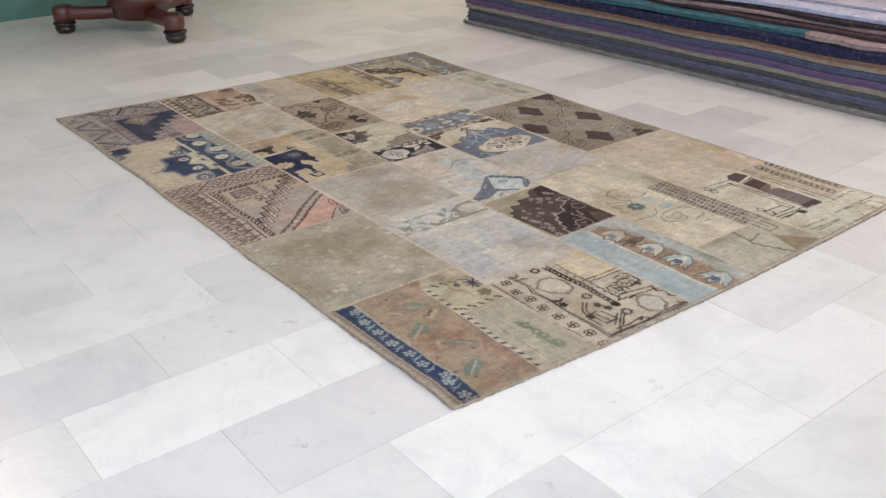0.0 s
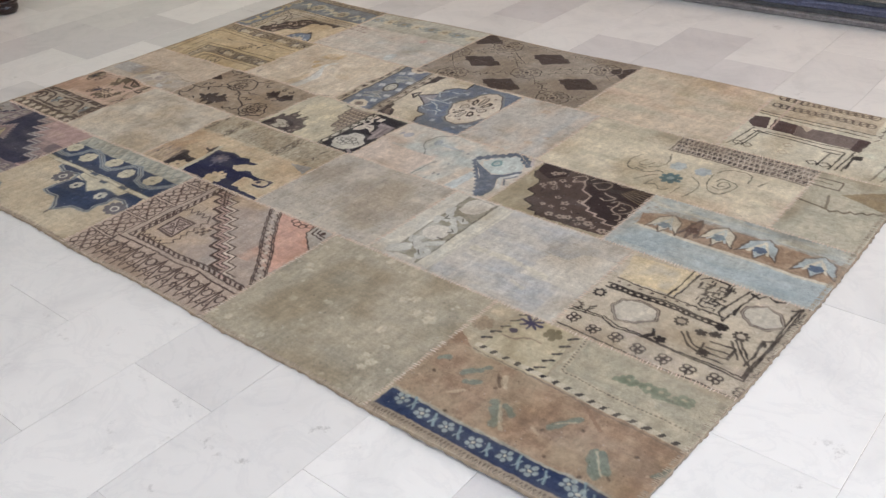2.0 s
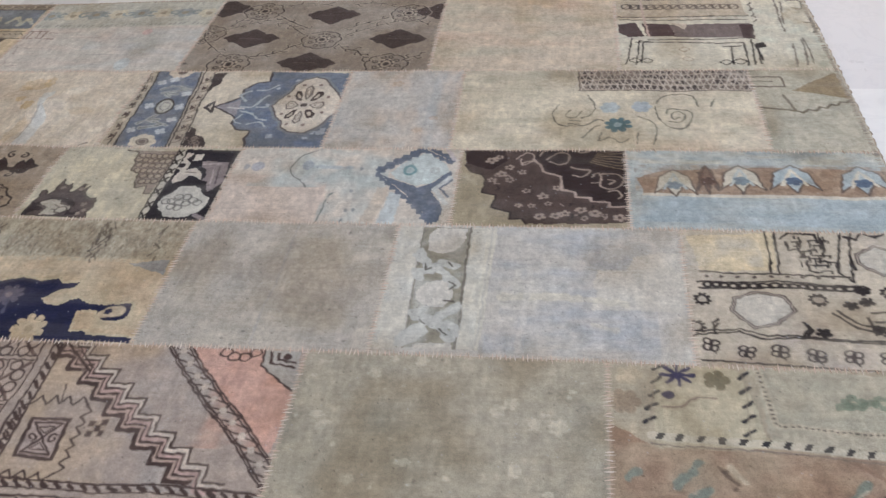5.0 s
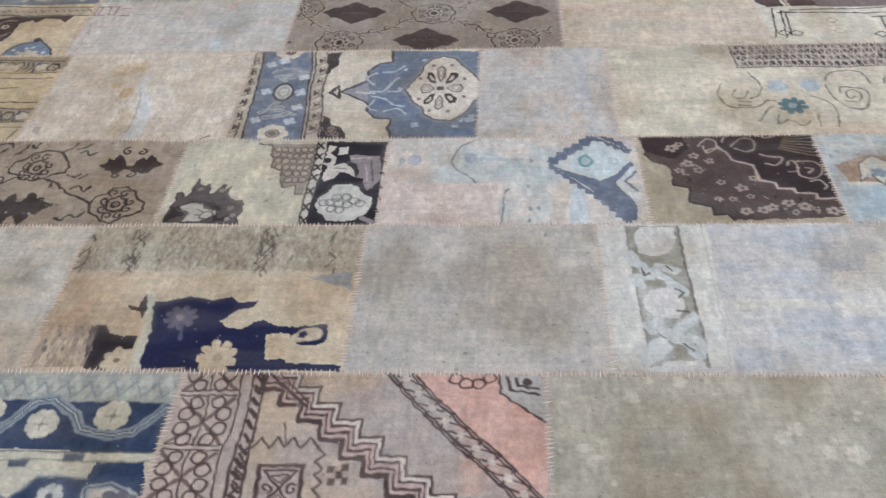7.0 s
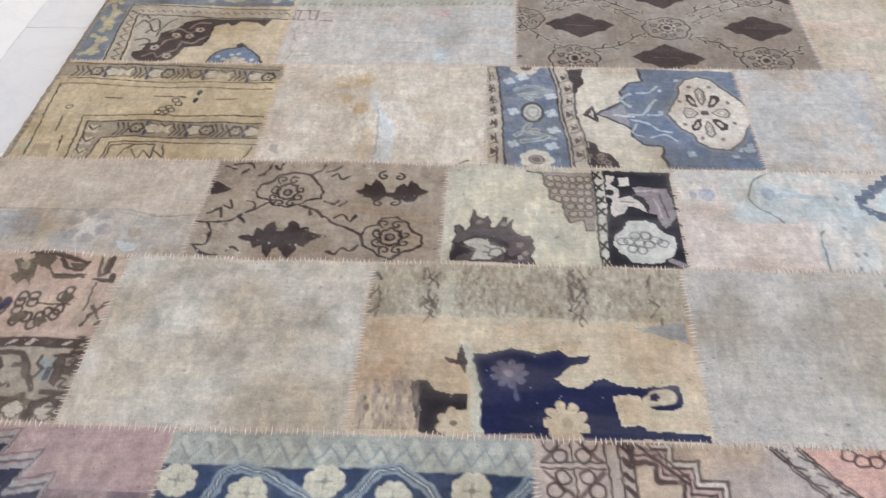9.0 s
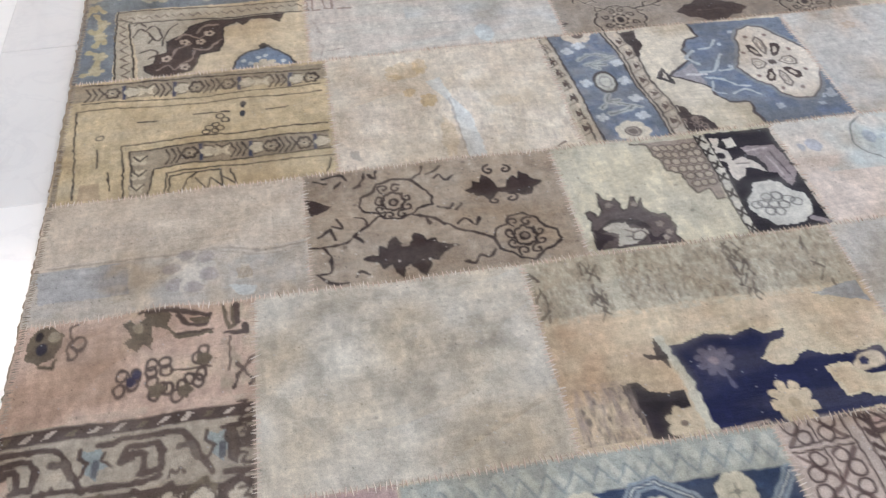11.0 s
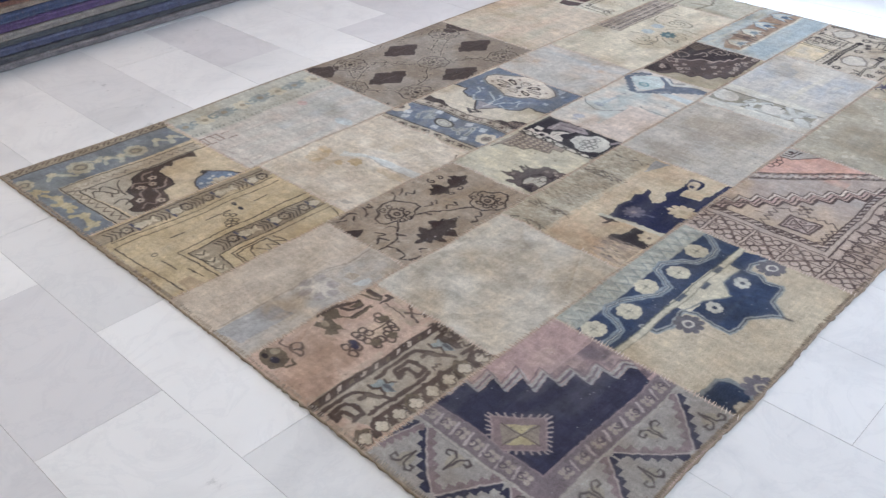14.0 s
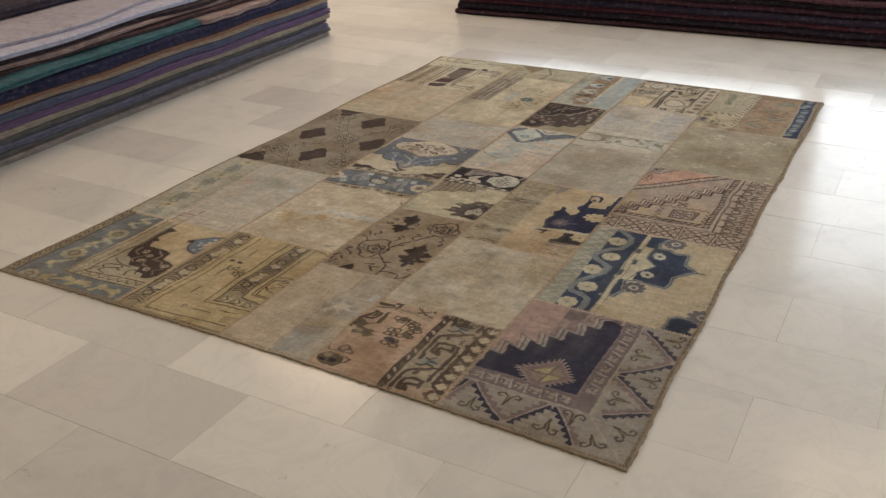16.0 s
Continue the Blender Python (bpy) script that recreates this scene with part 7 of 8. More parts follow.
for pts in ([(0.1, 0.6), (0.13, 0.68), (0.16, 0.74)], [(0.46, 0.56), (0.38, 0.64), (0.3, 0.74)], [(0.6, 0.56), (0.68, 0.64), (0.77, 0.72)], [(0.3, 0.9), (0.4, 0.95), (0.5, 0.93)], [(0.6, 0.93), (0.7, 0.94), (0.78, 0.88)], [(0.95, 0.6), (0.9, 0.68)]):
    vine(s, pts, DUSK, 0.5, 2.0, LIGHT)
s.make(rug, "grey-brown piece with dark serrated diamonds and scrolling vines")

s = Piece(4, 3, (204, 196, 188), (196, 190, 184))
s.mottle((180, 192, 200), 0.10, 0.85, 2.0, where=s.inside(0.4, 0.05, 1, 0.66)).mottle((206, 190, 178), 0.07, 0.6, 2.0, where=s.inside(0, 0, 0.5, 0.7)).mottle((190, 196, 190), 0.03, 0.4, 3.0)
low = (0.363, 0.612)[1]
s.field(0, low, 1, 1, (186, 188, 178), 0.9)
for i in range(8):
    u = 0.04 + 0.13 * i
    s.blossom((u, 0.5 + low / 2), 4.0, 6, (202, 194, 168) if i % 2 else (146, 158, 162), 0.35, i, 1.0, 0.85).oval((u, 0.5 + low / 2), 1.3, 1.3, (158, 148, 128)).curl((u + 0.065, 0.5 + low / 2), 2.6, (138, 154, 160), 1.1, i).ticks((u - 0.05, low + 0.03), (u + 0.05, low + 0.03), 4, 1.2, 0.6, (140, 146, 146), 0.4)
for line in ([(-0.03, 0.553), (-0.023, 0.459), (-0.001, 0.457)], [(-0.001, 0.563), (0.011, 0.457)], [(0.028, 0.561), (0.03, 0.455), (0.059, 0.454)], [(0.072, 0.559), (0.082, 0.464), (0.113, 0.462), (0.109, 0.556)], [(0.134, 0.543), (0.175, 0.54)], [(0.137, 0.454), (0.185, 0.451)], [(-0.026, 0.565), (0.116, 0.568)]):
    s.stroke(line, 0.8, (140, 112, 106), much=0.75, ragged=0.6)
for line in ([(0.024, 0.359), (0.047, 0.247), (0.03, 0.265)], [(0.066, 0.328), (0.12, 0.314)], [(0.036, 0.157), (0.055, 0.114), (0.044, 0.038)], [(0.075, 0.072), (0.131, 0.079)]):
    s.stroke(line, 0.6, (164, 148, 140), much=0.7, ragged=0.6)
s.oval((0.69, 0.53), 1.8, 2.2, (214, 150, 150), much=0.45).oval((0.694, 0.102), 2.6, 4.0, (186, 206, 216), much=0.6).stroke([(0.245, 0.459), (0.603, 0.454)], 0.5, (176, 160, 150), much=0.6, ragged=0.6).stroke([(0.412, 0.225), (0.596, 0.224)], 0.4, (160, 158, 158), much=0.6, ragged=0.6)
s.make(rug, "washed grey-blue piece with a faint flower border")

s = Piece(4, 4, (212, 194, 158), (204, 184, 148))
STEEL = (116, 126, 140)
s.mottle((196, 176, 150), 0.03, 0.5)
s.fill([(0.212, 0.479), (0.94, 0.461), (0.618, 0.382), (0.576, 0.22), (0.497, 0.155), (0.473, 0.069), (0.399, -0.002), (0.276, -0.006), (0.247, 0.265)], (182, 172, 154))
for line in ([(0.244, 0.347), (0.269, 0.419), (0.323, 0.343), (0.307, 0.289)], [(0.299, 0.4), (0.332, 0.438), (0.368, 0.34), (0.343, 0.303), (0.314, 0.349)], [(0.271, 0.21), (0.317, 0.234), (0.342, 0.195), (0.307, 0.155)], [(0.241, 0.455), (0.264, 0.476), (0.294, 0.429)], [(0.364, 0.258), (0.373, 0.312), (0.408, 0.411), (0.429, 0.444)]):
    s.stroke(bend(line), 0.7, (94, 80, 74), ragged=0.4)
brown = [(0.293, 0.094), (0.333, 0.112), (0.34, 0.18), (0.384, 0.193), (0.386, 0.284), (0.455, 0.335), (0.488, 0.406), (0.581, 0.458), (0.662, 0.454), (0.901, 0.452), (0.886, 0.384), (0.851, 0.42), (0.756, 0.437), (0.722, 0.393), (0.691, 0.429), (0.633, 0.387), (0.629, 0.298), (0.632, 0.244), (0.612, 0.165), (0.527, 0.154), (0.519, 0.092), (0.491, 0.033), (0.422, 0.006), (0.344, 0.001), (0.303, 0.043)]
s.fill(brown, (84, 66, 60)).stroke(brown, 0.7, (66, 52, 50), True)
for line in ([(0.375, 0.126), (0.407, 0.16), (0.424, 0.212), (0.459, 0.232), (0.486, 0.252)], [(0.427, 0.046), (0.461, 0.095), (0.497, 0.124), (0.507, 0.186)], [(0.427, 0.298), (0.467, 0.34), (0.527, 0.293), (0.559, 0.335)], [(0.501, 0.208), (0.556, 0.184), (0.588, 0.225), (0.623, 0.266)], [(0.515, 0.338), (0.549, 0.403), (0.609, 0.411)], [(0.352, 0.05), (0.395, 0.089), (0.42, 0.047)]):
    s.stroke(bend(line), 0.9, (150, 130, 118), ragged=0.5)
for c in ((0.531, 0.26), (0.463, 0.269), (0.385, 0.141), (0.572, 0.334), (0.466, 0.064)):
    s.blossom(c, 1.5, 5, (188, 170, 152), 0.4).oval(c, 0.5, 0.5, (84, 66, 60))
dome = [(0.679, -0.017), (0.689, 0.042), (0.702, 0.093), (0.739, 0.137), (0.792, 0.16), (0.803, 0.202), (0.837, 0.168), (0.88, 0.114), (0.918, 0.06), (0.941, -0.001), (0.915, -0.039)]
s.fill(dome, (112, 134, 166)).stroke(dome, 0.8, (72, 64, 68)).blossom((0.807, 0.186), 1.5, 4, INK, 0.3).blossom((0.813, -0.004), 3.6, 7, (196, 186, 166), 0.4)
for c in ((0.724, 0.056), (0.812, 0.092), (0.784, 0.078), (0.888, 0.032), (0.752, 0.029)):
    s.oval(c, 0.7, 0.8, (186, 196, 204))
s.stroke([(0.599, -0.023), (0.671, -0.012)], 0.6, INK)
s.fill([(0.937, 1.299), (0.988, 0.606), (0.153, 0.601), (0.166, 0), (-0.014, -0.03), (-0.047, 1.289)], STEEL).mottle((134, 146, 152), 0.05, 0.6, where=s.inside(0, 0, 0.2, 0.9)).mottle((136, 146, 150), 0.05, 0.6, where=s.inside(0, 0.6, 1, 0.9))
for c, r in (((0.35, 0.755), 4.6), ((0.676, 0.736), 4.2), ((0.04, 0.774), 3.4)):
    s.blossom(c, r, 8, (178, 172, 150), 0.25, 0, 1.2).oval(c, r * 0.55, r * 0.55, (128, 122, 108)).oval(c, r * 0.3, r * 0.3, (166, 156, 132))
for line in ([(0.156, 0.723), (0.194, 0.783), (0.238, 0.73), (0.289, 0.678)], [(0.467, 0.686), (0.511, 0.764), (0.575, 0.698)], [(0.555, 0.65), (0.584, 0.741), (0.633, 0.682)], [(0.796, 0.697), (0.831, 0.771), (0.878, 0.705)], [(0.882, 0.661), (0.916, 0.753), (0.962, 0.687)], [(0.405, 0.815), (0.454, 0.768), (0.491, 0.804)]):
    s.stroke(bend(line), 1.6, (176, 178, 164), ragged=0.5).blossom(line[1], 1.7, 5, (190, 182, 156), 0.5)
for line in ([(0.052, 0.589), (0.099, 0.497), (0.08, 0.412), (0.117, 0.327)], [(0.039, 0.443), (0.092, 0.384), (0.071, 0.302)], [(0.049, 0.249), (0.105, 0.208), (0.085, 0.126)], [(0.049, 0.066), (0.094, 0.089), (0.1, 0.14)], [(0.019, 0.59), (0.047, 0.649), (0.095, 0.616)]):
    s.stroke(bend(line), 1.7, (184, 170, 128), ragged=0.5).blossom(line[1], 2.2, 5, (188, 176, 140), 0.5)
s.field(0, 0.915, 1, 1, (152, 138, 116)).ticks((0, 0.957), (1, 0.957), 26, 2.2, 0.8, (104, 90, 78), 1.2).ticks((0.02, 0.957), (0.98, 0.957), 13, 1.0, 0.9, (176, 162, 138), -0.6).stroke([(0, 0.91), (1, 0.91)], 0.7, (82, 68, 62))
s.fill([(0.161, 0.588), (0.961, 0.56), (0.969, 0.459), (0.21, 0.48), (0.254, 0.005), (0.176, -0)], (184, 172, 150))
for line in ([(0.176, -0), (0.163, 0.297), (0.163, 0.594), (0.972, 0.565)], [(0.256, 0.005), (0.218, 0.479), (0.979, 0.464)], [(0.163, 0.523), (0.229, 0.49)]):
    s.stroke(line, 0.65, INK)
for i in range(11):
    t = i / 10
    c = ((0.206, 0.538)[0] + ((0.949, 0.513)[0] - (0.206, 0.538)[0]) * t, (0.572, 0.523)[1])
    s.stroke([(c[0] - 0.03, c[1] + 0.012), (c[0] - 0.008, c[1] - 0.014), (c[0] + 0.012, c[1] + 0.012), (c[0] + 0.03, c[1] - 0.012)], 0.5, (120, 102, 90), ragged=0.4)
    if i < 7:
        a, b = (0.186, 0.464), (0.214, 0.032)
        d = (a[0] + (b[0] - a[0]) * i / 6, a[1] + (b[1] - a[1]) * i / 6)
        s.stroke([(d[0] + 0.02, d[1] + 0.03), (d[0] - 0.012, d[1]), (d[0] + 0.016, d[1] - 0.03)], 0.6, (120, 102, 90), ragged=0.4)
s.field(0, 0, 0.012, 1, (116, 98, 80))
s.make(rug, "corner piece with steel-blue flowered border and brown lobed medallion")


# the woven backing, turned up as a binding round the edge, and the overcast seams
def rug_backing():
    n = 240
    edge = [(t, 0.0) for t in np.linspace(0, 1, n)] + [(1.0, t) for t in np.linspace(0, 1, n)][1:] + [(t, 1.0) for t in np.linspace(1, 0, n)][1:] + [(0.0, t) for t in np.linspace(1, 0, n)][1:-1]
    verts, faces = [], []
    rings = ((0.0015, 0.0), (0.0028, 0.3), (0.0022, 0.75), (-0.0005, 0.96), (-0.003, 0.9), (-0.010, 0.5))
    m = len(edge)
    rng = np.random.default_rng(5)
    ragged = [0.0016 * v for v in rng.standard_normal(m)]
    for out, up in rings:
        for (p, q), r in zip(edge, ragged):
            du = (1 if p == 1 else -1 if p == 0 else 0, 1 if q == 1 else -1 if q == 0 else 0)
            x, y, z = rug_place(p + du[0] * (out + r) / LP, q + du[1] * (out + r) / LQ)
            base = max(0.0004, float(rug_height(p, q)) - 0.0105)
            verts.append((float(x), float(y), base + (float(z) - base) * up))
    for k in range(len(rings) - 1):
        for i in range(m):
            j = (i + 1) % m
            faces.append((k * m + i, k * m + j, (k + 1) * m + j, (k + 1) * m + i))
    ob = new("binding", mesh_of("binding", verts, faces, BACKING, True))
    ob.parent = rug
    tagged(ob, "grey-beige woven edge binding")


def seam_lines():
    for p in SEAM_P[1:-1]:
        yield (p, 0.0), (p, 1.0)
    for b, cuts in enumerate(SEAM_Q):
        for q in cuts[1:-1]:
            yield (SEAM_P[b], q), (SEAM_P[b + 1], q)


def stitches(name, lines, pitch, long, high, material, label, skip=0.08):
    """Raised slanting stitches along lines of the rug; each is a small ridge of thread."""
    rng = np.random.default_rng(17)
    verts, faces = [], []
    for (pa, qa), (pb, qb) in lines:
        du, dv = (pb - pa) * LP, (qb - qa) * LQ
        size = math.hypot(du, dv)
        t = np.array((du, dv)) / size
        n = np.array((-t[1], t[0]))
        for k in range(int(size / pitch)):
            if rng.random() < skip:
                continue
            c = np.array((pa * LP, qa * LQ)) + t * (k + 0.5 + rng.uniform(-0.2, 0.2)) * pitch
            half = long * rng.uniform(0.55, 1.15) / 2
            way = n + t * rng.uniform(-0.35, 0.15)
            base = len(verts)
            w = rng.uniform(0.0011, 0.0018)
            for f, h in ((-1.0, -0.0006), (0.0, high), (1.0, -0.0006)):
                m = c + way * half * f
                for side, up in ((-w, -0.0008), (0, 0.0011), (w, -0.0008)):
                    g = m + t * side
                    x, y, z = rug_place(min(1, max(0, g[0] / LP)), min(1, max(0, g[1] / LQ)))
                    verts.append((float(x), float(y), float(z) + h + up))
            for r in (0, 3):
                faces += [(base + r, base + r + 1, base + r + 4, base + r + 3), (base + r + 1, base + r + 2, base + r + 5, base + r + 4)]
    ob = new(name, mesh_of(name, verts, faces, material))
    ob.parent = rug
    tagged(ob, label, "", "", "stuff")


def thread_material(name, *colours):
    n = Nodes(name, 0.9)
    chance = n.tree.nodes.new("ShaderNodeNewGeometry").outputs["Random Per Island"]
    n.base(n.ramp(chance, *[(i / (len(colours) - 1), lin(*c)) for i, c in enumerate(colours)]))
    return n.mat


rug_backing()
stitches("seam_stitching", list(seam_lines()), 0.0095, 0.021, 0.0009, thread_material("seam_thread", (188, 166, 146), (214, 190, 170), (204, 188, 170), (220, 208, 192)), "peach and tan overcast seam thread")
stitches("edge_stitching", [((0.003, 0.0), (0.003, 1.0)), ((0.997, 0.0), (0.997, 1.0)), ((0.0, 0.003), (1.0, 0.003)), ((0.0, 0.997), (1.0, 0.997))], 0.006, 0.016, 0.0008, thread_material("edge_thread", (128, 116, 104), (178, 164, 144), (152, 138, 122)), "brown overcast edge thread")

# ---- ceiling lights, unseen and added ----
LAMP_CASE = plain_material("lamp_case", lin(225, 225, 222), 0.5, 0.03, 5)
def glow_material(name, strength):
    n = Nodes(name, 0.5)
    n.base((0.9, 0.88, 0.84))
    n.out.inputs["Emission Color"].default_value = (1.0, 0.96, 0.9, 1)
    n.out.inputs["Emission Strength"].default_value = strength
    return n.mat


DIFFUSER = glow_material("lamp_diffuser", 1.0)


# Square panels keep their reflections in the floor weak; the ceiling is unseen.
def ceiling_light(x, y):
    top = thing("ceiling_light", "assumed white square panel light added to the unseen ceiling", "ceiling light", (x, y, CEILING), "ceiling lights")
    part("case", box(bmesh.new(), -0.65, -0.65, -0.06, 0.65, 0.65, 0.0, 0.006), LAMP_CASE, top)
    part("diffuser", box(bmesh.new(), -0.61, -0.61, -0.075, 0.61, 0.61, -0.058, 0.004), DIFFUSER, top, "glowing white diffuser")


for cx in (0.6, 5.3):
    for cy in (1.2 if cx < 1 else 0.6, 6.1):
        ceiling_light(cx, cy)

# ---- stacks of folded carpets ----
def folded_carpet(base, thick, start, end, front, back, nose, wave, along, colours, label, group, seed, plies=2):
    """One folded carpet of a stack: a rounded fold to the front, slack along its length, with the crease between its plies.
    base and thick give the lower face and thickness at each section; returns the upper face for the next one."""
    rng = np.random.default_rng(seed)
    n = len(base)
    t = np.linspace(0, 1, n)
    slack = sum(rng.uniform(-1, 1) * np.sin(2 * math.pi * (k * t + rng.random())) / k for k in (1, 2, 3, 5)) * wave
    fine = value_noise(rng, (n, 2), 22, 1)[:, 0] * 0.008
    verts, faces = [], []
    arc = 11
    rings = []
    for i in range(n):
        a = start + (end - start) * t[i]
        h = thick[i]
        f = front + slack[i] + fine[i]
        ring = [(back, 0.0)]
        for k in range(arc):
            w = -math.pi / 2 + math.pi * k / (arc - 1)
            d = 0.0
            if plies > 1 and k == arc // 2:
                d = 0.016
            ring.append((f + nose * h * (1 - math.cos(w)) + d, h / 2 + h / 2 * math.sin(w)))
        ring.append((back, h))
        rings.append([((x, a, base[i] + z) if along == "y" else (a, x, base[i] + z)) for x, z in ring])
    m = len(rings[0])
    for r in rings:
        verts += r
    for i in range(n - 1):
        for k in range(m):
            j = (k + 1) % m
            faces.append((i * m + k, i * m + j, (i + 1) * m + j, (i + 1) * m + k))
    faces += [tuple(range(m)), tuple(range((n - 1) * m, n * m))]
    me = mesh_of("folded_carpet", verts, faces, carpet_edge_material("carpet_wool", tuple(1.7 * c for c in lin(*colours[0])), tuple(1.7 * c for c in lin(*colours[1]))), True)
    bm = bmesh.new()
    bm.from_mesh(me)
    bmesh.ops.recalc_face_normals(bm, faces=bm.faces)
    bm.to_mesh(me)
    bm.free()
    return tagged(new("folded_carpet", me), label, "folded carpet", group)


def carpet_stack(rows, start, end, front, back, along, group, sections=72, seed=40, spans={}, beside=()):
    """Lays carpets on each other; rows hold thickness, set-back, two colours, slack and a label.
    spans gives single rows ends of their own; a row in beside shares its level with the next one."""
    rng = np.random.default_rng(seed)
    level = np.zeros(sections) + 0.001
    t = np.linspace(0, 1, sections)
    for i, (thick, inset, one, two, wave, label) in enumerate(rows):
        sag = 1 + 0.035 * np.sin(2 * math.pi * (rng.uniform(0.6, 2.2) * t + rng.random())) + 0.03 * np.sin(2 * math.pi * (rng.uniform(3, 6) * t + rng.random()))
        h = thick * sag
        trim = rng.uniform(-0.03, 0.03) if abs(inset) < 0.09 else 0.0
        side = 1 if back > front else -1
        first, last = spans.get(i, (start + trim, end + rng.uniform(-0.03, 0.03)))
        folded_carpet(level, h, first, last, front + side * inset, back + side * rng.uniform(0, 0.05), side * 0.5, wave, along, (one, two), label, group, seed + i)
        if i not in beside:
            level = level + h + 0.0006


GREY = (128, 120, 116)
east_rows = [
    (0.030, 0.000, (131, 123, 119), (96, 91, 91), 0.010, "grey-beige folded carpet at the foot of the stack"),
    (0.026, 0.012, (86, 86, 86), (66, 64, 66), 0.010, "dark grey folded carpet in the stack"),
    (0.040, 0.000, (88, 90, 108), (66, 67, 82), 0.014, "slate-grey folded carpet in the stack"),
    (0.026, 0.016, (66, 69, 72), (86, 86, 84), 0.010, "dark greenish folded carpet in the stack"),
    (0.032, 0.004, (138, 130, 121), (103, 98, 94), 0.012, "beige folded carpet in the stack"),
    (0.040, 0.000, (92, 75, 106), (70, 60, 84), 0.014, "faded purple folded carpet in the stack"),
    (0.040, 0.004, (73, 80, 102), (58, 62, 80), 0.014, "blue-grey folded carpet in the stack"),
    (0.026, 0.010, (145, 132, 116), (111, 98, 89), 0.012, "tan folded carpet in the stack"),
    (0.022, 0.004, (124, 92, 76), (98, 78, 72), 0.010, "rusty orange folded carpet in the stack"),
    (0.062, -0.010, (37, 39, 65), (28, 29, 48), 0.020, "thick navy blue folded carpet in the stack"),
    (0.036, 0.010, (136, 126, 124), (106, 74, 78), 0.020, "pale pink patterned carpet end showing in the stack"),
    (0.036, 0.004, (54, 92, 100), (42, 68, 78), 0.024, "teal folded carpet in the stack"),
    (0.024, 0.085, (53, 42, 46), (74, 56, 58), 0.030, "dark maroon folded carpet in the stack"),
    (0.024, 0.130, (150, 131, 127), (103, 82, 84), 0.040, "dusty pink patterned folded carpet near the top"),
    (0.026, 0.110, (52, 42, 48), (34, 30, 36), 0.050, "dark folded carpet under the pale cover"),
    (0.030, 0.075, (162, 164, 182), (140, 140, 160), 0.085, "pale lilac-grey sheet lying over the stack"),
    (0.020, 0.230, (158, 156, 168), (136, 132, 148), 0.110, "second fold of the pale lilac-grey sheet"),
    (0.060, 0.620, (40, 40, 54), (58, 48, 54), 0.050, "dark navy folded carpet on top of the stack"),
]
carpet_stack(east_rows, 1.22, 5.35, 4.755, 6.35, "y", "carpets stacked along the east side", spans={10: (1.2, 2.56), 11: (2.57, 5.36), 12: (1.9, 5.33)}, beside=(10,))
south_rows = [(0.05 if i % 2 else 0.038, 0.012 * (i % 3), c, d, 0.012, "dark %s folded carpet in the low stack" % w) for i, (c, d, w) in enumerate((
    ((56, 34, 40), (38, 28, 34), "maroon"), ((40, 33, 44), (30, 26, 34), "black-brown"), ((84, 44, 54), (54, 34, 44), "red"), ((42, 36, 52), (32, 28, 40), "blue-black"),
    ((68, 38, 48), (44, 32, 40), "wine"), ((40, 33, 42), (32, 26, 32), "brown"), ((76, 46, 54), (50, 34, 42), "red"), ((44, 37, 54), (34, 30, 44), "navy")))]
carpet_stack(south_rows, 0.72, 4.24, 0.185, -0.95, "x", "carpets stacked by the shop front", 60, 70)

# ---- pedestal table ----
def wood_material(name):
    n = Nodes(name, 0.28)
    grain = n.ramp(n.noise(6, 6, 0.6, (1, 1, 7), distort=1.2), (0.3, lin(48, 18, 14)), (0.55, lin(84, 34, 24)), (0.75, lin(108, 48, 32)))
    n.base(grain)
    n.bump(n.noise(40, 4, 0.6, (1, 1, 6)), 0.12, 0.002)
    n.out.inputs["Coat Weight"].default_value = 0.4
    n.out.inputs["Coat Roughness"].default_value = 0.15
    return n.mat


MAHOGANY = wood_material("mahogany")
EBONY = plain_material("black_lacquer", lin(38, 22, 22), 0.25, 0.2, 12)


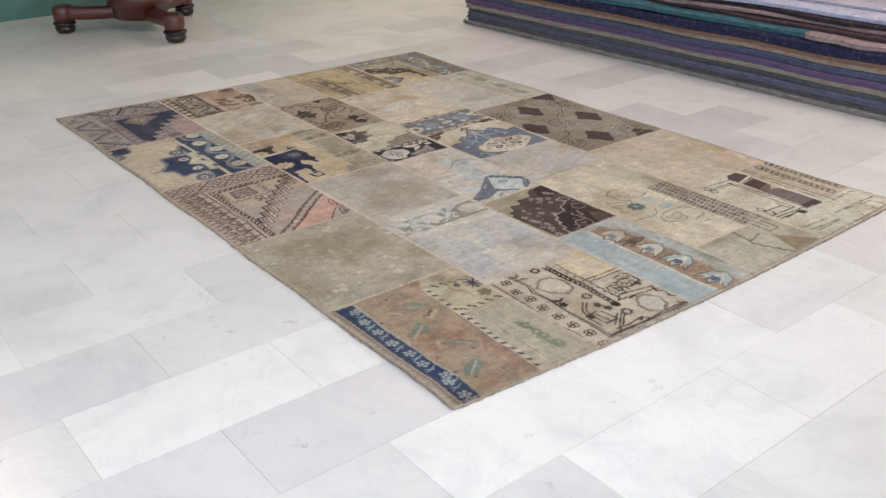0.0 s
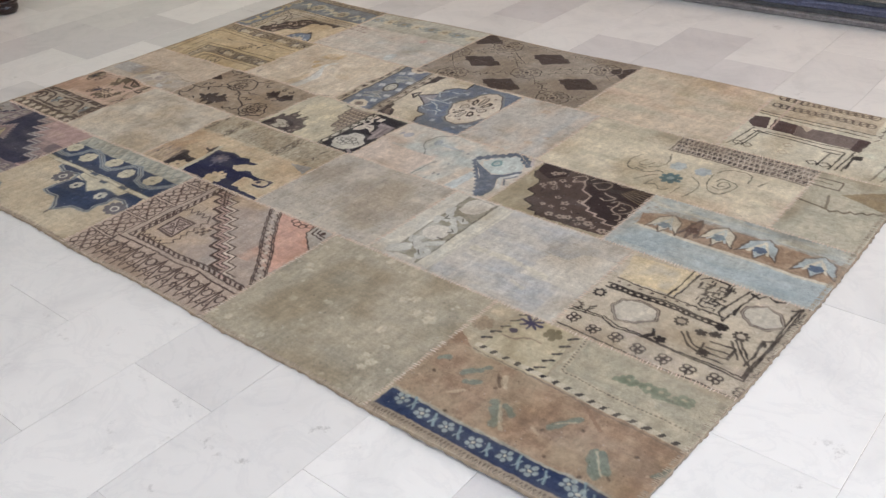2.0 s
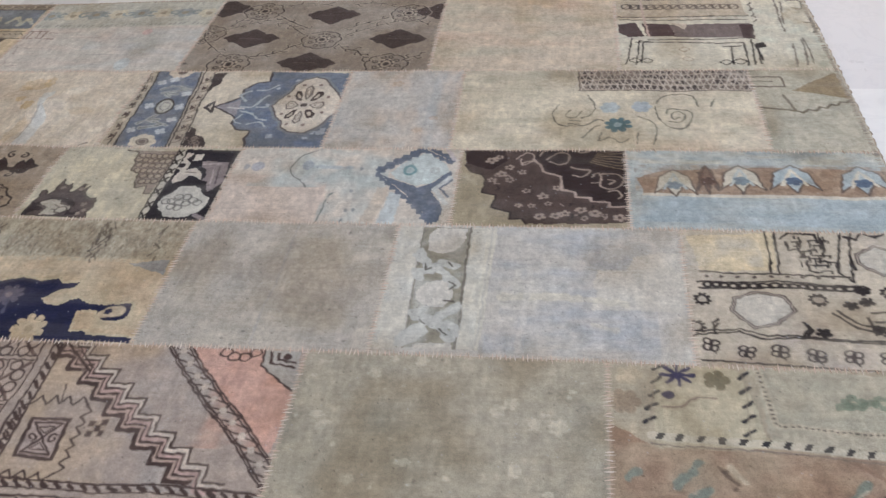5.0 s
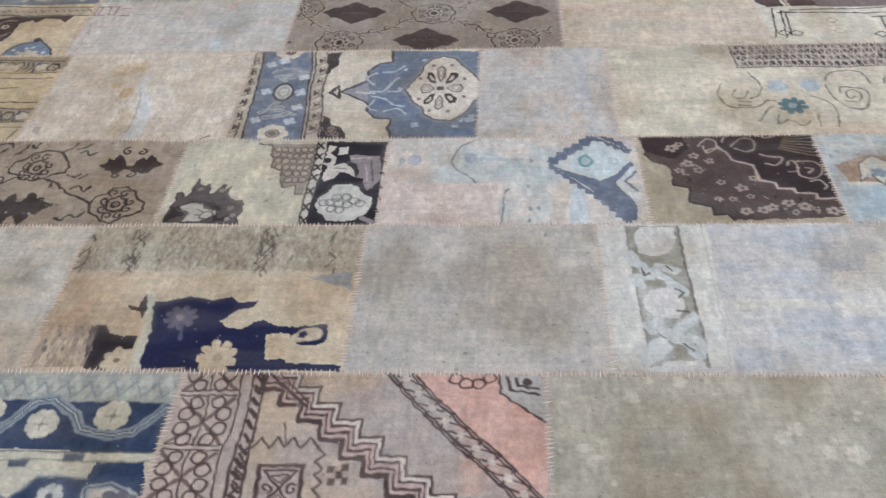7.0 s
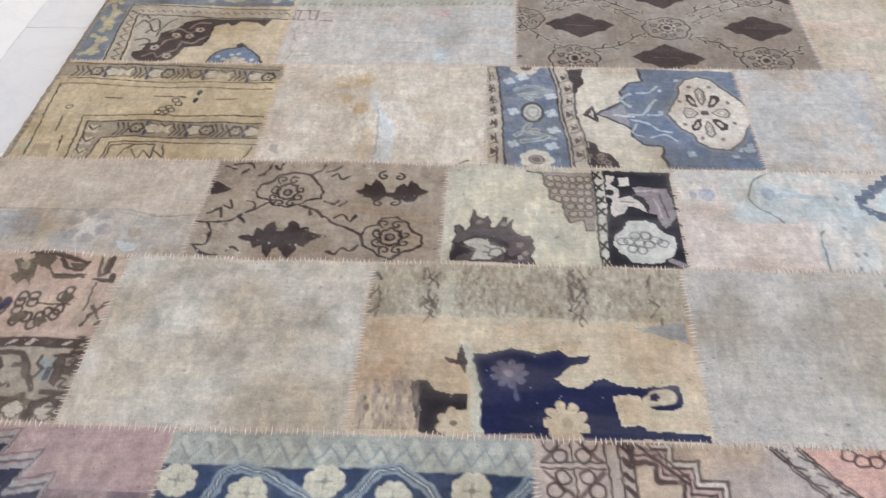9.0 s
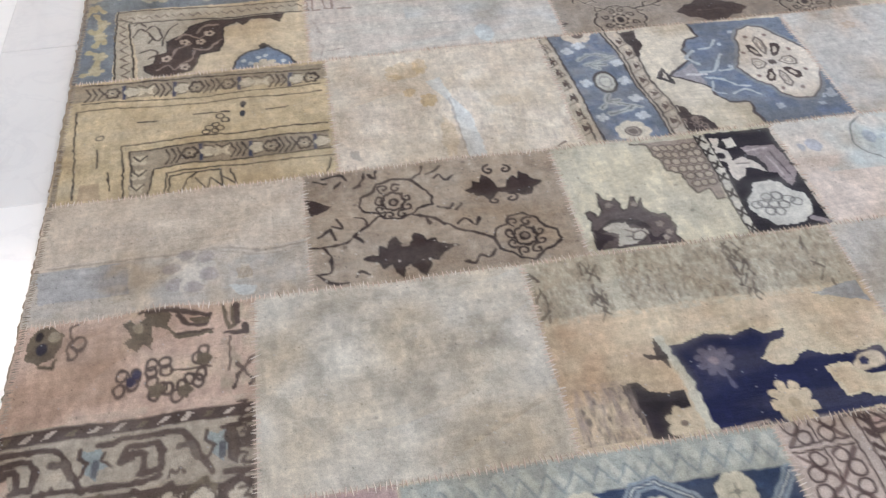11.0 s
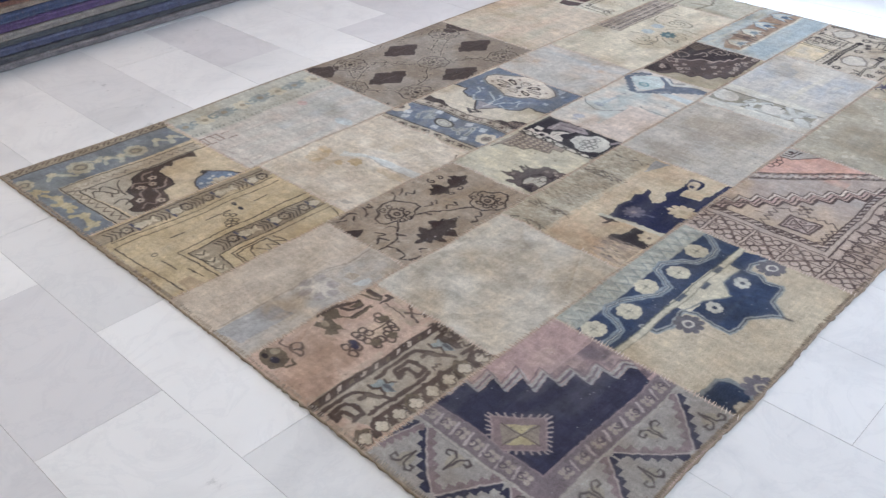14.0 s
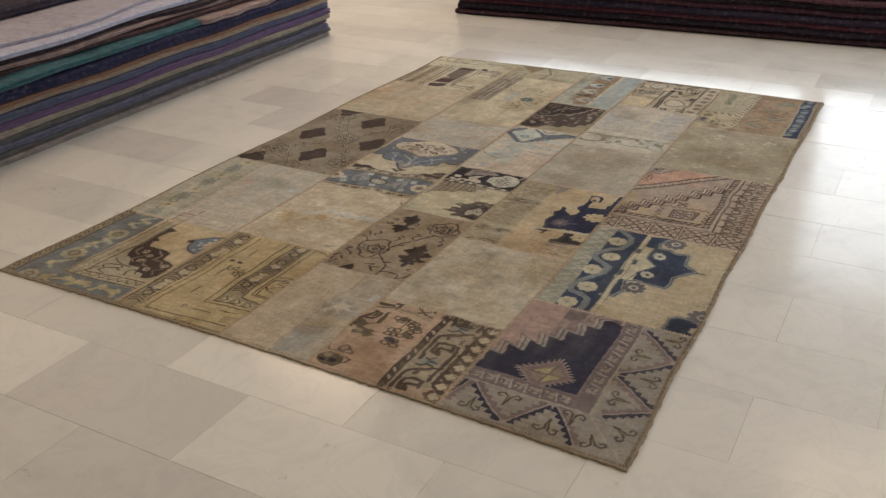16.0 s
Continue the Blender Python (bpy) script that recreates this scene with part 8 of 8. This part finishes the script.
def pedestal_table(x, y, turn):
    top = thing("pedestal_table", "polished mahogany pedestal table with carved bun feet", "table", (x, y, 0))
    top.rotation_euler[2] = radians(turn)
    part("column", turned(bmesh.new(), ((0.10, 0.09), (0.19, 0.10), (0.21, 0.19), (0.24, 0.205), (0.235, 0.30), (0.20, 0.32), (0.09, 0.33), (0.12, 0.36), (0.13, 0.44), (0.09, 0.56), (0.07, 0.62), (0.14, 0.68), (0.16, 0.70))), MAHOGANY, top)
    part("tabletop", turned(bmesh.new(), ((0.52, 0.70), (0.60, 0.705), (0.62, 0.72), (0.615, 0.735), (0.60, 0.745), (0.58, 0.75)), steps=56), MAHOGANY, top)
    for k in range(3):
        a = k * 2 * math.pi / 3
        bm = bmesh.new()
        rings = []
        for i in range(15):
            t = i / 14
            r = 0.08 + 0.50 * t
            mid = 0.150 - 0.010 * math.sin(math.pi * t)
            half, wide = 0.048, 0.058 - 0.006 * math.sin(math.pi * t)
            ring = []
            for j in range(12):
                w = j * math.pi / 6
                off = math.copysign(abs(math.cos(w)) ** 0.5, math.cos(w)) * wide
                up = math.copysign(abs(math.sin(w)) ** 0.5, math.sin(w)) * half
                ring.append(bm.verts.new((r * math.cos(a) - off * math.sin(a), r * math.sin(a) + off * math.cos(a), mid + up)))
            rings.append(ring)
        for p, q in zip(rings, rings[1:]):
            for j in range(12):
                bm.faces.new((p[j], p[(j + 1) % 12], q[(j + 1) % 12], q[j]))
        bm.faces.new(rings[0])
        bm.faces.new(rings[-1])
        leg = part("leg", bm, MAHOGANY, top)
        at = (0.56 * math.cos(a), 0.56 * math.sin(a), 0.0)
        part("bun_foot", turned(bmesh.new(), ((0.060, 0.085), (0.070, 0.092), (0.074, 0.12), (0.076, 0.17), (0.072, 0.195), (0.055, 0.206)), at), MAHOGANY, leg, "turned mahogany leg end")
        part("foot_pad", turned(bmesh.new(), ((0.042, 0.0), (0.060, 0.004), (0.072, 0.025), (0.074, 0.045), (0.066, 0.056), (0.078, 0.062), (0.084, 0.072), (0.080, 0.082), (0.055, 0.086)), at), EBONY, leg, "nearly black turned foot ring")
    for ob in top.children_recursive:
        ob.data.shade_smooth()


pedestal_table(2.79, 6.85, 150)

# small white price tags tied to the ends of the stacked carpets
TAG = plain_material("tag_card", lin(232, 230, 224), 0.7, 0.04, 20)
for ty, tz, lean in ((5.31, 0.045, 8), (5.33, 0.13, -6), (5.32, 0.235, 5)):
    tag = tagged(part("price_tag", box(bmesh.new(), -0.002, -0.008, -0.011, 0.002, 0.008, 0.011, 0.001), TAG), "small white card tag hanging on a folded carpet", "tag", "price tags on the stack")
    tag.matrix_basis = pose(4.742, ty, tz, lean, 4, 0)

# ---- marble tiles of the floor: half bond, 64 x 32 cm ----
def tile_mesh(long, wide):
    g, b, t = 0.0006, 0.0012, 0.0
    x0, x1, y0, y1 = g, long - g, g, wide - g
    low = [(x0, y0, -0.004), (x1, y0, -0.004), (x1, y1, -0.004), (x0, y1, -0.004)]
    mid = [(x0, y0, -0.0002), (x1, y0, -0.0002), (x1, y1, -0.0002), (x0, y1, -0.0002)]
    top = [(x0 + b, y0 + b, t), (x1 - b, y0 + b, t), (x1 - b, y1 - b, t), (x0 + b, y1 - b, t)]
    faces = [(8, 9, 10, 11)]
    for i in range(4):
        j = (i + 1) % 4
        faces += [(i, j, 4 + j, 4 + i), (4 + i, 4 + j, 8 + j, 8 + i)]
    return low + mid + top, faces


# slabs of the greyer and of the whiter stone, as (row, place in the row)
GREY_TILES = {(10, 2), (-1, -1), (-1, -2), (1, -2), (-2, 3), (1, 3), (2, 4), (3, 3), (5, 4), (11, 1)}
BRIGHT_TILES = {(-2, 0), (10, 1), (0, 0), (-2, 1), (-3, 1), (10, 3), (9, 1), (0, -1), (-3, 0)}


def lay_tiles():
    verts, faces = tile_mesh(2 * TILE, ROW)
    shared = mesh_of("tile", verts, faces, MARBLE)
    grey = mesh_of("grey_tile", verts, faces, MARBLE_GREY)
    bright = mesh_of("bright_tile", verts, faces, MARBLE_BRIGHT)
    turn = pose(0, 0, 0, 0, 0, math.degrees(SLANT))
    rest_v, rest_f = [], []
    near, far = [], []
    for k in range(-13, 27):
        for m in range(-8, 14):
            a, b = 1.043 + 2 * TILE * m + (TILE if k % 2 else 0.0), 1.98 + ROW * k
            mid = turn @ Vector((a + TILE, b + ROW / 2, 0))
            if not (WEST - 0.7 < mid.x < EAST + 0.7 and SOUTH - 0.4 < mid.y < NORTH + 0.4):
                continue
            inside = WEST + 0.35 < mid.x < EAST - 0.35 and SOUTH + 0.3 < mid.y < NORTH - 0.3
            under = 1.75 < mid.x < 3.45 and 1.95 < mid.y < 4.6
            (near if inside and not under else far).append((abs(mid.x - 2.0) + abs(mid.y - 3.6) * 0.8, a, b, (k, m)))
    near.sort()
    for _, a, b, spot in near[:300]:
        ob = new("tile", grey if spot in GREY_TILES else bright if spot in BRIGHT_TILES else shared)
        ob.parent = bed
        ob.matrix_basis = turn @ pose(a, b, random.uniform(-0.0004, 0.0), random.uniform(-0.05, 0.05), random.uniform(-0.03, 0.03), 0)
    for _, a, b, _ in near[300:] + far:
        m, n = turn @ pose(a, b, 0), len(rest_v)
        rest_v += [(min(EAST + 0.05, max(WEST - 0.05, v.x)), min(NORTH + 0.05, max(SOUTH - 0.05, v.y)), v.z) for v in (m @ Vector(w) for w in verts)]
        rest_f += [tuple(i + n for i in f) for f in faces]
    rest = new("outer_tiles", mesh_of("outer_tiles", rest_v, rest_f, MARBLE))
    rest.parent = bed
    tagged(rest, "", "", "", "stuff")


random.seed(11)
lay_tiles()
